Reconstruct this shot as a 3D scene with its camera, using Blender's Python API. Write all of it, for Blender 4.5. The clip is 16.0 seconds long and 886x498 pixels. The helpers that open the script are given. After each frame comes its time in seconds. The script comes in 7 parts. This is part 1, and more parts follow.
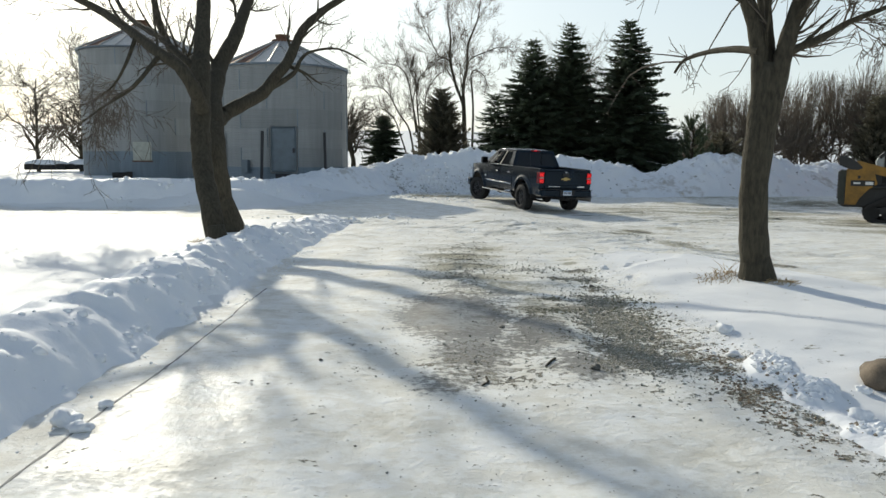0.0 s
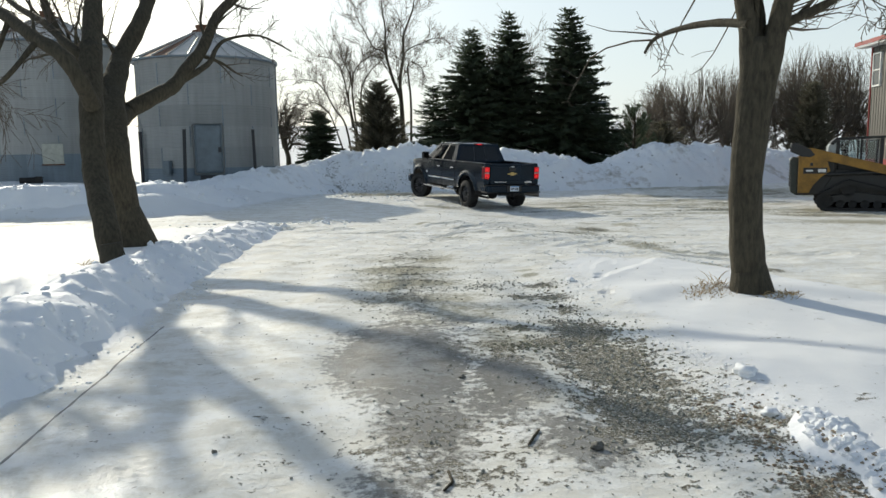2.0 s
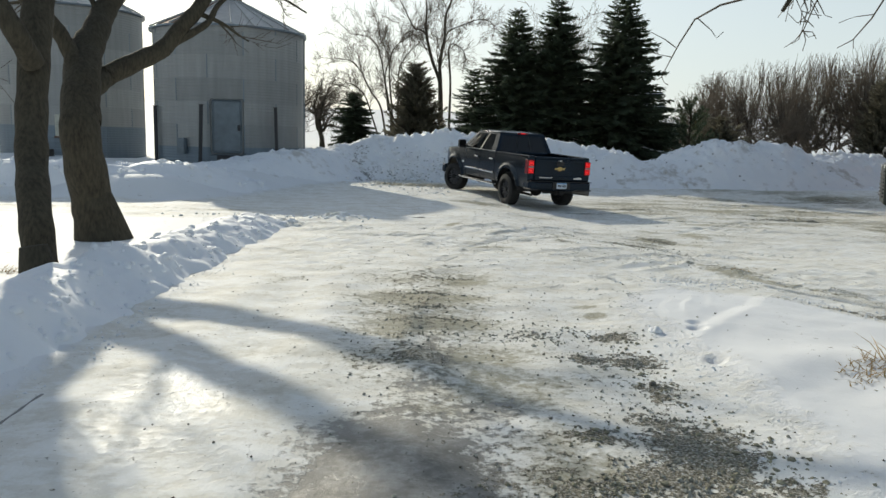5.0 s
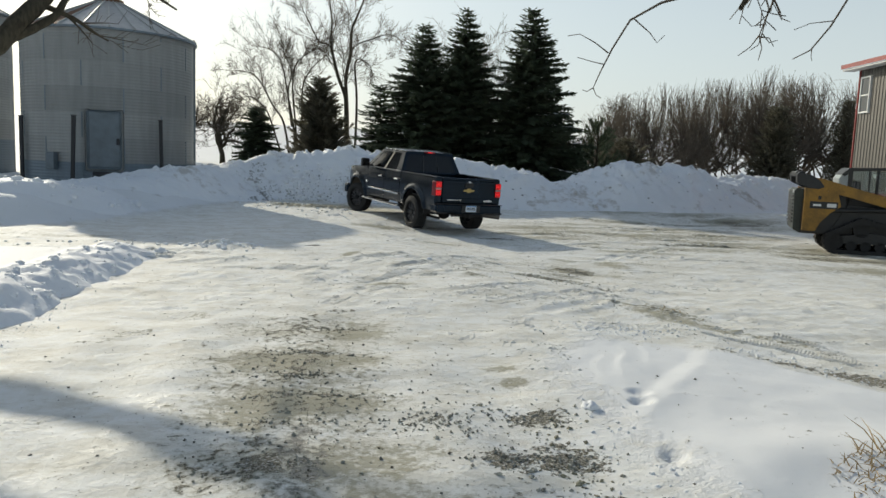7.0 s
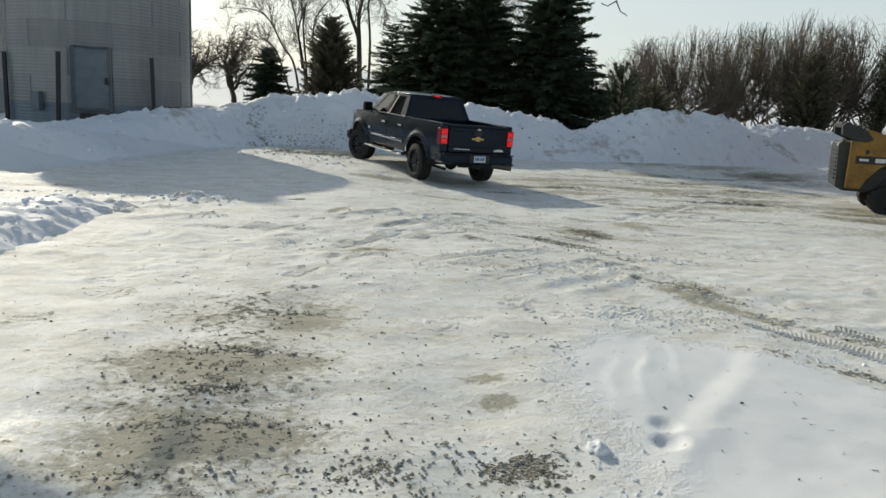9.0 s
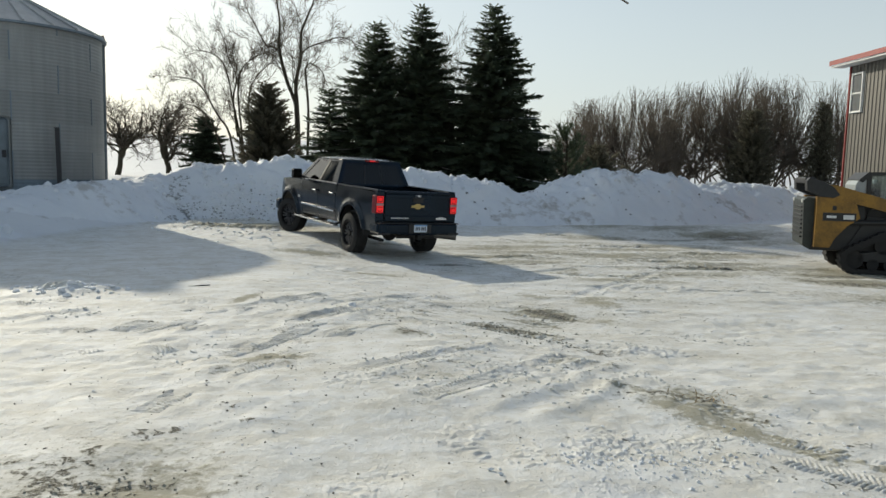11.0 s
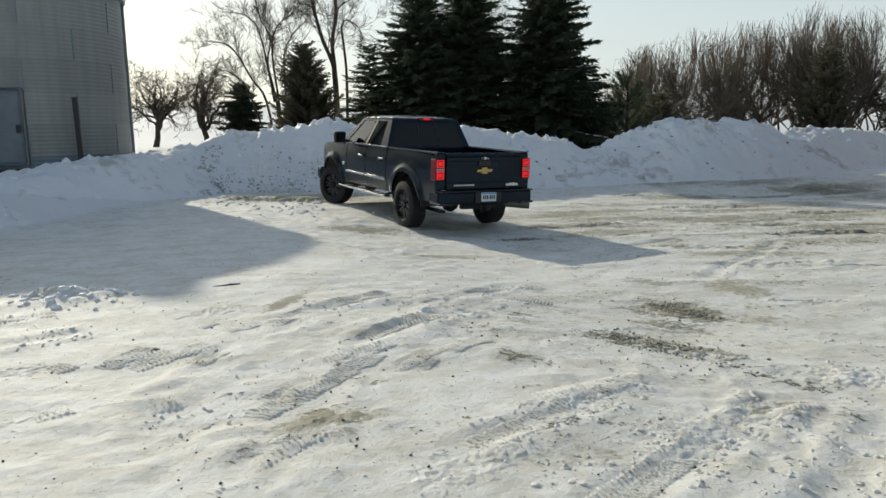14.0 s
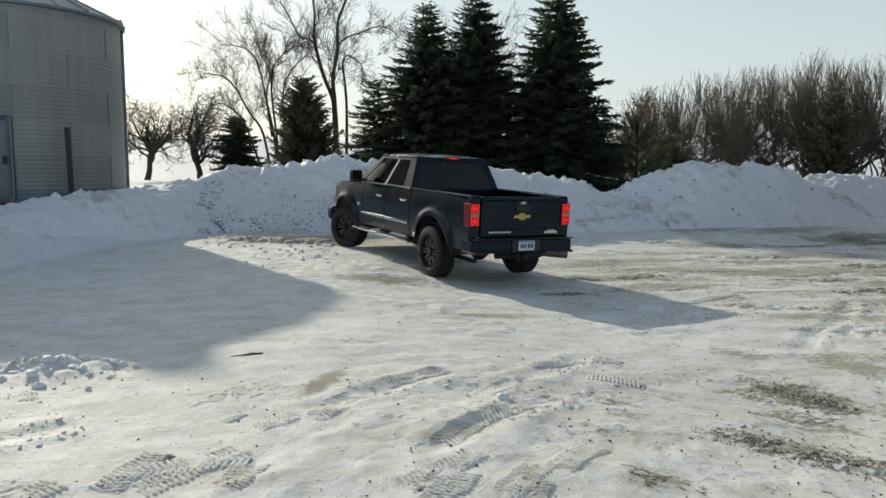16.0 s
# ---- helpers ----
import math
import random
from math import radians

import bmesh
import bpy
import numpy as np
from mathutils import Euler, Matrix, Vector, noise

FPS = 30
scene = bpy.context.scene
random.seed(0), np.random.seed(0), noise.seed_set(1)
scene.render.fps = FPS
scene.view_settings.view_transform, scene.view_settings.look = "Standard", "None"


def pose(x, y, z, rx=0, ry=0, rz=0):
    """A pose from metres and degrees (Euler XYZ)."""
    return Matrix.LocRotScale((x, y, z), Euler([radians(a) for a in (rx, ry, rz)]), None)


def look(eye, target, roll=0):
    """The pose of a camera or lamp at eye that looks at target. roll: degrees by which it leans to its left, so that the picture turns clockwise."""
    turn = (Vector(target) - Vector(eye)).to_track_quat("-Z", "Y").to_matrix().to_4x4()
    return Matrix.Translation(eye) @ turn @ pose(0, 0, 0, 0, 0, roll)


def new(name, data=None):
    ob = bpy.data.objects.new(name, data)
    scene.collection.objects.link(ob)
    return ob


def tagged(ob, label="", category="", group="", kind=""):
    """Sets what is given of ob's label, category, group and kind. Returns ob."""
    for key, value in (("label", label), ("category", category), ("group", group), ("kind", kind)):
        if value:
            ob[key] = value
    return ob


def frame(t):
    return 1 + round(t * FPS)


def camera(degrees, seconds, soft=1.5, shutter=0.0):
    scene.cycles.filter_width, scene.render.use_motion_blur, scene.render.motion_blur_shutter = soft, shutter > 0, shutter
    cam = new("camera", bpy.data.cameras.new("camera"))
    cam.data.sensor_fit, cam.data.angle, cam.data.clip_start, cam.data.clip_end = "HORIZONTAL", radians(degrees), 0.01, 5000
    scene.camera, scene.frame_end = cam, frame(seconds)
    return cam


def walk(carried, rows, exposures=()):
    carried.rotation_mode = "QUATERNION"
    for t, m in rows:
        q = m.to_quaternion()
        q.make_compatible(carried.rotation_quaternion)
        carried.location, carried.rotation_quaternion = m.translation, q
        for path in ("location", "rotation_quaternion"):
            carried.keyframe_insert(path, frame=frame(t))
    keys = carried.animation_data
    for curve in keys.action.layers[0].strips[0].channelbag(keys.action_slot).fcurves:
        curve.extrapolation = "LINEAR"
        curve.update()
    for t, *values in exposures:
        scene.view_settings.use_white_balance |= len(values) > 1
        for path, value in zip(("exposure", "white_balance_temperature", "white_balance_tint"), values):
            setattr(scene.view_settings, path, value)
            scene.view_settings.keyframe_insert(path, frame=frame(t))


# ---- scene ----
cam = camera(61.7, 16.0)
PATH = [
    (0, (0.025, 0.05, 1.588), (0.034, 2.036, 1.344), 0.4),
    (0.5, (0.042, 0.418, 1.62), (0.005, 2.403, 1.384), -1.2),
    (1, (0.019, 0.826, 1.635), (0.046, 2.812, 1.398), -1.7),
    (1.5, (0.077, 1.262, 1.632), (0.202, 3.242, 1.377), -1.8),
    (2, (0.056, 1.672, 1.647), (0.221, 3.648, 1.386), -0.9),
    (2.5, (0.09, 2.078, 1.647), (0.342, 4.04, 1.351), -0.8),
    (3, (0.14, 2.473, 1.669), (0.394, 4.431, 1.352), -1.2),
    (3.5, (0.145, 2.902, 1.708), (0.251, 4.877, 1.414), -0.2),
    (6, (0.466, 5.145, 1.637), (0.554, 7.121, 1.342), 2.0),
    (6.5, (0.556, 5.461, 1.696), (0.728, 7.438, 1.445), 1.5),
    (7, (0.547, 5.87, 1.704), (0.862, 7.83, 1.463), 2.2),
    (7.5, (0.715, 6.223, 1.675), (0.973, 8.191, 1.431), 2.0),
    (8, (0.829, 6.542, 1.645), (1.052, 8.506, 1.342), 1.7),
    (8.5, (0.963, 6.904, 1.659), (1.261, 8.847, 1.29), 2.9),
    (9, (1.103, 7.321, 1.692), (1.37, 9.265, 1.308), 2.9),
    (9.5, (1.262, 7.777, 1.702), (1.631, 9.718, 1.393), 3.7),
    (12, (1.639, 10.062, 1.668), (2.03, 12.013, 1.464), 1.0),
    (12.5, (1.622, 10.503, 1.668), (2.016, 12.451, 1.444), 1.5),
    (13, (1.633, 10.871, 1.688), (1.977, 12.824, 1.43), -1.1),
    (13.5, (1.572, 11.252, 1.646), (1.812, 13.218, 1.366), -1.8),
    (14, (1.514, 11.602, 1.636), (1.798, 13.556, 1.32), -1.0),
    (14.5, (1.436, 11.974, 1.652), (1.712, 13.936, 1.385), 0.2),
    (15, (1.292, 12.272, 1.696), (1.612, 14.233, 1.465), 0.6),
    (15.5, (1.176, 12.621, 1.713), (1.539, 14.574, 1.484), 0.6),
    (16, (1.007, 13.02, 1.693), (1.327, 14.983, 1.475), 0.1),
]
walk(cam, [(t, look(eye, target, roll)) for t, eye, target, roll in PATH], exposures=[(0.0, 0.13, 6700, 4), (3.5, 0.19, 6750, 4), (6.5, -0.03, 6850, 4), (16.0, 0.0, 6850, 4)])

# ---- world, sun, exposure ----
SUN_ELEV, SUN_AZ = radians(23.2), radians(25.0)  # azimuth counted from +y towards -x
world = bpy.data.worlds.new("sky")
scene.world = world
world.use_nodes = True
wn = world.node_tree.nodes
sky = wn.new("ShaderNodeTexSky")
sky.sky_type = "NISHITA"
sky.sun_disc = False
sky.sun_elevation = SUN_ELEV
sky.sun_rotation = -SUN_AZ
sky.air_density, sky.dust_density, sky.ozone_density = 1.0, 1.0, 1.4
wn["Background"].inputs["Strength"].default_value = 0.134
haze = wn.new("ShaderNodeHueSaturation")  # thin winter overcast: a paler sky
haze.inputs["Saturation"].default_value = 0.80
world.node_tree.links.new(sky.outputs["Color"], haze.inputs["Color"])
veil = wn.new("ShaderNodeMix")  # bright winter haze, thick towards the horizon
veil.data_type = "RGBA"
veil.inputs["B"].default_value = (4.95, 5.4, 5.9, 1)
toward = wn.new("ShaderNodeTexCoord")
split = wn.new("ShaderNodeSeparateXYZ")
depth = wn.new("ShaderNodeMapRange")
depth.interpolation_type = "SMOOTHSTEP"
for key, value in (("From Min", -0.05), ("From Max", 0.60), ("To Min", 0.82), ("To Max", 0.0)):
    depth.inputs[key].default_value = value
wl = world.node_tree.links
wl.new(toward.outputs["Generated"], split.inputs["Vector"])
wl.new(split.outputs["Z"], depth.inputs["Value"])
wl.new(depth.outputs["Result"], veil.inputs["Factor"])
wl.new(haze.outputs["Color"], veil.inputs["A"])
wl.new(veil.outputs["Result"], wn["Background"].inputs["Color"])
sun = new("sun", bpy.data.lights.new("sun", "SUN"))
sun.data.energy, sun.data.angle, sun.data.color = 3.32, radians(0.9), (1.0, 0.925, 0.81)
to_sun = Vector((-math.sin(SUN_AZ) * math.cos(SUN_ELEV), math.cos(SUN_AZ) * math.cos(SUN_ELEV), math.sin(SUN_ELEV)))
sun.matrix_world = look(to_sun * 80, (0, 0, 0))


# ---- materials ----
def shader(name, rough=0.6, metal=0.0):
    m = bpy.data.materials.new(name)
    m.use_nodes = True
    b = m.node_tree.nodes["Principled BSDF"]
    b.inputs["Roughness"].default_value = rough
    b.inputs["Metallic"].default_value = metal
    return m, m.node_tree.nodes, m.node_tree.links, b


def noise_tex(nodes, links, scale, detail=4.0, rough=0.55, stretch=None, coords="Object"):
    tc = nodes.new("ShaderNodeTexCoord")
    mp = nodes.new("ShaderNodeMapping")
    links.new(tc.outputs[coords], mp.inputs["Vector"])
    if stretch:
        mp.inputs["Scale"].default_value = stretch
    n = nodes.new("ShaderNodeTexNoise")
    n.inputs["Scale"].default_value = scale
    n.inputs["Detail"].default_value = detail
    n.inputs["Roughness"].default_value = rough
    links.new(mp.outputs["Vector"], n.inputs["Vector"])
    return n.outputs["Fac"]


def ramp(nodes, links, fac, stops):
    r = nodes.new("ShaderNodeValToRGB")
    e = r.color_ramp.elements
    while len(e) < len(stops):
        e.new(0.5)
    for k, (p, c) in zip(e, stops):
        k.position = p
        k.color = (*c, 1) if len(c) == 3 else c
    links.new(fac, r.inputs["Fac"])
    return r.outputs["Color"]


def mix(nodes, links, fac, a, b, mode="MIX"):
    n = nodes.new("ShaderNodeMix")
    n.data_type, n.blend_type = "RGBA", mode
    for sock, v in ((n.inputs["Factor"], fac), (n.inputs["A"], a), (n.inputs["B"], b)):
        if isinstance(v, (int, float)):
            sock.default_value = v
        elif isinstance(v, tuple):
            sock.default_value = (*v, 1)
        else:
            links.new(v, sock)
    return n.outputs["Result"]


def calc(nodes, links, op, *vals, clamp=False):
    n = nodes.new("ShaderNodeMath")
    n.operation, n.use_clamp = op, clamp
    for sock, v in zip(n.inputs, vals):
        if isinstance(v, (int, float)):
            sock.default_value = v
        else:
            links.new(v, sock)
    return n.outputs["Value"]


def bump(nodes, links, bsdf, height, strength=0.3, distance=0.02):
    n = nodes.new("ShaderNodeBump")
    n.inputs["Strength"].default_value = strength
    n.inputs["Distance"].default_value = distance
    links.new(height, n.inputs["Height"])
    old = bsdf.inputs["Normal"].links
    if old:
        links.new(old[0].from_socket, n.inputs["Normal"])
    links.new(n.outputs["Normal"], bsdf.inputs["Normal"])


def plain(name, colour, rough=0.5, metal=0.0, vary=0.15, scale=6.0, grit=0.0, coat=0.0, shine=0.5):
    """A worn paint, rubber, metal or plastic: its colour drifts at two scales."""
    m, n, l, b = shader(name, rough, metal)
    low, high = tuple(c * (1 - vary) for c in colour), tuple(min(1, c * (1 + vary)) for c in colour)
    a = noise_tex(n, l, scale, 5)
    f = noise_tex(n, l, scale * 14, 3)
    c = ramp(n, l, calc(n, l, "ADD", calc(n, l, "MULTIPLY", a, 0.7), calc(n, l, "MULTIPLY", f, 0.3)), [(0.35, low), (0.65, high)])
    l.new(c, b.inputs["Base Color"])
    l.new(calc(n, l, "MULTIPLY_ADD", a, 0.25, max(0.02, rough - 0.12)), b.inputs["Roughness"])
    b.inputs["Coat Weight"].default_value = coat
    b.inputs["Specular IOR Level"].default_value = shine
    b.inputs["Coat Roughness"].default_value = 0.08
    if grit:
        bump(n, l, b, f, grit, 0.01)
    return m


def snow_material(name, dirt=0.0):
    m, n, l, b = shader(name, 0.65)
    big = noise_tex(n, l, 0.9, 4)
    fine = noise_tex(n, l, 26, 5, 0.6)
    lump = noise_tex(n, l, 5.5, 5, 0.6)
    c = ramp(n, l, big, [(0.3, (0.80, 0.82, 0.85)), (0.7, (0.88, 0.89, 0.90))])
    if dirt:
        spot = ramp(n, l, calc(n, l, "MULTIPLY_ADD", noise_tex(n, l, 0.55, 3, 0.5), 0.5, calc(n, l, "MULTIPLY", noise_tex(n, l, 3.2, 6, 0.65), 0.5)), [(0.545, (0, 0, 0)), (0.63, (1, 1, 1))])
        c = mix(n, l, calc(n, l, "MULTIPLY", spot, dirt), c, (0.33, 0.29, 0.23))
    l.new(c, b.inputs["Base Color"])
    bump(n, l, b, lump, 0.35, 0.06)
    bump(n, l, b, fine, 0.3, 0.012)
    b.inputs["Specular IOR Level"].default_value = 0.3
    return m


def ground_material():
    m, n, l, b = shader("snowy_ground", 0.6)

    def attr(name):
        a = n.new("ShaderNodeAttribute")
        a.attribute_name = name
        return a.outputs["Fac"]

    big = noise_tex(n, l, 0.55, 5, 0.6)
    mid = noise_tex(n, l, 2.2, 6, 0.62)
    streak = noise_tex(n, l, 1.3, 7, 0.65, (0.8, 1.5, 1))
    fine = noise_tex(n, l, 15, 6, 0.68)
    crumb = noise_tex(n, l, 7.5, 6, 0.72)
    grain = noise_tex(n, l, 62, 3, 0.6)
    speck = noise_tex(n, l, 33, 2, 0.5)
    snow = ramp(n, l, big, [(0.3, (0.77, 0.78, 0.785)), (0.7, (0.83, 0.84, 0.845))])
    tone = calc(n, l, "MULTIPLY_ADD", streak, 0.5, calc(n, l, "MULTIPLY", crumb, 0.5))
    plate = noise_tex(n, l, 2.7, 9, 0.72, (0.75, 1.25, 1))
    crust = ramp(n, l, plate, [(0.455, (0, 0, 0)), (0.505, (1, 1, 1))])  # flaking crust of ice over trodden snow
    packed = ramp(n, l, tone, [(0.34, (0.54, 0.52, 0.45)), (0.42, (0.70, 0.685, 0.625)), (0.49, (0.79, 0.785, 0.74)), (0.60, (0.845, 0.85, 0.83))])
    packed = mix(n, l, calc(n, l, "MULTIPLY_ADD", crust, -0.38, 0.38), packed, (0.60, 0.565, 0.475))
    dots = ramp(n, l, calc(n, l, "MULTIPLY_ADD", attr("tan"), 0.10, speck), [(0.70, (0, 0, 0)), (0.76, (1, 1, 1))])
    packed = mix(n, l, calc(n, l, "MULTIPLY", dots, 0.8), packed, (0.20, 0.17, 0.12))
    stone = ramp(n, l, grain, [(0.3, (0.083, 0.079, 0.062)), (0.47, (0.24, 0.224, 0.172)), (0.58, (0.44, 0.41, 0.35)), (0.66, (0.68, 0.68, 0.66))])
    ice = ramp(n, l, calc(n, l, "MULTIPLY_ADD", mid, 0.6, calc(n, l, "MULTIPLY", crumb, 0.4)), [(0.36, (0.13, 0.126, 0.110)), (0.50, (0.215, 0.208, 0.188)), (0.60, (0.33, 0.325, 0.305)), (0.68, (0.62, 0.615, 0.60))])
    wob = calc(n, l, "MULTIPLY_ADD", calc(n, l, "ADD", calc(n, l, "ADD", mid, crumb), fine), 0.9, -1.35)

    def edge(name, lo, hi, w=1.0):
        v = calc(n, l, "ADD", attr(name), calc(n, l, "MULTIPLY", wob, w))
        r = n.new("ShaderNodeMapRange")
        r.interpolation_type = "SMOOTHSTEP"
        r.inputs["From Min"].default_value, r.inputs["From Max"].default_value = lo, hi
        l.new(v, r.inputs["Value"])
        return r.outputs["Result"]

    c = mix(n, l, edge("packed", 0.25, 0.85, 0.8), snow, packed)
    tan = edge("tan", 0.24, 0.74, 1.2)
    c = mix(n, l, calc(n, l, "MULTIPLY", tan, 0.82), c, (0.327, 0.304, 0.219))
    wet = edge("ice", 0.36, 0.60, 0.75)
    c = mix(n, l, wet, c, ice)
    rubble = edge("gravel", 0.45, 0.56, 1.5)
    c = mix(n, l, rubble, c, stone)
    l.new(c, b.inputs["Base Color"])
    shine = edge("gloss", 0.3, 0.7, 0.8)
    r = calc(n, l, "MULTIPLY_ADD", shine, -0.30, 0.70)
    r = calc(n, l, "MULTIPLY_ADD", calc(n, l, "MULTIPLY", wet, calc(n, l, "SUBTRACT", 1.0, rubble)), -0.12, r)
    l.new(r, b.inputs["Roughness"])
    l.new(calc(n, l, "MULTIPLY_ADD", calc(n, l, "MAXIMUM", tan, rubble), -0.24, 0.3), b.inputs["Specular IOR Level"])
    hard = edge("packed", 0.3, 0.7, 0.3)
    soft = calc(n, l, "MULTIPLY", calc(n, l, "MULTIPLY_ADD", hard, 0.65, 0.35), calc(n, l, "MULTIPLY_ADD", wet, -0.6, 1.0))
    bump(n, l, b, calc(n, l, "MULTIPLY", soft, calc(n, l, "MULTIPLY_ADD", crumb, 0.6, calc(n, l, "MULTIPLY", mid, 0.7))), 0.32, 0.06)
    bump(n, l, b, calc(n, l, "MULTIPLY", soft, fine), 0.34, 0.016)
    bump(n, l, b, calc(n, l, "MULTIPLY", hard, crust), 0.20, 0.012)
    bump(n, l, b, calc(n, l, "MULTIPLY", rubble, grain), 0.9, 0.03)
    return m


def bark_material(name, dark, light, scale):
    m, n, l, b = shader(name, 0.9)
    f = noise_tex(n, l, scale, 6, 0.65, (1, 1, 0.28))
    g = noise_tex(n, l, scale * 0.18, 4, 0.6)
    c = ramp(n, l, f, [(0.35, dark), (0.62, light)])
    c = mix(n, l, calc(n, l, "MULTIPLY", g, 0.5), c, tuple(0.6 * a + 0.4 * q for a, q in zip(light, (0.17, 0.17, 0.12))))
    l.new(c, b.inputs["Base Color"])
    bump(n, l, b, f, 0.8, 0.03)
    b.inputs["Specular IOR Level"].default_value = 0.2
    return m


def leaf_material(name, dark, light, scale=1.3):
    m, n, l, b = shader(name, 0.7)
    g = n.new("ShaderNodeNewGeometry")
    c = ramp(n, l, g.outputs["Random Per Island"], [(0.0, dark), (1.0, light)])
    c = mix(n, l, noise_tex(n, l, scale, 4), c, tuple(0.7 * v for v in dark))
    l.new(c, b.inputs["Base Color"])
    b.inputs["Specular IOR Level"].default_value = 0.25
    glow = n.new("ShaderNodeBsdfTranslucent")  # thin needles let some light through
    both = n.new("ShaderNodeMixShader")
    both.inputs["Fac"].default_value = 0.35
    l.new(c, glow.inputs["Color"])
    l.new(b.outputs["BSDF"], both.inputs[1])
    l.new(glow.outputs["BSDF"], both.inputs[2])
    l.new(both.outputs["Shader"], n["Material Output"].inputs["Surface"])
    return m


def sheet_steel(name, colour, blue):
    """Galvanised bin sheets: dull zinc, vertical rain streaks, a dirtier bottom ring."""
    m, n, l, b = shader(name, 0.5, 0.35)
    st = noise_tex(n, l, 1.5, 6, 0.6, (3.5, 3.5, 0.35))
    fl = noise_tex(n, l, 0.7, 4)
    c = ramp(n, l, st, [(0.3, tuple(v * 0.82 for v in colour)), (0.7, tuple(min(1, v * 1.12) for v in colour))])
    c = mix(n, l, calc(n, l, "MULTIPLY", fl, 0.5), c, blue)
    own = n.new("ShaderNodeObjectInfo")  # each sheet has weathered a little differently
    c = mix(n, l, calc(n, l, "MULTIPLY", own.outputs["Random"], 0.42), c, tuple(v * 0.55 for v in blue))
    l.new(c, b.inputs["Base Color"])
    l.new(calc(n, l, "MULTIPLY_ADD", fl, 0.3, 0.35), b.inputs["Roughness"])
    return m


def glass_material(name, tint, rough=0.02):
    m, n, l, b = shader(name, rough)
    b.inputs["Base Color"].default_value = (*tint, 1)
    b.inputs["Transmission Weight"].default_value = 1.0
    b.inputs["IOR"].default_value = 1.45
    b.inputs["Specular IOR Level"].default_value = 0.18
    return m


def lamp_material(name, colour, power):
    m, n, l, b = shader(name, 0.25)
    b.inputs["Base Color"].default_value = (*colour, 1)
    b.inputs["Emission Color"].default_value = (*colour, 1)
    b.inputs["Emission Strength"].default_value = power
    return m


GROUND = ground_material()
SNOW = snow_material("fresh_snow")
PILE = snow_material("plowed_snow", 0.55)
BARK = bark_material("grey_brown_bark", (0.020, 0.0165, 0.012), (0.070, 0.058, 0.041), 26)
TWIG = plain("twig_bark", (0.10, 0.08, 0.06), 0.85, vary=0.3)
FAR_TWIG = plain("thicket_bark", (0.135, 0.110, 0.085), 0.9, vary=0.35, scale=0.6)
NEEDLE = leaf_material("spruce_needles", (0.095, 0.121, 0.076), (0.162, 0.203, 0.125))
CEDAR = leaf_material("cedar_needles", (0.165, 0.152, 0.108), (0.30, 0.278, 0.20))
ZINC = sheet_steel("galvanised_sheet", (0.31, 0.315, 0.305), (0.245, 0.255, 0.25))
ZINC_LOW = sheet_steel("stained_bottom_ring", (0.19, 0.235, 0.27), (0.135, 0.17, 0.205))
ROOF_STEEL = sheet_steel("roof_steel", (0.52, 0.52, 0.50), (0.40, 0.40, 0.38))
RUST = plain("rusty_steel", (0.17, 0.09, 0.055), 0.8, 0.3, 0.4, 3)
DOOR_STEEL = plain("bin_door_steel", (0.135, 0.165, 0.185), 0.5, 0.3, 0.2, 3)
POST = plain("dark_post_paint", (0.02, 0.02, 0.022), 0.6)
STONE = plain("field_stone", (0.15, 0.145, 0.125), 0.85, vary=0.4, scale=9, grit=0.6)
DIRTY_SNOW = snow_material("dirty_snow_clods", 0.8)
GRAVEL = plain("loose_gravel", (0.32, 0.315, 0.265), 0.8, vary=0.65, scale=30)
STRAW = plain("dry_grass", (0.42, 0.30, 0.15), 0.8, vary=0.3)


# ---- building helpers ----
def part(name, bm, material, parent, label=""):
    me = bpy.data.meshes.new(name)
    bm.to_mesh(me)
    bm.free()
    me.materials.append(material)
    ob = new(name, me)
    ob.parent = parent
    return tagged(ob, label)


def thing(name, label, category, m=None, group="", kind=""):
    ob = new(name)
    ob.empty_display_size = 0.2
    if m is not None:
        ob.matrix_world = m
    return tagged(ob, label, category, group, kind)


def smooth(ob, angle=40):
    for p in ob.data.polygons:
        p.use_smooth = True
    ob.data.set_sharp_from_angle(angle=radians(angle))
    return ob


def mesh_from(name, verts, faces, material, parent=None, label="", shade=True):
    me = bpy.data.meshes.new(name)
    me.from_pydata([tuple(v) for v in verts], [], faces)
    me.materials.append(material)
    if shade:
        me.polygons.foreach_set("use_smooth", [True] * len(me.polygons))
    ob = new(name, me)
    if parent:
        ob.parent = parent
    return tagged(ob, label)


def box(bm, x0, x1, y0, y1, z0, z1, bevel=0.0, m=None, seg=2):
    made = bmesh.ops.create_cube(bm, size=1.0)["verts"]
    bmesh.ops.scale(bm, vec=(x1 - x0, y1 - y0, z1 - z0), verts=made)
    bmesh.ops.translate(bm, vec=((x0 + x1) / 2, (y0 + y1) / 2, (z0 + z1) / 2), verts=made)
    if bevel:
        edges = list({e for v in made for e in v.link_edges})
        out = bmesh.ops.bevel(bm, geom=edges, offset=bevel, segments=seg, affect="EDGES", profile=0.5)
        made = list({v for f in out["faces"] for v in f.verts} | {v for v in made if v.is_valid})
    if m is not None:
        bmesh.ops.transform(bm, matrix=m, verts=made)
    return made


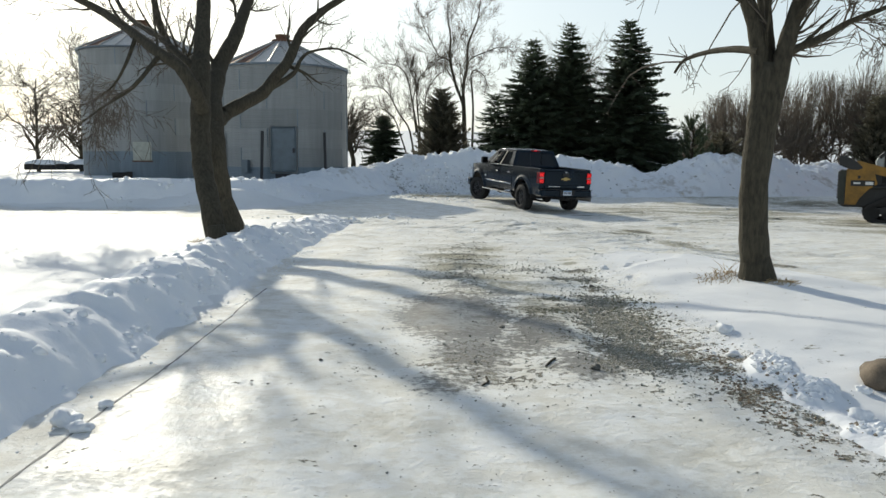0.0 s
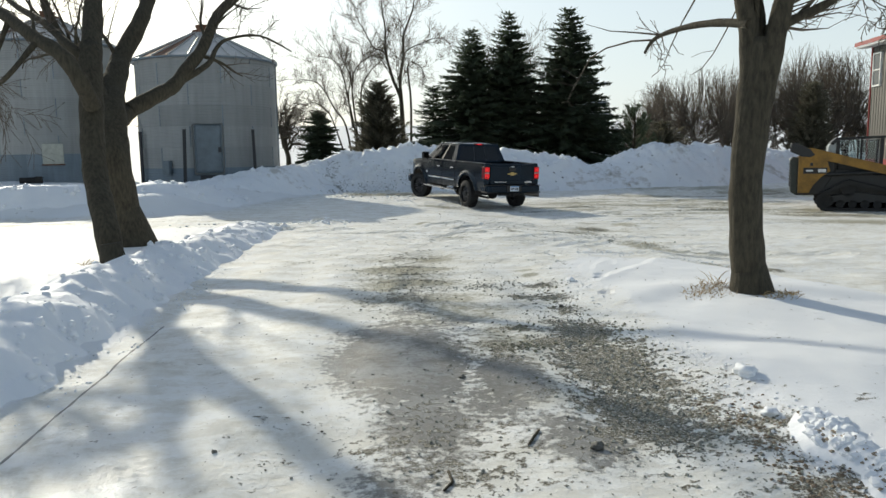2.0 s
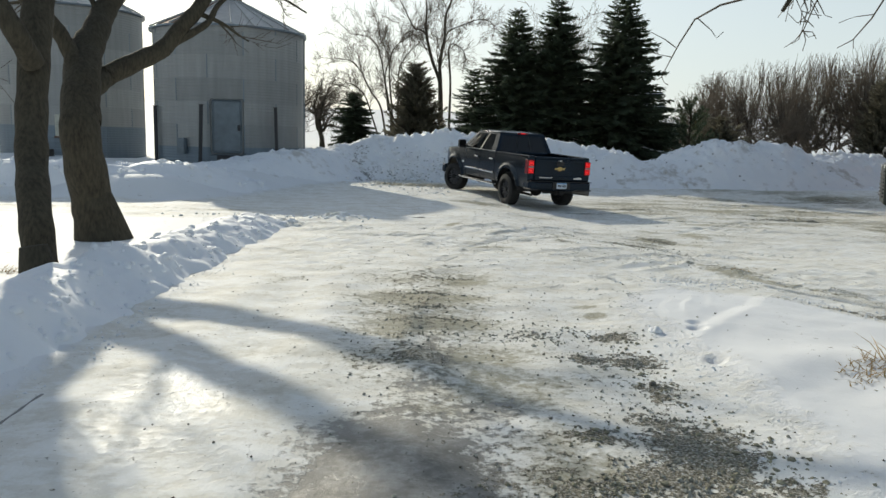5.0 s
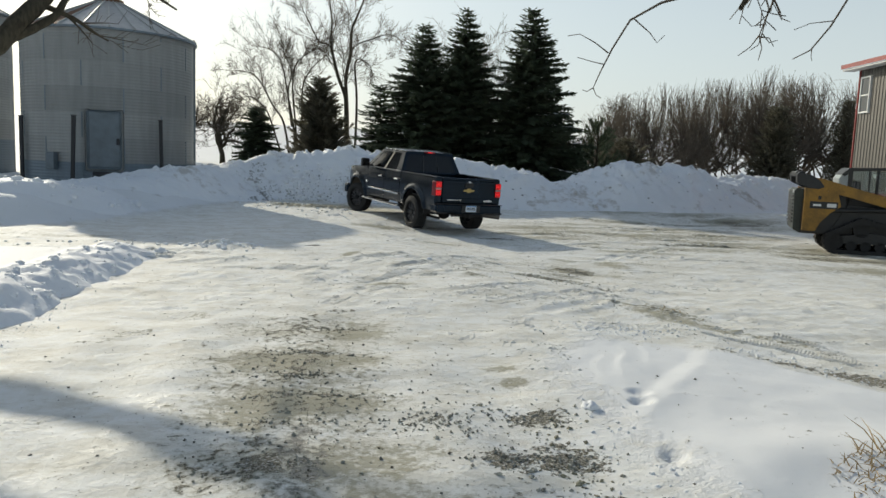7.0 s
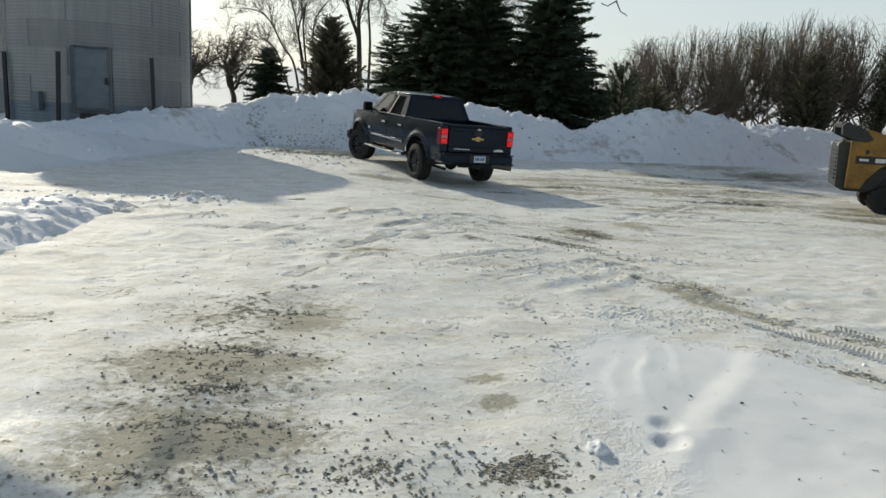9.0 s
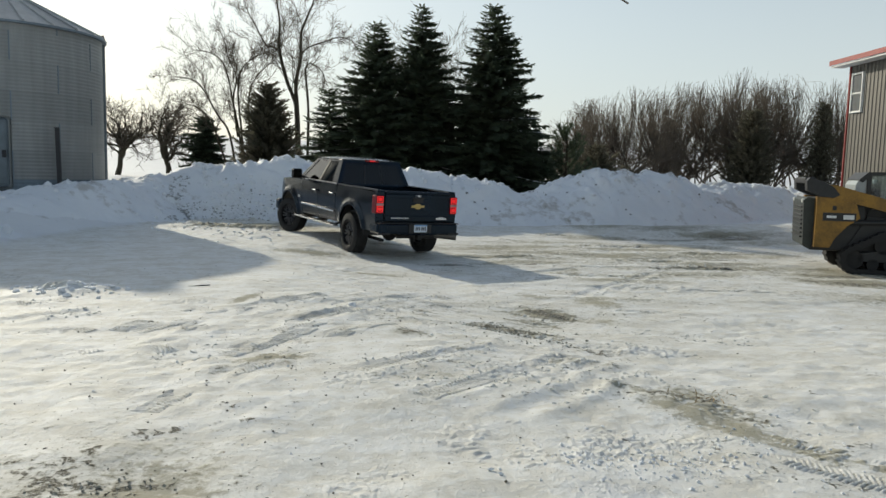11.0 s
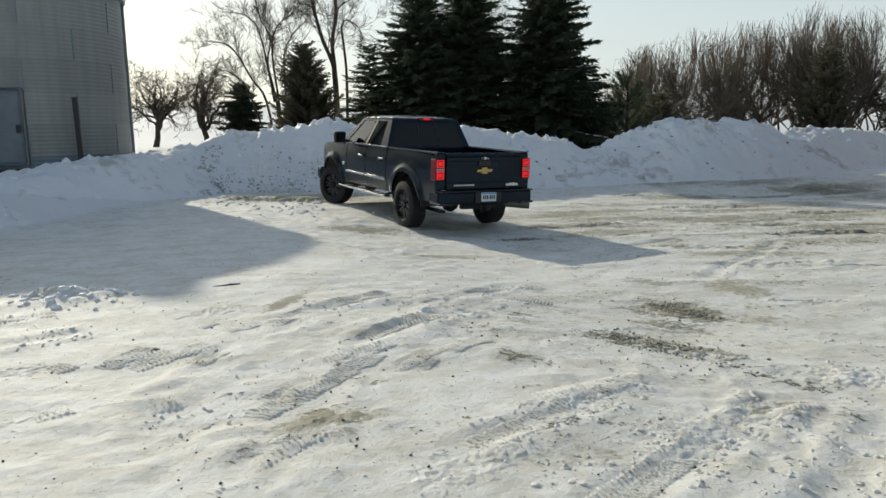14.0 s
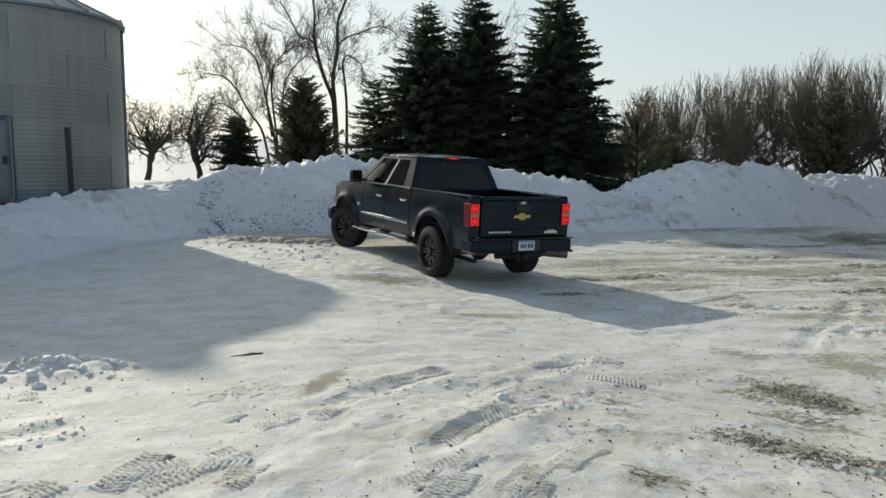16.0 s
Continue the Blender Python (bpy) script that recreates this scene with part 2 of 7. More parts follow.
def rod(bm, a, b, r0, r1=None, seg=12):
    a, b = Vector(a), Vector(b)
    turn = (b - a).to_track_quat("Z", "Y").to_matrix().to_4x4()
    bmesh.ops.create_cone(bm, cap_ends=True, segments=seg, radius1=r0, radius2=r0 if r1 is None else r1,
                          depth=(b - a).length, matrix=Matrix.Translation((a + b) / 2) @ turn)


def prism(bm, outline, axis, lo, hi):
    """A flat outline pushed from lo to hi along an axis ('x', 'y' or 'z')."""
    def put(p, v):
        return {"x": (v, p[0], p[1]), "y": (p[0], v, p[1]), "z": (p[0], p[1], v)}[axis]
    a = [bm.verts.new(put(p, lo)) for p in outline]
    b = [bm.verts.new(put(p, hi)) for p in outline]
    n = len(outline)
    faces = [bm.faces.new(a), bm.faces.new(b[::-1])]
    faces += [bm.faces.new((a[i], b[i], b[(i + 1) % n], a[(i + 1) % n])) for i in range(n)]
    bmesh.ops.recalc_face_normals(bm, faces=faces)
    return a + b


def lathe(bm, rings, seg=48, closed=False):
    """Rings of (radius, z) turned about z."""
    rows = []
    for r, z in rings:
        rows.append([bm.verts.new((r * math.cos(2 * math.pi * k / seg), r * math.sin(2 * math.pi * k / seg), z)) for k in range(seg)])
    pairs = list(zip(rows, rows[1:])) + ([(rows[-1], rows[0])] if closed else [])
    for a, b in pairs:
        for k in range(seg):
            bm.faces.new((a[k], a[(k + 1) % seg], b[(k + 1) % seg], b[k]))
    return rows


class Tubes:
    """Tapered tubes along bent lines, gathered into one mesh."""

    def __init__(self):
        self.v, self.f = [], []

    def add(self, pts, radii, sides=6):
        pts = [Vector(p) for p in pts]
        base = len(self.v)
        ref = Vector((0.31, 0.77, 0.55))
        for i, p in enumerate(pts):
            d = (pts[min(i + 1, len(pts) - 1)] - pts[max(i - 1, 0)]).normalized()
            u = d.cross(ref).normalized()
            w = d.cross(u)
            for k in range(sides):
                a = 2 * math.pi * k / sides
                self.v.append(p + radii[i] * (math.cos(a) * u + math.sin(a) * w))
        for i in range(len(pts) - 1):
            for k in range(sides):
                q = (k + 1) % sides
                self.f.append((base + i * sides + k, base + i * sides + q, base + (i + 1) * sides + q, base + (i + 1) * sides + k))
        self.f.append(tuple(base + (len(pts) - 1) * sides + k for k in range(sides)))

    def make(self, name, material, parent, label=""):
        return mesh_from(name, self.v, self.f, material, parent, label)


def sstep(a, b, x):
    t = np.clip((x - a) / (b - a), 0, 1)
    return t * t * (3 - 2 * t)


def value_noise(x, y, scale, seed=0):
    """Smooth value noise on arrays, about -1 to 1."""
    x, y = np.asarray(x) * scale + 17.3 * seed, np.asarray(y) * scale - 9.1 * seed
    xi, yi = np.floor(x), np.floor(y)
    fx, fy = x - xi, y - yi
    fx, fy = fx * fx * (3 - 2 * fx), fy * fy * (3 - 2 * fy)

    def h(i, j):
        s = np.sin(i * 127.1 + j * 311.7 + seed * 74.7) * 43758.5453
        return 2 * (s - np.floor(s)) - 1

    return (h(xi, yi) * (1 - fx) + h(xi + 1, yi) * fx) * (1 - fy) + (h(xi, yi + 1) * (1 - fx) + h(xi + 1, yi + 1) * fx) * fy


def fbm(x, y, scale, octaves=4, seed=0, gain=0.5):
    out, amp = 0, 1.0
    for o in range(octaves):
        out = out + amp * value_noise(x, y, scale * 2**o, seed + o)
        amp *= gain
    return out


# ---- ground ----
def drive_left(y):
    return -2.35 + 0.12 * np.sin(y * 0.9)


def drive_right(y):
    return 2.3 - 0.02 * (y - 6) + 0.15 * np.sin(y * 0.7 + 1)


LAWN_X, LAWN_Y = (2.0, 2.6, 3.2, 3.5, 4.1, 4.5, 4.9, 5.3, 6.5, 9, 14), (11.6, 12.3, 12.8, 12.7, 12.2, 11.6, 11.0, 9.6, 7.7, 6.0, 4.5)


def lawn_right(x, y):
    """1 on the snowed lawn beside the drive, 0 on the packed drive and yard."""
    edge = np.interp(x, LAWN_X, LAWN_Y)
    return sstep(-0.25, 0.4, x - drive_right(y)) * sstep(-0.5, 0.6, edge - y)


def lawn_cover(x, y):
    """How far clean snow covers the lawn: it thins out towards the drive."""
    edge = np.interp(x, LAWN_X, LAWN_Y)
    return sstep(-0.55, 0.95, x - drive_right(y)) * sstep(-0.45, 0.75, edge - y)


def bank_line(y):
    """x of the foot of the raised snow on the far left."""
    return np.interp(y, [22, 23.5, 25, 28.5, 32.9, 36], [-5.5, -4.6, -4.2, -3.4, -1.8, 0])


RUTS = ((2.54, 14.39, 4.25, 15.66), (3.08, 13.99, 4.6, 15.21), (2.16, 15.15, 3.1, 15.77), (1.6, 17.2, 2.7, 18.4), (1.0, 18.2, 2.1, 19.1), (3.6, 17.6, 4.7, 16.1), (4.1, 15.0, 5.3, 13.4), (2.2, 18.4, 3.5, 19.8), (-1.7, 17.4, -0.6, 18.1), (8.6, 23.2, 11.6, 24.0), (6.0, 20.0, 8.5, 22.4), (9.2, 25.0, 11.0, 25.5))


def ground_height(x, y):
    z = 0.012 * fbm(x, y, 0.9, 3, 1)
    left = sstep(0.0, 0.8, drive_left(y) - x) * sstep(19.6, 18.2, y)
    z = z + left * (0.02 + 0.23 * sstep(15.8, 11.8, y) + 0.03 * fbm(x, y, 0.35, 3, 5))
    right = lawn_right(x, y)
    u = (x - 3.24) * 0.76 - (y - 11.1) * 0.65 + 0.02 * fbm(x, y, 1.9, 3, 61)  # across the wind-cut crest
    drift = sstep(-0.15, 0.08, u) * np.exp(-np.maximum(u, 0) / 2.2)
    for fx, fy, high in ((3.10, 11.75, 0.014), (2.83, 11.55, 0.009), (3.45, 12.05, 0.009)):  # wind furrows beside it
        w = (x - fx) * 0.94 - (y - fy) * 0.34 + 0.05 * fbm(x, y, 2.0, 2, 63)
        z = z + high * sstep(-0.05, 0.015, w) * np.exp(-np.maximum(w, 0) / 0.12) * np.exp(-(((x - fx) * 0.34 + (y - fy) * 0.94) / 0.5) ** 2)
    z = z + right * (0.06 + 0.035 * fbm(x, y, 0.45, 3, 9) + 0.012 * fbm(x, y, 2.2, 3, 64) + 0.036 * drift * sstep(9.8, 10.8, y) * (1 + 0.25 * fbm(x, y, 1.2, 2, 62)) + 0.07 * np.exp(-((x - 3.9) ** 2 + (y - 9.0) ** 2) / 0.9))
    z = z + right * 0.045 * sstep(-0.5, 0.0, y - 9.45 - 0.25 * np.sin(2.2 * x)) * sstep(0.9, 0.0, y - 9.45 - 0.25 * np.sin(2.2 * x)) * sstep(2.2, 2.8, x)
    for fx, fy, deep in ((2.78, 10.66, 0.036), (2.85, 10.87, 0.022), (2.58, 9.74, 0.045)):
        d = ((x - fx) / 0.07) ** 2 + ((y - fy) / 0.085) ** 2
        z = z - deep * np.exp(-d * d) + 0.004 * np.exp(-((np.sqrt(d) - 1.5) ** 2) * 4)
    far = sstep(-0.3, 1.6, bank_line(y) - x) * sstep(21.7, 23.2, y + 0.25 * fbm(x, y, 0.8, 2, 3))
    z = z + far * (0.55 + 0.10 * fbm(x, y, 0.3, 3, 7))
    # the yard dips a little past the drive
    z = z - (0.22 + 0.09 * sstep(8, 13, x)) * sstep(1.5, 4.5, x + 0.25 * (np.minimum(y, 24) - 20) - 0.35 * np.maximum(y - 24, 0)) * sstep(13.5, 18, y) * sstep(34, 30, y) * sstep(24, 17, x)
    # ruts on the packed snow
    packed = (1 - left) * (1 - right) * (1 - far)
    z = z + packed * (0.010 * np.sin(6.5 * x + 1.2 * np.sin(0.4 * y)) * sstep(16, 12, y) + 0.016 * fbm(0.6 * x, 1.3 * y, 0.8, 3, 12))
    z = z + packed * 0.006 * fbm(x, y, 3.2, 3, 44) * sstep(60, 40, np.hypot(x, y - 20))
    z = z + packed * 0.011 * np.abs(fbm(x * 0.8 + 0.2 * y, y * 1.6, 1.6, 3, 30)) * sstep(8, 14, y)
    # crusty broken skin, rough in patches and along the ways that wheels take
    bite = sstep(-0.12, 0.22, fbm(x, y, 0.75, 3, 81) + 0.5 * fbm(0.9 * x + 0.5 * y, 0.35 * y - 0.2 * x, 1.1, 2, 82)) * sstep(12.2, 15.5, y + 0.5 * np.maximum(x - 3, 0)) * sstep(50, 36, np.hypot(x, y - 20))
    z = z + packed * bite * (0.018 * np.abs(fbm(x + 0.3 * y, y - 0.3 * x, 3.6, 3, 83, 0.62)) - 0.004 + 0.006 * fbm(x, y, 8.0, 2, 84))
    z = z + 0.09 * np.exp(-(((x + 1.2) / 0.45) ** 2 + ((y - 19.5) / 0.35) ** 2)) * (1 + 0.6 * fbm(x, y, 5.0, 2, 71))  # a low crumbly heap
    for ax, ay, bx, by in RUTS:  # shallow wheel ruts with a raised lip
        dx, dy = bx - ax, by - ay
        long = math.hypot(dx, dy)
        f = ((x - ax) * dx + (y - ay) * dy) / long
        w = ((x - ax) * dy - (y - ay) * dx) / long + 0.05 * np.sin(f * 2.3 + ax)
        z = z + packed * sstep(-0.2, 0.2, f) * sstep(long + 0.2, long - 0.2, f) * (0.013 * np.exp(-(((np.abs(w) - 0.17) / 0.07) ** 2)) - 0.012 * np.exp(-((w / 0.11) ** 2)))
    # the fields beyond the yard rise gently
    r = np.hypot(x, y - 20)
    z = z + np.clip(r - 45, 0, None) * 0.042 * sstep(45, 120, r) - np.clip(r - 600, 0, None) * 0.04
    return z


def axis_steps(core_lo, core_hi, step, grow, lo, hi):
    a = list(np.arange(core_lo, core_hi, step))
    s, v = step, a[-1]
    while v < hi:
        s = min(s * grow, 250)
        v += s
        a.append(v)
    s, v = step, a[0]
    while v > lo:
        s = min(s * grow, 250)
        v -= s
        a.insert(0, v)
    return np.array(a)


SHEET = []  # the ground sheet's columns, rows, heights, dirt and gravel


def sheet_z(x, y, layer=0):
    """Height (or another layer) of the built ground sheet, between its corners."""
    xs, ys = SHEET[:2]
    Z = SHEET[2 + layer]
    j, i = np.clip(np.searchsorted(xs, x) - 1, 0, len(xs) - 2), np.clip(np.searchsorted(ys, y) - 1, 0, len(ys) - 2)
    u, v = (x - xs[j]) / (xs[j + 1] - xs[j]), (y - ys[i]) / (ys[i + 1] - ys[i])
    return (Z[i, j] * (1 - u) + Z[i, j + 1] * u) * (1 - v) + (Z[i + 1, j] * (1 - u) + Z[i + 1, j + 1] * u) * v


def build_ground():
    xs = axis_steps(-4.2, 11.5, 0.05, 1.07, -2500, 2500)
    ys = axis_steps(1.6, 33.0, 0.052, 1.07, -900, 3000)
    # finer steps across the crest on the lawn
    xs = np.sort(np.r_[xs, [(a + b) / 2 for a, b in zip(xs, xs[1:]) if 2.3 < a < 4.5]])
    ys = np.sort(np.r_[ys, [(a + b) / 2 for a, b in zip(ys, ys[1:]) if 10.2 < a < 12.8]])
    X, Y = np.meshgrid(xs, ys)
    Z = ground_height(X, Y)
    SHEET.extend((xs, ys, Z))
    ny, nx = X.shape
    idx = np.arange(nx * ny).reshape(ny, nx)
    faces = np.stack([idx[:-1, :-1], idx[:-1, 1:], idx[1:, 1:], idx[1:, :-1]], -1).reshape(-1, 4)
    me = bpy.data.meshes.new("ground")
    me.vertices.add(nx * ny)
    me.vertices.foreach_set("co", np.stack([X, Y, Z], -1).ravel())
    me.loops.add(faces.size)
    me.loops.foreach_set("vertex_index", faces.ravel())
    me.polygons.add(len(faces))
    me.polygons.foreach_set("loop_start", np.arange(0, faces.size, 4))
    me.polygons.foreach_set("use_smooth", np.ones(len(faces), bool))
    me.update(calc_edges=True)
    me.materials.append(GROUND)
    left = sstep(-0.1, 0.25, drive_left(Y) - X) * sstep(19.6, 18.6, Y)
    far = sstep(-0.3, 0.4, bank_line(Y) - X) * sstep(21.8, 22.3, Y)
    outside = np.maximum(sstep(33.0, 34.5, Y + 0 * X), sstep(40, 60, np.hypot(X, Y - 20)))
    packed = np.clip(1 - left - lawn_cover(X, Y) - far - outside, 0, 1)

    def blob(x, y, rx, ry, turn=0.0):
        c, s = math.cos(radians(turn)), math.sin(radians(turn))
        u, v = (X - x) * c + (Y - y) * s, -(X - x) * s + (Y - y) * c
        return np.exp(-((u / rx) ** 2 + (v / ry) ** 2))

    # washboard: dirt shows in bands across the wheel track
    board = 0.5 + 0.5 * np.sin(2 * math.pi * (Y + 0.05 * X + 0.07 * np.sin(2.3 * X + 0.8 * Y)) / (0.20 + 0.022 * Y))
    board = 1 - 0.45 * board * sstep(9.0, 9.8, Y) * sstep(13.6, 12.8, Y) * sstep(-0.9, -0.5, X) * sstep(1.8, 1.3, X)

    gravel = board * np.maximum.reduce([
        0.66 * blob(12.5, 21.2, 1.4, 0.35, -20), 0.62 * blob(11.6, 25.2, 0.9, 0.14, 3),
        0.74 * blob(1.18, 7.66, 0.40, 0.20, 6), 0.7 * blob(1.28, 8.35, 0.2, 0.16), 0.7 * blob(1.5, 7.8, 0.3, 0.25), 0.72 * blob(2.12, 7.5, 0.22, 0.5),
        0.8 * blob(1.98, 10.52, 0.26, 0.13, 8), 0.72 * blob(1.24, 10.47, 0.24, 0.14, -12), 0.82 * blob(1.62, 9.86, 0.2, 0.16), 0.9 * blob(1.98, 9.84, 0.24, 0.2), 0.62 * blob(1.95, 9.2, 0.2, 0.3), 0.9 * blob(1.84, 8.1, 0.34, 0.75), 0.98 * blob(1.78, 7.0, 0.46, 0.9), 0.9 * blob(1.66, 6.1, 0.46, 0.8), 0.85 * blob(2.1, 6.0, 0.35, 0.8),
        0.8 * blob(2.35, 5.0, 0.3, 1.0), 0.85 * blob(2.20, 5.55, 0.16, 0.40), 0.95 * blob(2.10, 4.80, 0.15, 0.32), 0.7 * blob(2.16, 4.25, 0.2, 0.35), 0.8 * blob(2.36, 6.2, 0.13, 0.4), 0.7 * blob(2.4, 4.2, 0.3, 0.8), 0.62 * blob(0.61, 13.13, 0.34, 0.09), 0.66 * blob(0.42, 12.16, 0.36, 0.13), 0.66 * blob(0.36, 11.5, 0.42, 0.09), 0.68 * blob(0.5, 11.02, 0.42, 0.08), 0.62 * blob(0.35, 10.5, 0.4, 0.08), 0.66 * blob(0.3, 9.84, 0.26, 0.09), 0.6 * blob(0.77, 13.88, 0.25, 0.1),
        0.40 * blob(0.35, 11.6, 0.42, 1.3, 6), 0.42 * blob(0.2, 9.9, 0.4, 0.5), 0.42 * blob(0.3, 13.0, 0.35, 0.8), 0.45 * blob(0.9, 7.6, 0.5, 0.8), 0.42 * blob(0.4, 5.6, 0.8, 0.8),
        0.45 * blob(2.66, 15.35, 0.4, 0.2), 0.42 * blob(4.7, 12.6, 0.9, 0.16, -50),
        0.5 * blob(9.2, 22.3, 1.0, 0.12, 5), 0.74 * blob(4.92, 18.5, 0.42, 0.15, -68), 0.6 * blob(3.86, 17.42, 0.36, 0.15, -65), 0.6 * blob(4.0, 17.12, 0.28, 0.12, -30), 0.62 * blob(4.22, 16.98, 0.24, 0.10, -55), 0.55 * blob(4.2, 16.6, 0.35, 0.09, -48), 0.52 * blob(4.57, 15.88, 0.4, 0.09, -60),
        0.8 * blob(6.38, 23.76, 0.5, 0.10, 5), 0.75 * blob(4.62, 23.68, 0.6, 0.16, -4), 0.6 * blob(2.8, 16.71, 0.15, 0.1), 0.6 * blob(8.25, 26.9, 0.8, 0.10),
        0.62 * blob(4.45, 14.2, 0.36, 0.13, -20), 0.6 * blob(4.5, 11.85, 0.6, 0.12, -42), 0.9 * blob(5.1, 11.2, 0.5, 0.14, -50), 0.9 * blob(9.9, 23.5, 1.0, 0.14, 12), 0.75 * blob(10.9, 23.3, 0.7, 0.12, -10), 0.7 * blob(11.7, 24.4, 0.9, 0.14, 4),
        0.62 * blob(13.3, 30.4, 1.2, 0.14, 4), 0.6 * blob(12.3, 30.5, 0.8, 0.12), 0.66 * blob(15.4, 30.7, 1.4, 0.5, 10), 0.6 * blob(8.0, 25.8, 0.8, 0.10), 0.7 * blob(14.0, 25.1, 0.3, 0.10), 0.6 * blob(7.6, 29.2, 1.0, 0.16, 5), 0.55 * blob(12.8, 22.4, 1.2, 0.3, -8)]) * packed
    tan = board * np.maximum.reduce([
        1.0 * blob(12.6, 21.3, 2.0, 0.65, -20), 0.9 * blob(14.6, 21.6, 1.4, 0.6, -20),
        0.70 * blob(12.1, 33.0, 2.35, 0.84, 4), 0.70 * blob(14.2, 32.5, 2.31, 0.82, 4), 0.70 * blob(15.1, 31.3, 2.23, 0.79, 4), 0.70 * blob(26.6, 42.4, 2.96, 1.12, 4), 0.70 * blob(7.1, 26.1, 1.90, 0.63, 4), 0.70 * blob(6.4, 24.1, 1.77, 0.57, 4), 0.70 * blob(12.4, 28.1, 2.03, 0.69, 4), 0.70 * blob(16.3, 31.6, 2.26, 0.80, 4), 0.70 * blob(10.7, 24.1, 1.77, 0.57, 4), 0.70 * blob(6.4, 27.0, 1.96, 0.66, 4), 0.70 * blob(10.7, 30.4, 2.17, 0.76, 4),
        0.85 * blob(1.15, 7.8, 0.5, 0.35), 0.7 * blob(0.35, 8.75, 0.5, 0.22, -8), 0.7 * blob(0.95, 6.6, 0.4, 0.5), 0.8 * blob(13.6, 23.0, 2.2, 0.9, -14), 0.75 * blob(10.4, 27.0, 2.6, 0.5, 6),
        1.05 * blob(0.35, 11.3, 0.80, 2.3), 0.85 * blob(0.8, 12.9, 0.55, 0.8), 0.9 * blob(2.0, 11.7, 0.18, 0.12), 0.9 * blob(2.03, 11.33, 0.16, 0.14), 0.8 * blob(0.7, 9.6, 0.8, 1.0), 0.6 * blob(1.1, 7.9, 0.5, 0.9), 0.62 * blob(4.5, 17.8, 0.55, 0.25, -15), 0.6 * blob(1.4, 15.76, 0.28, 0.2), 0.52 * blob(5.7, 18.0, 0.8, 0.3), 0.62 * blob(4.2, 15.5, 0.4, 0.25),
        0.6 * blob(4.45, 13.7, 0.35, 0.4), 0.75 * blob(12.2, 19.4, 2.8, 0.9, -12), 0.58 * blob(9.5, 22.4, 2.6, 0.7, 5), 0.62 * blob(12.0, 26.0, 4.0, 1.0, 8), 0.62 * blob(8.5, 28.6, 3.0, 0.6, 4), 0.58 * blob(16, 29.5, 3.5, 1.0, 10),
        0.85 * blob(13.0, 22.6, 1.9, 0.75, -8), 0.62 * blob(0.4, 9.8, 0.45, 0.9), 0.85 * blob(1.37, 15.69, 0.38, 0.16, 20), 0.95 * blob(4.4, 13.9, 0.6, 0.16, -62), 0.85 * blob(1.0, 18.85, 0.5, 0.12, 68), 0.85 * blob(4.95, 18.5, 0.65, 0.32, -65), 0.68 * blob(4.1, 17.3, 0.6, 0.4, -50), 0.72 * blob(6.0, 19.3, 0.7, 0.3, -60), 0.8 * blob(2.0, 24.7, 1.0, 0.35, 3), 0.8 * blob(6.2, 25.1, 1.5, 0.55, -5), 0.85 * blob(9.2, 25.6, 2.1, 0.75, -4), 0.8 * blob(11.2, 23.6, 2.2, 0.6, -4), 0.7 * blob(7.6, 27.4, 2.0, 0.5), 0.7 * blob(11.5, 28.4, 2.4, 0.6), 0.7 * blob(2.8, 16.7, 0.25, 0.15), 0.66 * blob(5.2, 19.9, 0.5, 0.3, -30), 0.75 * blob(9.6, 25.6, 1.3, 0.45, -12), 0.8 * blob(15.4, 30.7, 1.9, 0.9, 8), 0.75 * blob(4.5, 13.5, 0.95, 0.16, -64), 0.72 * blob(4.5, 14.3, 0.5, 0.25, -15), 0.72 * blob(10.5, 23.4, 2.0, 0.5, 4), 0.7 * blob(11.8, 24.5, 1.6, 0.4, 5), 0.65 * blob(13.0, 30.3, 2.2, 0.4, 4), 0.66 * blob(7.5, 21.5, 1.8, 0.3, -12), 0.62 * blob(2.9, 22.0, 1.2, 0.25, 10), 0.62 * blob(6.3, 19.6, 1.3, 0.25, -15),
        0.95 * blob(0.7, 30.6, 2.2, 1.2), 0.38 * blob(8.5, 24.5, 6.0, 5.0), 0.34 * blob(4.0, 18.0, 2.5, 2.5), 0.5 * blob(4.5, 27.4, 2.2, 0.7), 0.46 * blob(0.7, 13.4, 0.6, 0.6), 0.45 * blob(2.6, 15.0, 0.5, 0.3), 0.44 * blob(1.37, 15.5, 0.6, 0.3), 0.5 * blob(-8, 20.6, 7, 0.3, 2), 0.46 * blob(7.0, 25.0, 2.4, 0.6)]) * packed
    ice = np.maximum.reduce([0.5 * blob(0.42, 10.0, 0.3, 1.0), 0.72 * blob(0.32, 5.9, 0.5, 0.9), 0.80 * blob(0.95, 6.9, 0.40, 0.9), 0.7 * blob(1.2, 5.7, 0.5, 0.7), 1.0 * blob(0.2, 7.5, 0.70, 1.5, 3), 0.5 * blob(0.35, 9.2, 0.4, 0.5), 0.6 * blob(0.1, 5.2, 0.5, 0.5), 0.66 * blob(0.75, 6.4, 0.5, 0.7), 0.5 * blob(0.7, 8.6, 0.5, 0.8)]) * packed
    gloss = np.maximum.reduce([0.85 * blob(-1.6, 4.8, 0.6, 2.2), 0.7 * blob(-1.25, 8.8, 0.5, 1.3, -8), 0.6 * blob(-0.5, 10.6, 0.5, 0.9), 0.6 * ice]) * packed
    SHEET.extend((tan, gravel))
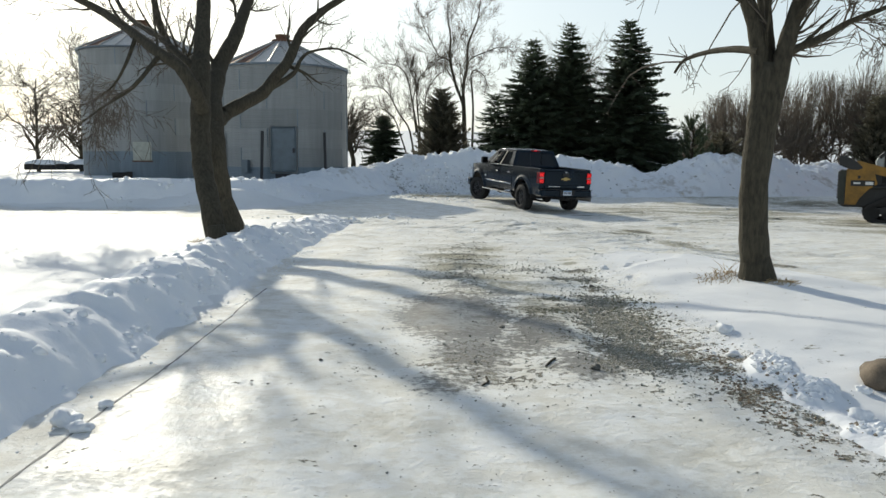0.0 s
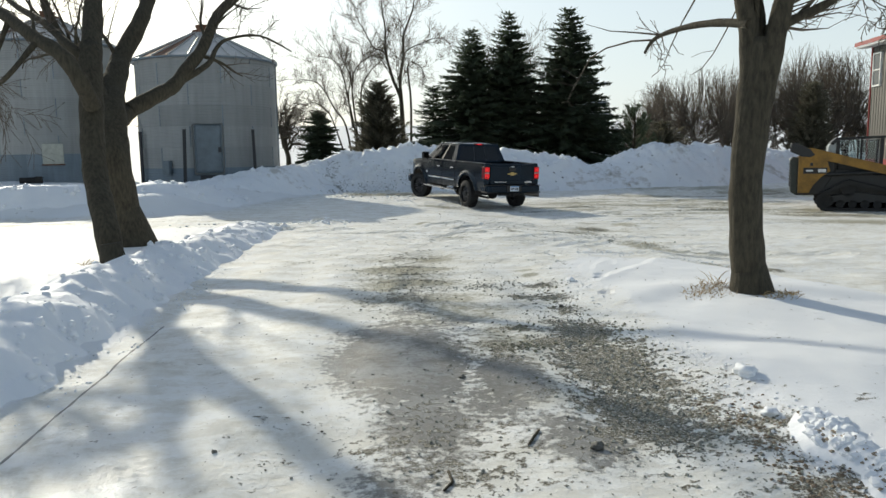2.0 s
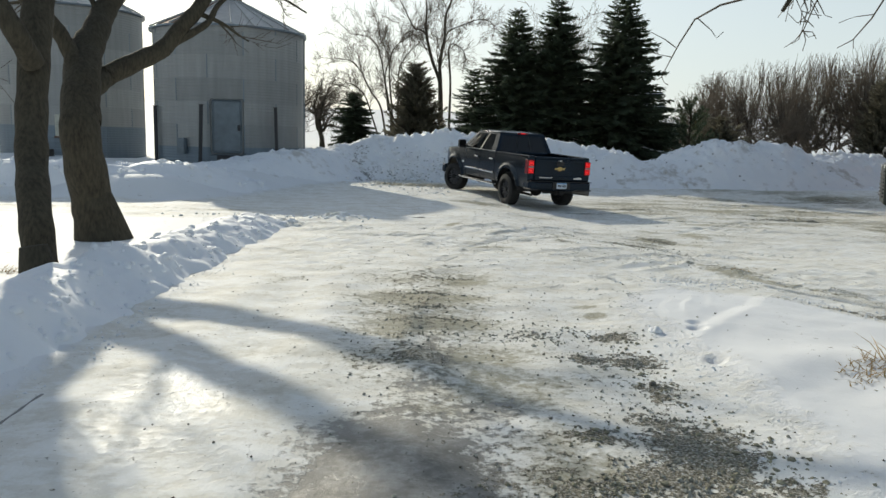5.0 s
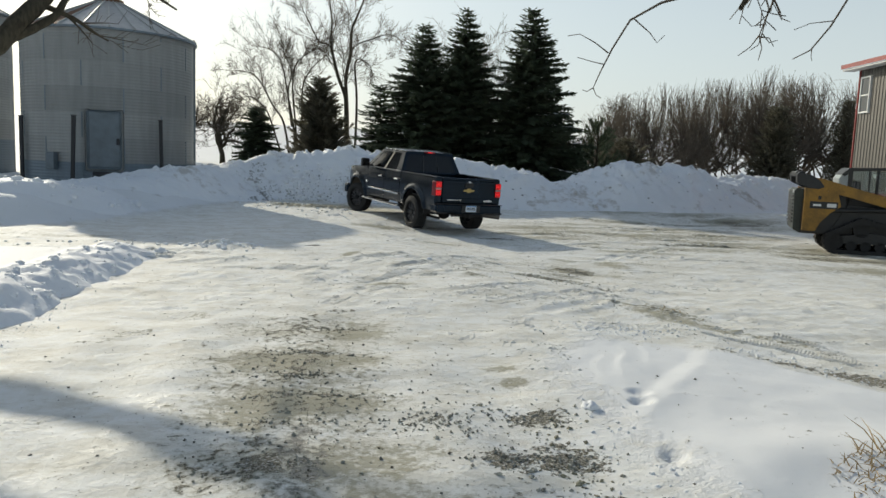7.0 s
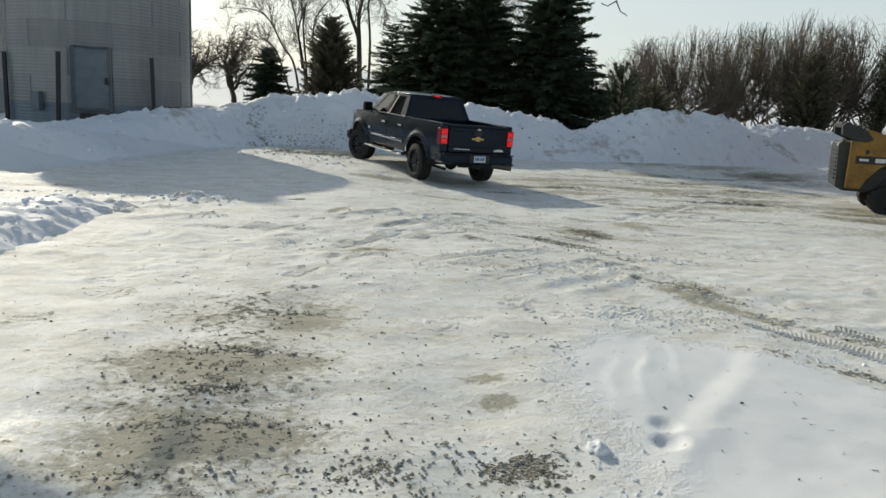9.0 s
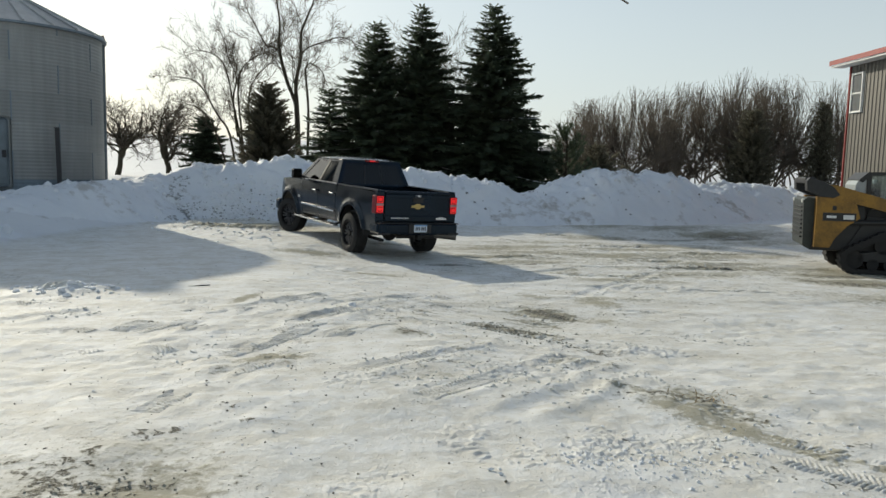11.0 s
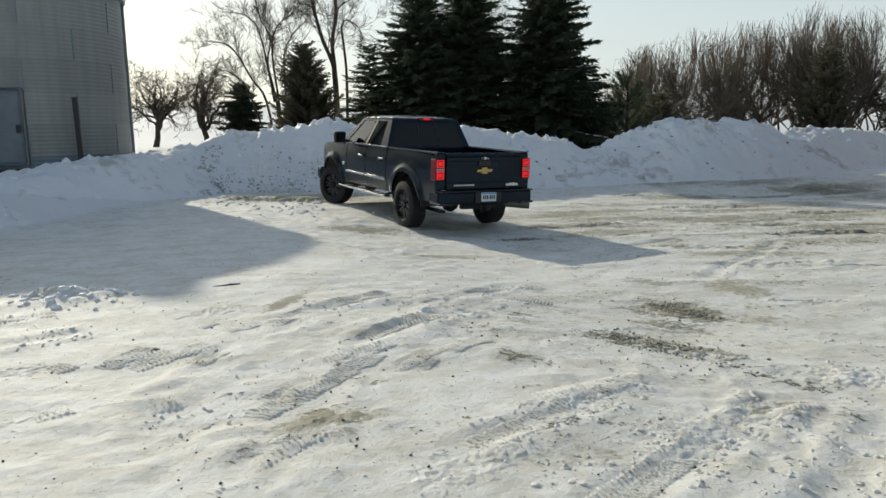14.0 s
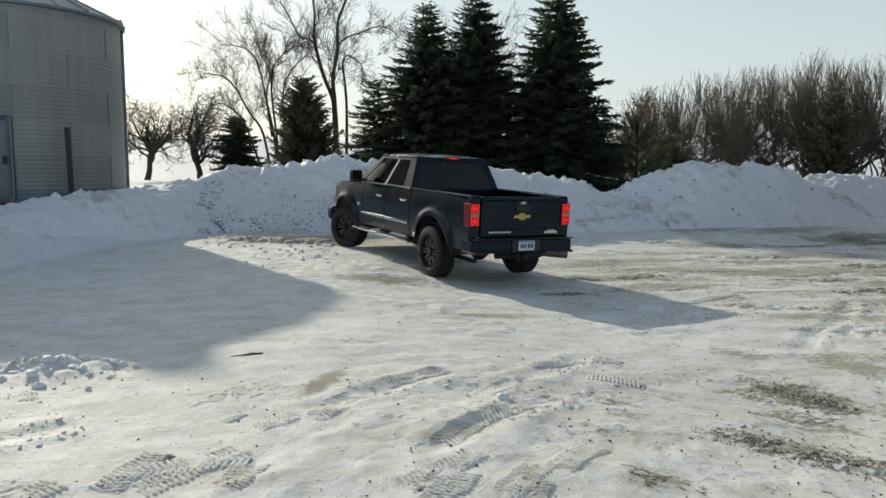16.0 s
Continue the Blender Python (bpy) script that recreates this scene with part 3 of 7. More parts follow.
    for name, data in (("packed", packed), ("gravel", gravel), ("tan", tan), ("ice", ice), ("gloss", gloss)):
        a = me.attributes.new(name, "FLOAT", "POINT")
        a.data.foreach_set("value", np.ascontiguousarray(data.ravel(), dtype=np.float32))
    return tagged(new("ground", me), "snow-covered farmyard with a packed icy drive and bare gravel patches", "ground", kind="structure")


build_ground()


def snow_bank(name, label, line, material, seed, step=0.12, across=44):
    """A plowed ridge along line: rows of x, y, half width in front, half width behind, height."""
    line = np.array(line, float)
    run = np.r_[0, np.cumsum(np.hypot(*np.diff(line[:, :2], axis=0).T))]
    s = np.arange(0, run[-1], step)
    P = np.stack([np.interp(s, run, line[:, k]) for k in range(5)], 1)
    half_w = max(2, int(0.9 / step))
    kernel = np.hanning(2 * half_w + 3)[1:-1]
    for k in range(5):
        P[:, k] = np.convolve(np.pad(P[:, k], half_w, mode="reflect", reflect_type="odd"), kernel / kernel.sum(), "valid")
    d = np.gradient(P[:, :2], axis=0)
    d /= np.hypot(*d.T)[:, None]
    side = np.stack([-d[:, 1], d[:, 0]], 1)
    u = np.linspace(-1, 1, across)
    U, S = np.meshgrid(u, s)
    half = np.where(U < 0, P[:, 2:3], P[:, 3:4])
    X = P[:, 0:1] + side[:, 0:1] * U * half
    Y = P[:, 1:2] + side[:, 1:2] * U * half
    hill = np.cos(np.clip(U, -1, 1) * math.pi / 2) ** 1.25
    lump = 0.15 * fbm(X, Y, 0.9, 3, seed) + 0.11 * np.abs(fbm(X, Y, 2.6, 3, seed + 4))
    ends = sstep(0, 0.8, S) * sstep(0, 0.8, s[-1] - S)
    Z = ground_height(X, Y) - 0.10 + ends * hill * P[:, 4:5] * (1 + lump) + ends * 0.10 * hill**0.3 * (1 + 0.5 * fbm(X, Y, 4.0, 2, seed + 8))
    rough = ends * hill**0.5 * np.clip(P[:, 4:5], 0.12, 0.8)
    Z = Z + rough * (0.042 * np.abs(fbm(X, Y, 5.5, 3, seed + 15, 0.6)) + 0.018 * fbm(X, Y, 11.0, 2, seed + 19))
    X = X + 0.06 * fbm(X, Y, 3.0, 2, seed + 11)
    n, k = X.shape
    idx = np.arange(n * k).reshape(n, k)
    faces = np.stack([idx[:-1, :-1], idx[:-1, 1:], idx[1:, 1:], idx[1:, :-1]], -1).reshape(-1, 4)
    ob = mesh_from(name, np.stack([X, Y, Z], -1).reshape(-1, 3), faces[:, ::-1].tolist(), material)
    return tagged(ob, label, "snow bank", group="plowed snow banks")


BANKS = [
    snow_bank("snow_bank", "low plowed ridge of clean snow along the drive", [
        (-2.85, -3, 0.6, 0.8, 0.16), (-2.92, 6, 0.6, 0.8, 0.17), (-2.92, 9, 0.6, 0.8, 0.17), (-2.85, 12, 0.6, 0.8, 0.16), (-2.85, 15, 0.7, 0.8, 0.22), (-2.8, 17.2, 0.8, 0.8, 0.24), (-2.9, 19.0, 0.9, 0.9, 0.12)],
        SNOW, 3, 0.055, 48),
    snow_bank("snow_bank", "long high berm of plowed snow, shaded and lumpy", [
        (-7.5, 26.5, 1.4, 1.5, 0.10), (-5.6, 29.0, 1.6, 2.0, 0.30), (-4.2, 31.5, 1.8, 2.4, 0.55), (-2.8, 34.2, 2.2, 2.4, 0.72), (-1.4, 34.8, 2.5, 2.4, 1.05), (-0.5, 35.0, 2.6, 2.4, 1.45), (0.7, 35.0, 2.6, 2.4, 1.75), (2.0, 35.0, 2.6, 2.4, 1.68),
        (4.5, 35.0, 2.6, 2.4, 1.55), (7.7, 35.0, 2.6, 2.4, 1.35), (9.4, 35.0, 2.5, 2.4, 1.0), (10.6, 35.2, 2.5, 2.4, 0.95), (11.9, 35.5, 2.7, 2.4, 1.65), (13.4, 35.6, 2.9, 2.4, 1.85), (15.2, 36.0, 3.0, 2.4, 1.65),
        (17.0, 36.8, 3.0, 2.4, 1.42), (19.0, 38.0, 2.8, 2.4, 1.28), (22.0, 39.4, 2.6, 2.4, 1.16), (25.5, 40.2, 2.4, 2.4, 1.1), (30.0, 41.0, 2.2, 2.2, 0.9)], PILE, 21, 0.085, 72),
    snow_bank("snow_bank", "shaded plowed edge along the side lane", [
        (-34, 22.6, 0.9, 1.4, 0.25), (-16, 22.9, 0.9, 1.5, 0.30), (-9, 23.2, 0.9, 1.5, 0.25), (-5.2, 24.6, 0.9, 1.6, 0.18), (-4.6, 27, 0.9, 1.4, 0.15)], SNOW, 41, 0.14),
    snow_bank("snow_bank", "broken crumbly ridge of snow at the lawn's edge", [
        (2.66, 2.0, 0.30, 0.4, 0.09), (2.60, 4.3, 0.28, 0.4, 0.045), (2.50, 5.2, 0.25, 0.32, 0.02), (2.44, 6.3, 0.18, 0.25, 0.005)], SNOW, 55, 0.05, 28)]


class Lumps:
    """Small broken lumps, gathered into one mesh."""

    BASE = None

    def __init__(self):
        self.v, self.f = [], []
        if Lumps.BASE is None:
            bm = bmesh.new()
            bmesh.ops.create_icosphere(bm, subdivisions=1, radius=1.0)
            Lumps.BASE = ([v.co.copy() for v in bm.verts], [tuple(v.index for v in f.verts) for f in bm.faces])
            bm.free()

    def add(self, rng, p, size, flat=0.7, sink=0.25):
        vs, fs = Lumps.BASE
        if size < 0.022:  # tiny ones: eight faces
            vs = [Vector(q) for q in ((1, 0, 0), (0, 1, 0), (-1, 0, 0), (0, -1, 0), (0, 0, 1), (0, 0, -1))]
            fs = [(0, 1, 4), (1, 2, 4), (2, 3, 4), (3, 0, 4), (1, 0, 5), (2, 1, 5), (3, 2, 5), (0, 3, 5)]
        b = len(self.v)
        turn = Matrix.Rotation(rng.random() * 6.28, 3, "Z") @ Matrix.Rotation(rng.uniform(-0.5, 0.5), 3, "X")
        sx, sy, sz = size * rng.uniform(0.7, 1.3), size * rng.uniform(0.7, 1.2), size * flat * rng.uniform(0.7, 1.2)
        for v in vs:
            k = rng.uniform(0.72, 1.18)
            q = turn @ Vector((v.x * sx * k, v.y * sy * k, v.z * sz * k))
            self.v.append((p[0] + q.x, p[1] + q.y, p[2] + q.z + sz * (1 - 2 * sink)))
        self.f += [tuple(b + i for i in f) for f in fs]

    def make(self, name, material, parent=None, label="", soft=False):
        return mesh_from(name, self.v, self.f, material, parent, label, soft)


def clods(bank, count, lo, hi, seed, material, pick=None):
    """Loose clods lying on a bank, one part of it."""
    rng = random.Random(seed)
    co = np.empty(len(bank.data.vertices) * 3, np.float32)
    bank.data.vertices.foreach_get("co", co)
    co = co.reshape(-1, 3)
    co = co[co[:, 2] > ground_height(co[:, 0], co[:, 1]) + 0.01]
    if pick is not None:
        co = co[pick(co)]
    lumps = Lumps()
    for k in range(count):
        p = co[rng.randrange(len(co))]
        lumps.add(rng, p, lo + (hi - lo) * rng.random() ** 2.5, 0.75, 0.45)
    tagged(lumps.make("snow_rubble", material, bank, "loose broken clods of snow", hi > 0.045), kind="stuff")


clods(BANKS[0], 560, 0.010, 0.066, 1, SNOW, lambda c: (c[:, 1] > 3) & (c[:, 0] > -3.25))
clods(BANKS[1], 200, 0.03, 0.15, 2, SNOW)
clods(BANKS[1], 360, 0.03, 0.14, 8, SNOW, lambda c: c[:, 2] > 1.05)
clods(BANKS[1], 200, 0.04, 0.13, 3, DIRTY_SNOW)
clods(BANKS[2], 300, 0.04, 0.16, 4, SNOW)
clods(BANKS[3], 1300, 0.006, 0.040, 5, SNOW, lambda c: c[:, 1] > 2.5)
clods(BANKS[3], 420, 0.005, 0.022, 6, plain("frozen_soil", (0.27, 0.225, 0.17), 0.9, vary=0.5, scale=9), lambda c: (c[:, 1] > 2.5) & (c[:, 0] < 2.52))
clods(BANKS[1], 260, 0.03, 0.12, 9, DIRTY_SNOW, lambda c: (c[:, 0] > -0.8) & (c[:, 0] < 3.0) & (c[:, 2] < 1.0) & (c[:, 1] < 34.5))
# grey crumbs: dirty snow, with the fragments' small shadows put into the colour
clods(BANKS[1], 900, 0.010, 0.055, 12, plain("dirty_shaded_crumbs", (0.42, 0.42, 0.415), 0.9, vary=0.4, scale=9), lambda c: (fbm(c[:, 0], c[:, 2] * 1.6, 1.1, 3, 5) > 0.02) & (c[:, 0] > -2.2) & (c[:, 0] < 2.6) & (c[:, 2] < 1.3) & (c[:, 1] < 34.6))
clods(BANKS[1], 70, 0.02, 0.07, 13, plain("frozen_lumps", (0.26, 0.25, 0.235), 0.9, vary=0.4, scale=9), lambda c: (c[:, 0] > 3) & (c[:, 2] > 0.2) & (c[:, 1] < 35.5))
clods(BANKS[1], 160, 0.04, 0.14, 10, SNOW, lambda c: (c[:, 0] > -1.2) & (c[:, 0] < 3.2) & (c[:, 2] < 1.2) & (c[:, 1] < 34.5))


# ---- grain bins ----
def grain_bin(m, radius, eave, peak, label, low=0.81):
    top = thing("grain_bin", label, "grain bin", m, "grain bins")
    ring = 0.81
    first = low

    def sheets(z0, z1, shift, material, lab=""):
        """One ring of curved corrugated sheets, each 3 mm over an inner drum."""
        pitch, count, seg = 0.10, 7, 16
        zs = np.linspace(z0, z1, int((z1 - z0) / pitch * 5) + 1)
        for j in range(count):
            a0, a1 = 2 * math.pi * (j + shift) / count, 2 * math.pi * (j + shift + 1) / count + 0.006
            V, F = [], []
            for zz in zs:
                r = radius + 0.006 * math.sin(2 * math.pi * zz / pitch)
                V += [((r + 0.002 * q / seg) * math.cos(a0 + (a1 - a0) * q / seg), (r + 0.002 * q / seg) * math.sin(a0 + (a1 - a0) * q / seg), float(zz)) for q in range(seg + 1)]
            for i in range(len(zs) - 1):
                for q in range(seg):
                    k = i * (seg + 1) + q
                    F.append((k, k + 1, k + seg + 2, k + seg + 1))
            mesh_from("wall_sheet", V, F, material, top, lab, True)

    bm = bmesh.new()
    lathe(bm, [(radius - 0.02, -0.4), (radius - 0.02, eave)], 96)
    part("inner_drum", bm, ZINC_LOW, top)
    z = first - ring
    sheets(-0.4, first, 0.2, ZINC_LOW, "stained blue-grey bottom sheet")
    k = 1
    while z + ring < eave - 0.2:
        z += ring
        z1 = min(z + ring, eave)
        sheets(z, z1, 0.2 + 0.5 * (k % 2), ZINC)
        k += 1
    # seams of the sheets: narrow upright laps, staggered from ring to ring
    for q in range(k):
        z0, z1 = (0.0, first) if q == 0 else (first + (q - 1) * ring, min(first + q * ring, eave))
        for j in range(7):
            a = 2 * math.pi * (j + 0.2 + 0.5 * (q % 2)) / 7
            bm = bmesh.new()
            box(bm, radius - 0.01, radius + 0.013, -0.018, 0.018, z0 + 0.01, z1 - 0.01, 0.004, Matrix.Rotation(a, 4, "Z"), 1)
            part("seam", bm, ZINC_LOW, top)
    # roof: wedge panels with raised ribs
    panels = 24
    cap_r = 0.42
    zr = eave + (peak - eave) * (1 - cap_r / (radius + 0.12))
    for j in range(panels):
        a0, a1 = 2 * math.pi * j / panels, 2 * math.pi * (j + 1) / panels
        bm = bmesh.new()
        c = [(radius + 0.12, a0, eave - 0.03), (radius + 0.12, a1, eave - 0.03), (cap_r, a1, zr), (cap_r, a0, zr)]
        lo = [bm.verts.new((r * math.cos(a), r * math.sin(a), zz)) for r, a, zz in c]
        hi = [bm.verts.new((r * math.cos(a), r * math.sin(a), zz + 0.02)) for r, a, zz in c]
        bm.faces.new(hi), bm.faces.new(lo[::-1])
        for i in range(4):
            bm.faces.new((lo[i], lo[(i + 1) % 4], hi[(i + 1) % 4], hi[i]))
        part("roof_panel", bm, RUST if j in (12, 13, 15, 16) else ROOF_STEEL, top)
        bm = bmesh.new()
        rod(bm, ((radius + 0.14) * math.cos(a0), (radius + 0.14) * math.sin(a0), eave), (cap_r * math.cos(a0), cap_r * math.sin(a0), zr + 0.03), 0.035, 0.025, 6)
        part("roof_rib", bm, ROOF_STEEL, top)
    bm = bmesh.new()
    lathe(bm, [(radius + 0.13, eave - 0.08), (radius + 0.13, eave - 0.02), (radius + 0.005, eave - 0.02), (radius + 0.005, eave - 0.08)], 96, True)
    part("eave_ring", bm, ZINC_LOW, top)
    bm = bmesh.new()
    rings = [(cap_r + 0.06, zr - 0.02), (cap_r + 0.06, zr + 0.10), (cap_r * 0.75, zr + 0.12), (cap_r * 0.7, peak + 0.02), (cap_r * 0.8, peak + 0.04), (cap_r * 0.8, peak + 0.12), (0.02, peak + 0.16)]
    lathe(bm, rings, 32)
    smooth(part("roof_cap", bm, RUST, top, "rust-brown fill cap"), 30)
    return top


def on_wall(turn, radius):
    return Matrix.Rotation(turn, 4, "Z") @ Matrix.Translation((radius, 0, 0)) @ Matrix.Rotation(math.pi / 2, 4, "Z")


BIN_A = pose(-7.08, 34.24, 0.45)
bin_a = grain_bin(BIN_A, 2.80, 5.02, 6.42, "round galvanised steel grain bin with a steel door", 0.70)
# door: local frame has x along the wall, -y outwards
W = on_wall(radians(-79), 2.80)
bm = bmesh.new()
box(bm, -0.58, 0.58, -0.03, 0.10, 0.42, 2.42, 0.10, W)
part("door_frame", bm, ZINC, bin_a)
bm = bmesh.new()
box(bm, -0.52, 0.52, -0.055, -0.02, 0.50, 2.38, 0.09, W)
door = part("door", bm, DOOR_STEEL, bin_a, "blue-grey sheet steel door")
bm = bmesh.new()
box(bm, 0.36, 0.46, -0.14, -0.085, 1.3, 1.5, 0.01, W)
part("door_latch", bm, POST, door)
bm = bmesh.new()
box(bm, -0.36, 0.36, -0.12, 0.02, 0.12, 0.42, 0.02, W)
part("unloading_hatch", bm, POST, bin_a, "dark open unloading hatch")
# ladder pipe on the sunward edge and a small vent stub on the eave
W2 = on_wall(radians(15), 2.80)
bm = bmesh.new()
box(bm, -0.05, 0.05, -0.08, 0.0, 0.0, 5.0, 0.02, W2)
part("downpipe", bm, DOOR_STEEL, bin_a, "square upright tube on the bin's edge")
bm = bmesh.new()
rod(bm, W2 @ Vector((0, -0.06, 5.02)), W2 @ Vector((0, 0.0, 5.22)), 0.06, 0.06, 10)
part("vent_stub", bm, RUST, bin_a)
bm = bmesh.new()
W3 = on_wall(radians(-112), 2.82)
box(bm, -0.16, 0.16, -0.2, 0.0, 0.45, 1.0, 0.03, W3)
part("fan_box", bm, DOOR_STEEL, bin_a, "small blue-grey control box")

BIN_B = pose(-15.18, 38.8, 0.5)
bin_b = grain_bin(BIN_B, 2.96, 6.25, 7.75, "taller round galvanised grain bin with a square hatch", 1.30)
W = on_wall(radians(-72), 2.96)
bm = bmesh.new()
box(bm, -0.42, 0.42, -0.06, 0.10, 0.85, 1.75, 0.03, W)
part("hatch", bm, plain("pale_hatch_paint", (0.42, 0.42, 0.36), 0.6, 0.1, 0.2), bin_b, "pale square inspection hatch")
bm = bmesh.new()
box(bm, -0.46, 0.46, -0.08, 0.10, 0.80, 0.86, 0.01, W)
part("hatch_sill", bm, RUST, bin_b)

for x, y, h, lean in ((-7.42, 31.05, 2.62, 2), (-4.85, 31.9, 2.60, -1), (-9.40, 32.45, 2.58, 0)):
    post = thing("post", "dark square steel post standing in snow", "post", pose(x, y, 0, 0, lean, 0), "posts by the bin")
    bm = bmesh.new()
    box(bm, -0.055, 0.055, -0.055, 0.055, 0, h, 0.012)
    part("shaft", bm, POST, post)
    bm = bmesh.new()
    box(bm, -0.07, 0.07, -0.07, 0.07, h, h + 0.02, 0.006)
    part("cap", bm, POST, post)


# ---- trees ----
FINE = 0.15  # length of one straight bit of a branch


def rand_dir(rng, d, spread):
    """A direction turned away from d by about spread radians."""
    d = d.normalized()
    v = Vector((rng.gauss(0, 1), rng.gauss(0, 1), rng.gauss(0, 1)))
    side = (v - d * v.dot(d)).normalized()
    return (d * math.cos(spread) + side * math.sin(spread)).normalized()


def grow(big, small, rng, start, d, length, radius, level, up=0.10, wander=0.22, kids=5, spread=0.75, least=0.004, cut=0.02):
    """One branch and, from it, its own branches."""
    n = max(2, min(9, int(length / FINE)))
    pts, radii = [Vector(start)], [radius]
    d = Vector(d).normalized()
    for i in range(n):
        d = (d + Vector((rng.gauss(0, wander), rng.gauss(0, wander), rng.gauss(0, wander) + up)) * 0.6).normalized()
        pts.append(pts[-1] + d * length / n)
        radii.append(max(least, radius * (1 - 0.75 * (i + 1) / n)))
    where = big if radius > cut else small
    where.add(pts, radii, 8 if radius > 0.06 else 5 if radius > 0.015 else 3)
    if level <= 0:
        return
    for k in range(kids):
        i = rng.randint(max(1, n // 4), n)
        f = rng.random()
        p = pts[i - 1].lerp(pts[i], f)
        away = rand_dir(rng, pts[i] - pts[i - 1], rng.uniform(0.6, 1.2) * spread)
        away.z += up
        grow(big, small, rng, p, away, length * rng.uniform(0.38, 0.68), max(least, radii[i] * rng.uniform(0.45, 0.7)), level - 1, up, wander, kids, spread, least, cut)


def limb(big, small, rng, pts, r0, r1, level=3, kids=6, reach=1.0, up=0.08, first=0.333):
    """A main limb along given places, with branches of its own."""
    pts = [Vector(p) for p in pts]
    fine, n = [], 4
    for a in range(len(pts) - 1):
        p0, p1, p2, p3 = pts[max(a - 1, 0)], pts[a], pts[a + 1], pts[min(a + 2, len(pts) - 1)]
        for q in range(n):
            t = q / n
            fine.append(0.5 * (2 * p1 + (p2 - p0) * t + (2 * p0 - 5 * p1 + 4 * p2 - p3) * t * t + (3 * p1 - p0 - 3 * p2 + p3) * t**3))
    fine.append(pts[-1])
    radii = [(r0 + (r1 - r0) * i / (len(fine) - 1)) * (1 + 0.05 * math.sin(i * 2.1)) for i in range(len(fine))]
    big.add(fine, radii, 14 if r0 > 0.1 else 8)
    for k in range(kids):
        i = rng.randint(int(len(fine) * first), len(fine) - 1)
        d = rand_dir(rng, fine[i] - fine[i - 1], rng.uniform(0.5, 1.1))
        grow(big, small, rng, fine[i], d, reach * rng.uniform(0.6, 1.3), radii[i] * rng.uniform(0.25, 0.45), level, up)
    return fine


def finish_tree(top, big, small):
    big.make("trunk", BARK, top)
    small.make("crown", TWIG, top, "bare leafless twigs")


# the two trees behind the ridge beside the drive
def away(pts, heights, reach):
    """The same places, set back from the drive's mouth by a reach that goes with their height."""
    eye = Vector((0.15, 1.5, 1.65))
    return [eye + (Vector(p) - eye) * float(np.interp(p[2], heights, reach)) for p in pts]


def leaning(pts):
    return away(pts, (0.2, 0.8, 1.35, 1.85, 2.45, 2.9, 3.5, 4.0, 5.0), (1.03, 1.05, 1.10, 1.13, 1.16, 1.19, 1.24, 1.28, 1.33))


def leaning_near(pts):
    return away(pts, (2.3, 2.62, 2.93, 3.12, 3.35, 3.58, 3.78, 4.4), (1.13, 1.11, 1.12, 1.155, 1.22, 1.31, 1.36, 1.45))


rng = random.Random(5)
tree = thing("tree", "bare grey-brown tree leaning beside the drive", "tree", None, "yard trees")
big, small = Tubes(), Tubes()
limb(big, small, rng, leaning([(-3.48, 11.8, -0.1), (-3.51, 11.8, 0.2), (-3.58, 11.8, 0.8), (-3.65, 11.8, 1.35), (-3.66, 11.8, 1.85), (-3.63, 11.8, 2.45), (-3.60, 11.8, 3.05)]), 0.165, 0.175, 0, 0)
big.add([(-3.46, 11.8, -0.05), (-3.50, 11.8, 0.18), (-3.54, 11.8, 0.5)], [0.25, 0.19, 0.13], 14)
limb(big, small, rng, leaning_near([(-3.62, 11.8, 2.3), (-3.72, 11.7, 2.62), (-3.89, 11.6, 2.93), (-4.14, 11.5, 3.12), (-4.40, 11.4, 3.35), (-4.68, 11.3, 3.58), (-5.03, 11.2, 3.78), (-5.6, 11.0, 4.1), (-6.4, 10.8, 4.4)]), 0.125, 0.05, 2, 14, 1.3)
limb(big, small, rng, leaning([(-3.60, 11.8, 2.9), (-3.55, 11.85, 3.47), (-3.51, 11.9, 3.99), (-3.49, 12.0, 4.52), (-3.3, 12.1, 5.5), (-3.4, 12.2, 6.6)]), 0.165, 0.06, 2, 6, 1.4)
limb(big, small, rng, away([(-3.62, 11.8, 2.85), (-3.80, 11.7, 3.04), (-4.16, 11.8, 3.37), (-4.62, 12.0, 3.66), (-4.85, 12.1, 4.05), (-5.0, 12.3, 5.0)], (2.85, 3.04, 3.37, 3.66, 4.05, 5.0), (1.19, 1.21, 1.30, 1.42, 1.50, 1.55)), 0.085, 0.03, 2, 7, 1.0)
limb(big, small, rng, leaning_near([(-4.15, 11.5, 3.05), (-4.55, 11.5, 2.62), (-4.94, 11.5, 2.36), (-5.39, 11.5, 2.05)]), 0.045, 0.010, 2, 18, 0.95, -0.06)
limb(big, small, rng, leaning_near([(-4.4, 11.4, 3.3), (-4.8, 11.9, 3.0), (-5.2, 12.3, 2.7), (-5.6, 12.5, 2.5)]), 0.04, 0.010, 2, 17, 0.9, -0.05)
finish_tree(tree, big, small)


def set_back(pts):
    return away(pts, (0.3, 1.5, 2.1, 2.35, 2.65, 2.95, 3.26, 3.7, 4.05, 4.6, 6.0), (1.10, 1.09, 1.12, 1.145, 1.185, 1.22, 1.26, 1.31, 1.35, 1.40, 1.46))


def set_back_low(pts):
    """The low limb, which grows away from the drive."""
    return away(pts, (2.1, 2.3, 2.41, 2.62, 2.77, 3.08, 3.33, 3.83, 4.3, 5.0), (1.13, 1.165, 1.195, 1.23, 1.245, 1.27, 1.29, 1.345, 1.39, 1.43))


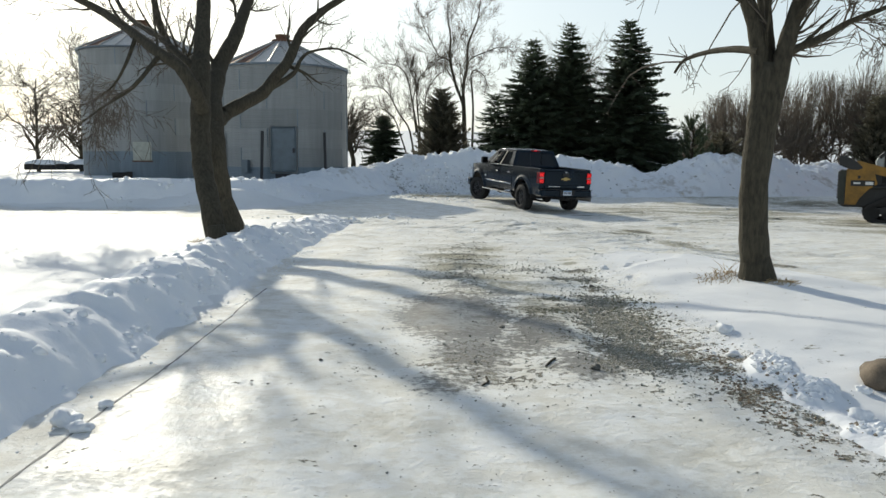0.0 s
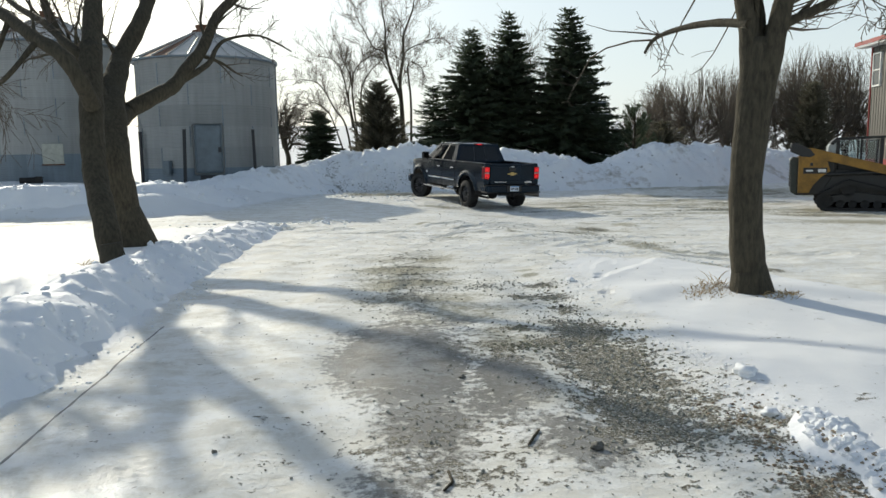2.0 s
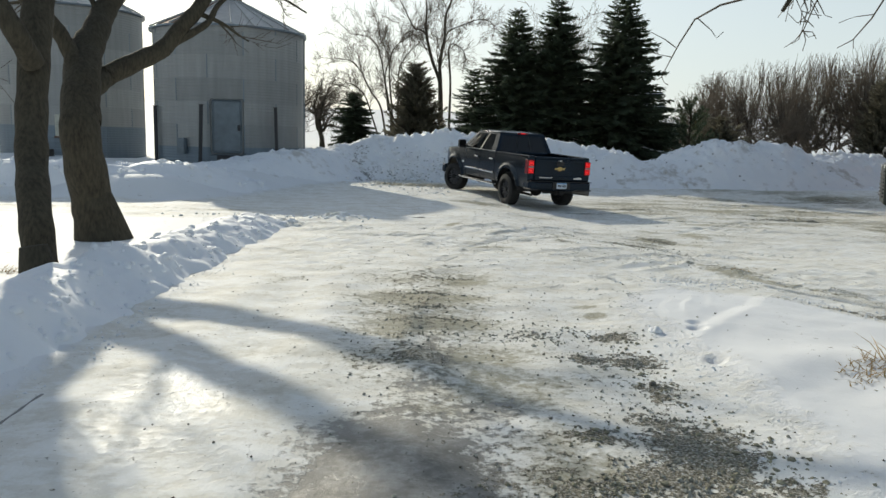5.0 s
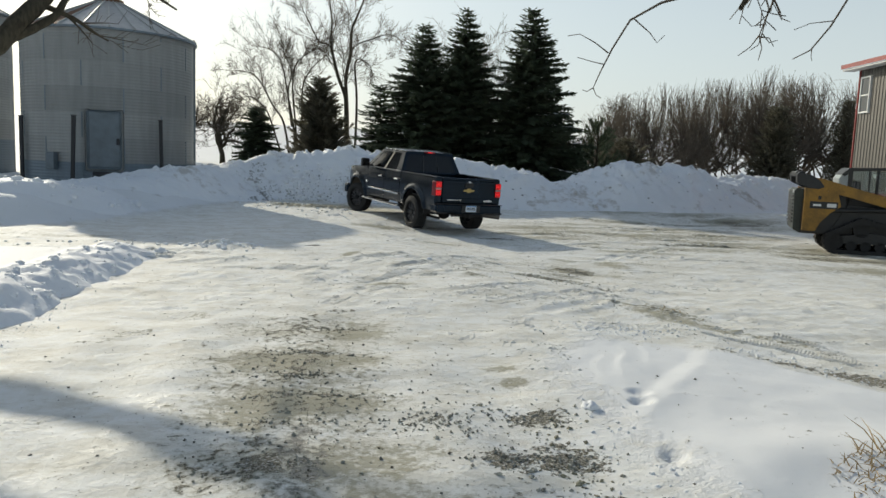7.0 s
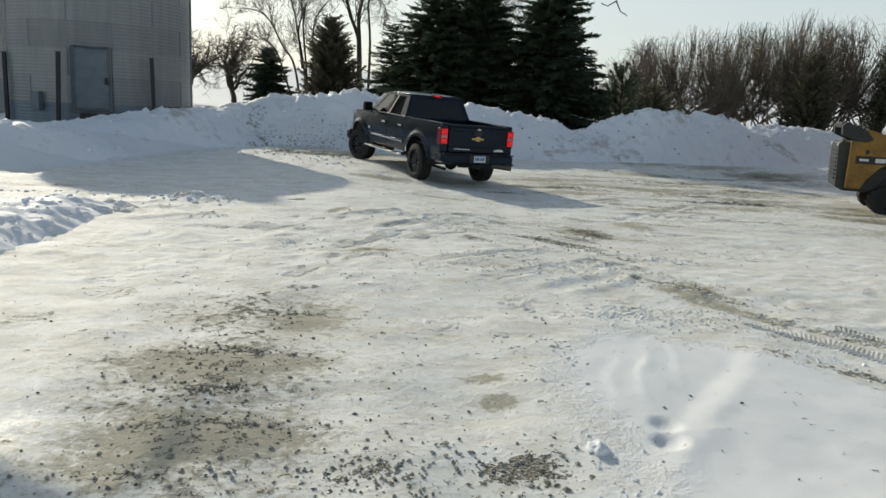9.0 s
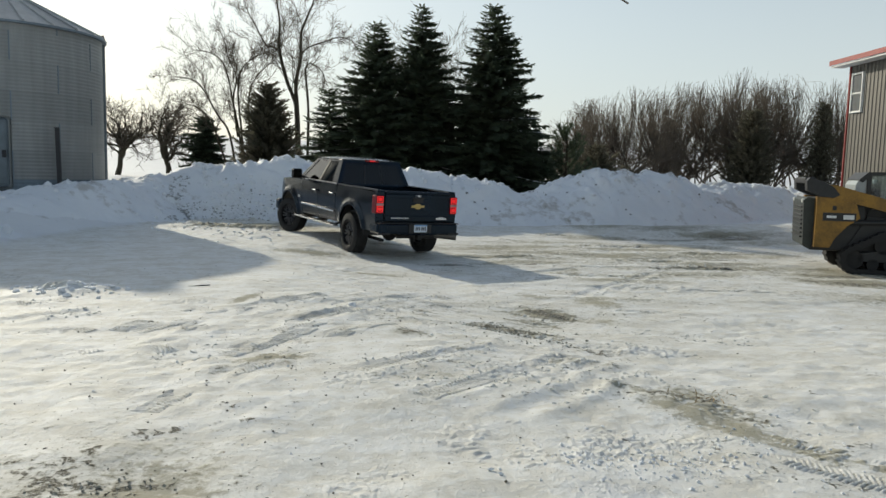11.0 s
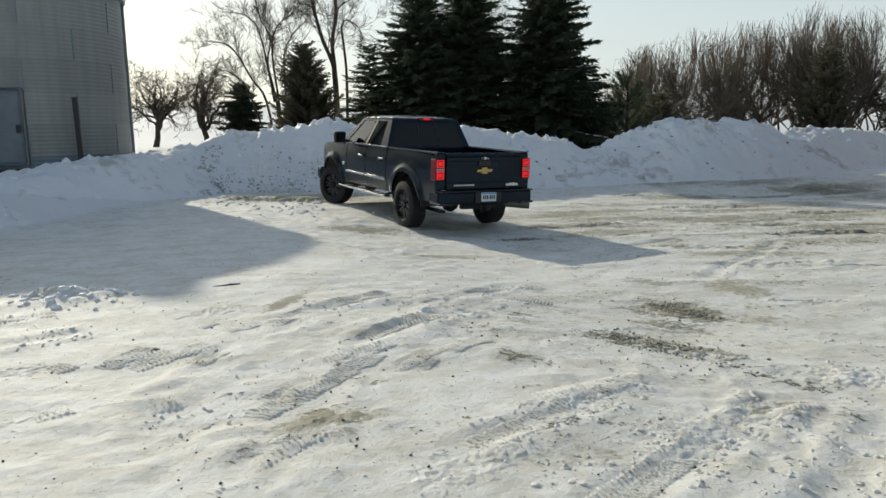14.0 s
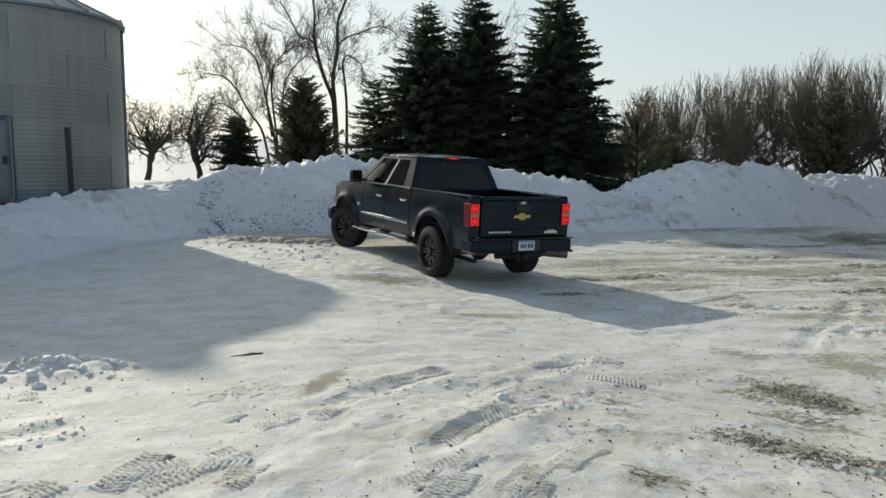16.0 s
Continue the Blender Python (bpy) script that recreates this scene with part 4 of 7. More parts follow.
rng = random.Random(6)
tree = thing("tree", "stout bare tree with flared base and forked limbs", "tree", None, "yard trees")
big, small = Tubes(), Tubes()
limb(big, small, rng, set_back([(-4.07, 14.5, -0.4), (-4.14, 14.5, 0.2), (-4.23, 14.5, 0.74), (-4.29, 14.4, 1.53), (-4.31, 14.4, 2.1), (-4.27, 14.3, 2.57), (-4.20, 14.3, 2.85)]), 0.34, 0.22, 0, 0)
big.add(set_back([(-4.02, 14.5, -0.25), (-4.09, 14.5, 0.1), (-4.18, 14.5, 0.6), (-4.24, 14.48, 1.0)]), [0.56, 0.43, 0.31, 0.20], 16)
limb(big, small, rng, set_back([(-4.29, 14.4, 1.75), (-4.26, 14.35, 2.3), (-4.22, 14.3, 2.65), (-4.12, 14.3, 2.95), (-4.01, 14.3, 3.26), (-3.70, 14.2, 3.7), (-3.54, 14.2, 4.05), (-3.34, 14.2, 4.56), (-3.1, 14.3, 5.6), (-3.0, 14.4, 6.8)]), 0.28, 0.08, 2, 6, 1.5)
limb(big, small, rng, set_back_low([(-4.30, 14.4, 2.1), (-4.10, 14.4, 2.30), (-3.92, 14.3, 2.41), (-3.47, 14.2, 2.62), (-3.2, 14.2, 2.77), (-2.91, 14.1, 3.08), (-2.70, 14.1, 3.33), (-2.41, 14.0, 3.83), (-2.15, 14.0, 4.08), (-1.92, 14.0, 4.25), (-1.42, 14.0, 4.55), (-0.8, 13.9, 5.0)]), 0.185, 0.062, 2, 8, 1.0)
limb(big, small, rng, [(-4.83, 15.92, 2.0), (-4.92, 16.1, 2.4), (-5.0, 16.2, 2.6), (-5.11, 16.3, 2.83), (-5.28, 16.3, 3.15), (-5.44, 16.3, 3.36), (-5.66, 16.3, 3.70), (-6.0, 16.4, 4.4), (-6.2, 16.5, 5.4)], 0.17, 0.06, 2, 6, 1.3, 0.08, 0.5)
limb(big, small, rng, set_back_low([(-3.2, 14.2, 2.77), (-2.83, 14.2, 2.98), (-2.61, 14.2, 3.14), (-2.50, 14.2, 3.35), (-2.3, 14.2, 3.5), (-1.8, 14.2, 3.55), (-1.3, 14.2, 3.3)]), 0.075, 0.015, 2, 5, 0.5)
finish_tree(tree, big, small)

# the single tree on the lawn
rng = random.Random(8)
tree = thing("tree", "bare lawn tree with a slightly bowed trunk", "tree", None, "yard trees")
big, small = Tubes(), Tubes()
limb(big, small, rng, [(4.02, 9.2, -0.1), (3.99, 9.2, 0.1), (3.91, 9.2, 0.8), (3.89, 9.2, 1.5), (3.95, 9.2, 2.1), (4.01, 9.2, 2.75)], 0.195, 0.13, 0, 0)
big.add([(4.03, 9.2, -0.15), (4.01, 9.2, 0.02), (3.98, 9.2, 0.25), (3.95, 9.2, 0.5)], [0.33, 0.25, 0.20, 0.15], 14)
limb(big, small, rng, [(3.95, 9.2, 0.45), (3.905, 9.2, 1.15), (3.90, 9.22, 1.9), (3.93, 9.25, 2.5), (3.84, 9.25, 3.1), (3.66, 9.25, 3.6), (3.4, 9.2, 4.3), (3.1, 9.0, 5.3)], 0.17, 0.045, 2, 6, 1.2, 0.08, 0.43)
limb(big, small, rng, [(3.95, 9.2, 0.40), (3.905, 9.2, 1.10), (3.94, 9.26, 1.9), (4.01, 9.32, 2.55), (4.03, 9.4, 3.0), (4.0, 9.5, 3.6), (4.0, 9.7, 4.6), (4.1, 9.9, 5.8)], 0.165, 0.045, 2, 5, 1.3, 0.08, 0.43)
limb(big, small, rng, [(3.95, 9.2, 0.35), (3.905, 9.2, 1.10), (3.965, 9.17, 1.9), (4.06, 9.14, 2.45), (4.16, 9.1, 3.05), (4.30, 9.1, 3.55), (4.5, 9.0, 4.2), (4.9, 8.8, 5.4)], 0.17, 0.045, 2, 6, 1.2, 0.08, 0.43)
limb(big, small, rng, [(3.84, 9.15, 2.88), (3.72, 9.6, 2.97), (3.58, 10.15, 3.01), (3.44, 10.68, 2.97), (3.33, 10.75, 2.80)], 0.052, 0.016, 1, 4, 0.35, -0.03)
limb(big, small, rng, [(4.12, 9.1, 2.85), (4.54, 9.0, 3.04), (4.80, 8.95, 3.2), (5.24, 8.9, 3.38), (5.9, 8.8, 3.7)], 0.055, 0.018, 3, 6, 0.8, -0.02)
for line, thick in (
        ([(3.46, 10.62, 3.0), (3.25, 10.9, 3.07), (3.0, 11.1, 3.12), (2.72, 11.2, 3.22)], 0.013),
        ([(3.42, 10.7, 2.95), (3.25, 11.0, 2.98), (3.05, 11.4, 2.95), (2.90, 11.62, 2.85), (2.76, 11.6, 2.62), (2.62, 11.45, 2.42), (2.53, 11.35, 2.28)], 0.014),
        ([(2.53, 11.35, 2.28), (2.48, 11.34, 2.25), (2.44, 11.33, 2.26)], 0.004),
        ([(2.53, 11.35, 2.28), (2.56, 11.36, 2.23), (2.60, 11.36, 2.21)], 0.004),
        ([(2.72, 11.58, 2.58), (2.62, 11.62, 2.66), (2.50, 11.64, 2.72), (2.40, 11.64, 2.70)], 0.006),
        ([(2.66, 11.5, 2.48), (2.58, 11.54, 2.50), (2.46, 11.56, 2.53)], 0.005),
        ([(2.92, 11.6, 2.86), (3.02, 11.5, 2.74), (3.06, 11.45, 2.66), (3.12, 11.45, 2.72)], 0.006),
        ([(3.45, 10.7, 2.95), (3.55, 10.76, 2.82), (3.54, 10.8, 2.66)], 0.009),
        ([(3.54, 10.8, 2.66), (3.60, 10.8, 2.60), (3.66, 10.8, 2.62)], 0.005),
        ([(3.54, 10.8, 2.66), (3.52, 10.8, 2.58), (3.46, 10.8, 2.54)], 0.005),
        ([(4.2, 9.3, 3.9), (4.32, 10.2, 4.05), (4.18, 11.0, 3.7), (4.0, 11.25, 3.25), (3.84, 11.2, 2.95), (3.73, 11.15, 2.71)], 0.018),
        ([(3.73, 11.15, 2.71), (3.66, 11.14, 2.62), (3.56, 11.13, 2.55)], 0.006),
        ([(3.73, 11.15, 2.71), (3.76, 11.15, 2.62), (3.74, 11.15, 2.53)], 0.006),
        ([(3.74, 11.15, 2.70), (3.82, 11.16, 2.70), (3.86, 11.16, 2.64)], 0.006),
        ([(3.78, 11.17, 2.80), (3.68, 11.18, 2.78), (3.60, 11.2, 2.86)], 0.005),
        ([(3.86, 11.2, 2.98), (3.95, 11.22, 2.86), (4.02, 11.22, 2.84)], 0.006),
        ([(4.3, 9.4, 3.95), (4.75, 10.4, 4.3), (4.85, 11.1, 3.8), (4.68, 11.4, 3.2), (4.52, 11.44, 2.88), (4.36, 11.44, 2.68), (4.25, 11.5, 2.61)], 0.015),
        ([(4.37, 11.44, 2.69), (4.37, 11.44, 2.63), (4.38, 11.44, 2.60)], 0.004),
        ([(4.54, 11.44, 2.92), (4.38, 11.5, 2.90), (4.24, 11.5, 2.84)], 0.005)):
    small.add(line, [max(0.003, thick * (1 - 0.75 * k / (len(line) - 1))) for k in range(len(line))], 5)
finish_tree(tree, big, small)


FINE = 0.28


def bare_tree(x, y, height, seed, label, stems=1, lean=0.0, kids=6, girth=1.0, spread=0.8):
    rng = random.Random(seed)
    top = thing("tree", label, "tree", None, "trees behind the yard")
    big, small = Tubes(), Tubes()
    z0 = float(ground_height(np.array(x), np.array(y))) - 0.2
    for s in range(stems):
        d = Vector((lean + rng.gauss(0, 0.12), rng.gauss(0, 0.12), 1.0))
        h = height * rng.uniform(0.85, 1.0)
        p = Vector((x + rng.gauss(0, 0.15 * stems), y + rng.gauss(0, 0.15 * stems), z0))
        pts, r = [p], [0.0175 * h * girth]
        for i in range(7):
            d = (d + Vector((rng.gauss(0, 0.12), rng.gauss(0, 0.12), 0.12))).normalized()
            pts.append(pts[-1] + d * h * 0.8 / 7)
            r.append(0.0175 * h * girth * (1 - 0.8 * (i + 1) / 7))
        big.add(pts, r, 8)
        for i in range(2, 8):
            for q in range(3):
                grow(big, small, rng, pts[i - 1].lerp(pts[i], rng.random()), rand_dir(rng, pts[i] - pts[i - 1], rng.uniform(0.6, 1.1)), h * rng.uniform(0.22, 0.42), r[i] * 0.55 + 0.012, 3, 0.10, 0.26, kids - 1, spread, 0.008, 0.03)
    finish_tree(top, big, small)


def traced_tree(label, seed, limbs):
    """A bare tree from its main limbs: each a line of x, z in the tree's plane, its depth, radii and its own boughs."""
    rng = random.Random(seed)
    top = thing("tree", label, "tree", None, "trees behind the yard")
    big, small = Tubes(), Tubes()
    for line, y, r0, r1, kids, reach in limbs:
        pts = [(x, y + rng.uniform(-0.3, 0.3), z) for x, z in line]
        limb(big, small, rng, pts, r0, r1, 0, 0)
        steps = [Vector(p) for p in pts]
        for k in range(kids):
            f = (0.3 + 0.7 * (k + rng.random()) / kids) * (len(steps) - 1)
            i = min(int(f), len(steps) - 2)
            d = rand_dir(rng, steps[i + 1] - steps[i], rng.uniform(0.4, 0.95))
            r = r0 + (r1 - r0) * f / (len(steps) - 1)
            grow(big, small, rng, steps[i].lerp(steps[i + 1], f - i), d, reach * rng.uniform(0.6, 1.3), max(0.016, r * rng.uniform(0.22, 0.4)), 2, 0.12, 0.24, 6, 0.8, 0.008, 0.03)
    finish_tree(top, big, small)


traced_tree("tall open-crowned bare tree behind the berm", 11, [
    ([(1.95, -0.2), (1.88, 2.5), (1.82, 4.73), (1.72, 5.77), (1.24, 6.97), (0.91, 8.16), (0.74, 9.01), (0.71, 9.69), (0.75, 10.71), (0.58, 11.9), (0.5, 13.0)], 58.0, 0.16, 0.035, 17, 2.3),
    ([(0.81, 8.84), (0.4, 9.16), (-0.11, 9.31), (-0.78, 10.46), (-1.27, 11.44), (-1.5, 12.4)], 58.0, 0.065, 0.02, 12, 1.8),
    ([(2.05, -0.2), (1.96, 2.5), (1.86, 5.2), (1.76, 6.99), (2.04, 8.55), (2.08, 10.1), (2.46, 11.15), (2.84, 12.2), (3.0, 13.4)], 58.2, 0.165, 0.035, 17, 2.3),
    ([(2.01, 8.83), (2.56, 9.27), (3.5, 9.66), (4.27, 9.94), (5.0, 10.0), (5.5, 9.6)], 58.2, 0.055, 0.018, 13, 1.3),
    ([(2.45, -0.2), (2.56, 4.75), (2.45, 6.67), (2.35, 7.88), (2.7, 8.34), (3.4, 7.82), (3.6, 7.2)], 58.4, 0.10, 0.018, 13, 1.4)])
traced_tree("many-stemmed spreading bare tree behind the berm", 12, [
    ([(-1.6, -0.1), (-1.62, 2.0), (-1.75, 3.59), (-2.1, 5.47), (-2.41, 7.16), (-2.8, 8.16), (-3.46, 8.64), (-4.6, 8.82)], 58.6, 0.095, 0.016, 15, 1.7),
    ([(-1.5, -0.1), (-1.55, 3.0), (-1.82, 6.16), (-1.64, 7.54), (-1.13, 8.24), (-0.28, 8.79)], 58.4, 0.085, 0.016, 14, 1.6),
    ([(-1.8, -0.1), (-2.35, 3.57), (-3.17, 4.92), (-3.98, 6.42), (-4.63, 7.0), (-5.6, 7.1)], 58.8, 0.085, 0.016, 14, 1.7),
    ([(-1.3, -0.1), (-1.17, 3.6), (-1.15, 6.19), (-0.63, 7.41), (0.39, 8.48)], 58.6, 0.085, 0.016, 14, 1.6),
    ([(-1.85, 3.5), (-2.1, 5.81), (-1.88, 7.18), (-2.46, 8.52), (-2.65, 10.02)], 58.3, 0.065, 0.015, 13, 1.5),
    ([(-2.0, -0.1), (-3.0, 3.0), (-3.6, 4.6), (-4.6, 5.4), (-5.4, 5.3)], 58.9, 0.07, 0.016, 16, 1.5)])
bare_tree(7.1, 55.0, 9.6, 13, "bare tree among the conifers", 1, 0.0, 5)
bare_tree(9.6, 52.0, 9.8, 14, "bare tree behind the tall spruces", 2, 0.05, 5)

bare_tree(-10.6, 57.0, 6.0, 17, "small bare tree in the snowy field", 1, -0.1, 5, 1.2, 1.0)
bare_tree(-24.8, 46.0, 8.6, 18, "bare tree at the field's edge", 1, 0.0, 5, 1.0, 0.9)
bare_tree(-22.2, 47.0, 8.4, 19, "bare tree at the field's edge", 2, 0.1, 5, 1.0, 0.9)
bare_tree(-29.0, 47.5, 8.8, 20, "bare tree at the field's edge", 2, -0.1, 5, 1.0, 0.9)
bare_tree(-12.0, 48.0, 6.4, 23, "bare tree seen between the bins", 2, 0.0, 5, 1.0, 0.9)


def orchard_tree(x, y, height, seed, label, lean=0.0):
    """An old fruit tree: short bent trunk, contorted limbs, a tangle of twigs."""
    rng = random.Random(seed)
    top = thing("tree", label, "tree", None, "trees behind the yard")
    big, small = Tubes(), Tubes()
    z0 = float(ground_height(np.array(x), np.array(y))) - 0.2
    k = height / 5.5
    trunk = [Vector((x, y, z0)), Vector((x + 0.1 + lean * 0.3, y, z0 + 0.7 * k)), Vector((x - 0.05 + lean * 0.7, y, z0 + 1.4 * k)), Vector((x + lean, y, z0 + 2.0 * k))]
    big.add(trunk, [0.19 * k, 0.15 * k, 0.135 * k, 0.12 * k], 9)
    for k in range(12):
        a = 6.283 * k / 12 + rng.uniform(-0.3, 0.3)
        p = trunk[1].lerp(trunk[3], 0.3 + 0.7 * rng.random())
        d = Vector((0.75 * math.cos(a), 0.6 * math.sin(a), rng.uniform(0.1, 2.4)))
        grow(big, small, rng, p, d, height * rng.uniform(0.36, 0.60), rng.uniform(0.07, 0.11) * height / 5.5, 3, 0.06, 0.50, 5, 0.95, 0.013, 0.04)
    finish_tree(top, big, small)


def conifer(x, y, height, width, seed, label, material, snowy=0.06, name="spruce_tree", thick=1.0):
    rng = random.Random(seed)
    top = thing(name, label, "conifer", None, "conifers")
    z0 = float(ground_height(np.array(x), np.array(y))) - 0.1
    trunk = Tubes()
    trunk.add([(x, y, z0), (x, y, z0 + height * 0.5), (x, y, z0 + height * 0.98)], [0.022 * height, 0.012 * height, 0.015], 8)
    V, F, SV, SF = [], [], [], []
    wood = trunk

    def blade(c, d, side, up, length, wide, vs, fs):
        b = len(vs)
        vs.extend([c - side * wide * 0.35, c + d * length * 0.45 + side * wide * 0.5 + up * 0.02, c + d * length, c + d * length * 0.45 - side * wide * 0.5 - up * 0.02])
        fs.append((b, b + 1, b + 2, b + 3))

    z = 0.06
    while z < 0.99:
        ragged = height < 6.0
        power = 0.50 if name == "cedar_tree" else 0.5 if ragged else 0.76
        reach = width * 0.5 * (1 - z) ** power * (rng.uniform(0.55, 1.2) if ragged else rng.uniform(0.82, 1.08)) + 0.10
        count = int(8 + 6 * (1 - z))
        turn = rng.random() * 6.28
        for k in range(count):
            a = turn + 6.283 * k / count + rng.uniform(-0.2, 0.2)
            r = reach * (rng.uniform(0.35, 1.3) if ragged else rng.uniform(0.55, 1.12))
            out = Vector((math.cos(a), math.sin(a), 0))
            side = Vector((-out.y, out.x, 0))
            p0 = Vector((x, y, z0 + height * z + rng.uniform(-0.1, 0.1)))
            rise = 0.85 if name == "cedar_tree" else 0.45 * z - 0.10
            bough = [p0 + out * r * t + Vector((0, 0, r * (rise * t - 0.28 * t * t + 0.14 * t**4))) for t in (0, 0.35, 0.7, 1.0)]
            wood.add(bough, [0.02 + 0.012 * r, 0.018, 0.012, 0.006], 3)
            n = max(6, int(r * 19 * thick))
            white = rng.random() < snowy
            for q in range(n):
                t = 0.12 + 0.9 * (q + rng.random()) / n
                i = min(2, int(t * 3))
                c = bough[i].lerp(bough[i + 1], min(1, t * 3 - i) if t < 1 else 1.0)
                for sgn in (-1, 1):
                    lat = (0.25 + 0.55 * (1 - t)) * min(r, 2.2) * 0.30 + 0.11
                    d = (out * rng.uniform(0.3, 0.9) + side * sgn * rng.uniform(0.2, 1.0) + Vector((0, 0, rng.uniform(-0.2, 0.9) if name == "cedar_tree" else rng.uniform(-0.55, 0.25)))).normalized()
                    blade(c, d, d.cross(Vector((0, 0, 1))).normalized(), Vector((0, 0, 1)), lat * rng.uniform(0.7, 1.3), lat * rng.uniform(0.3, 0.5), V, F)
                if white and 0.3 < t and rng.random() < 0.6:
                    blade(c + Vector((0, 0, 0.05)), out, side, Vector((0, 0, 1)), 0.28, 0.22, SV, SF)
            d = (out + Vector((0, 0, 0.35))).normalized()
            blade(bough[-1], d, side, Vector((0, 0, 1)), 0.3, 0.12, V, F)
        z += rng.uniform(0.016, 0.026) * (1.0 if height > 6 else 1.5)
    trunk.make("trunk", BARK, top)
    mesh_from("crown", V, F, material, top, shade=False)
    if SV:
        tagged(mesh_from("snow_load", SV, SF, SNOW, top, "patches of snow on the boughs", False), kind="stuff")


def fan_pine(x, y, height, seed, label):
    """A thin young pine: few boughs, each swept up and clothed in short needles."""
    rng = random.Random(seed)
    top = thing("pine_tree", label, "conifer", None, "conifers")
    z0 = float(ground_height(np.array(x), np.array(y))) - 0.1
    wood, V, F = Tubes(), [], []
    wood.add([(x, y, z0), (x + 0.05, y, z0 + height * 0.6), (x, y, z0 + height * 0.95)], [0.09, 0.05, 0.015], 7)
    for k in range(52):
        f = 0.12 + 0.80 * (k + rng.random()) / 52
        a = rng.random() * 6.283
        out = Vector((math.cos(a), math.sin(a), 0))
        r = (0.35 + 1.35 * (1 - f)) * rng.uniform(0.7, 1.15)
        p0 = Vector((x, y, z0 + height * f * 0.86))
        pts = [p0 + out * r * t + Vector((0, 0, r * (0.25 * t + 0.55 * t * t) + 0.25 * f * t)) for t in (0, 0.33, 0.66, 1.0)]
        wood.add(pts, [0.02, 0.016, 0.012, 0.006], 4)
        for q in range(int(90 * r) + 20):
            t = 0.25 + 0.78 * rng.random()
            i = min(2, int(t * 3))
            c = pts[i].lerp(pts[i + 1], min(1.0, t * 3 - i))
            d = rand_dir(rng, pts[i + 1] - pts[i], rng.uniform(0.25, 0.9))
            side = d.cross(Vector((rng.gauss(0, 1), rng.gauss(0, 1), rng.gauss(0, 1)))).normalized()
            b, long = len(V), rng.uniform(0.16, 0.30)
            V.extend([c - side * 0.012, c + d * long * 0.5 + side * 0.02, c + d * long, c + d * long * 0.5 - side * 0.02])
            F.append((b, b + 1, b + 2, b + 3))
    wood.make("trunk", BARK, top)
    mesh_from("crown", V, F, NEEDLE, top, shade=False)


orchard_tree(-8.9, 77.0, 8.3, 15, "gnarled bare orchard tree with a tangled crown", -0.4)
orchard_tree(-13.1, 77.0, 7.8, 16, "crooked bare orchard tree with a forked trunk", 0.5)
conifer(5.5, 45.0, 8.7, 7.4, 31, "dark green mature spruce with dense boughs", NEEDLE, thick=1.35)
conifer(7.7, 45.3, 9.6, 7.0, 32, "dark green pointed spruce in a close row", NEEDLE, thick=1.35)
conifer(11.1, 44.6, 9.9, 7.8, 33, "broad dark green spruce, lightly dusted with snow", NEEDLE, 0.10, thick=1.35)
conifer(-5.7, 75.0, 5.3, 4.2, 34, "small dark young spruce", NEEDLE, thick=2.6)
fan_pine(15.5, 46.0, 4.9, 35, "small ragged pine with upswept brushy branches")
conifer(3.3, 45.6, 5.6, 3.4, 36, "dark spruce half hidden by a taller one, snow on boughs", NEEDLE, 0.35)
conifer(0.05, 55.6, 6.6, 4.3, 37, "brown-green rounded bushy cedar", CEDAR, 0.0, "cedar_tree", 1.25)
conifer(17.9, 48.0, 3.3, 3.0, 38, "brownish bushy cedar beside the thicket", CEDAR, 0.0, "cedar_tree", 0.9)
conifer(31.5, 54.0, 6.2, 3.4, 41, "brown-green bushy cedar among the thicket", CEDAR, 0.0, "cedar_tree", 0.9)
conifer(37.4, 54.8, 7.0, 2.4, 40, "dark brown-green upright cedar in the thicket", CEDAR, 0.0, "cedar_tree", 0.5)
conifer(13.6, 46.5, 4.0, 4.4, 39, "low dark spruce beside the row", NEEDLE, 0.04, thick=0.5)


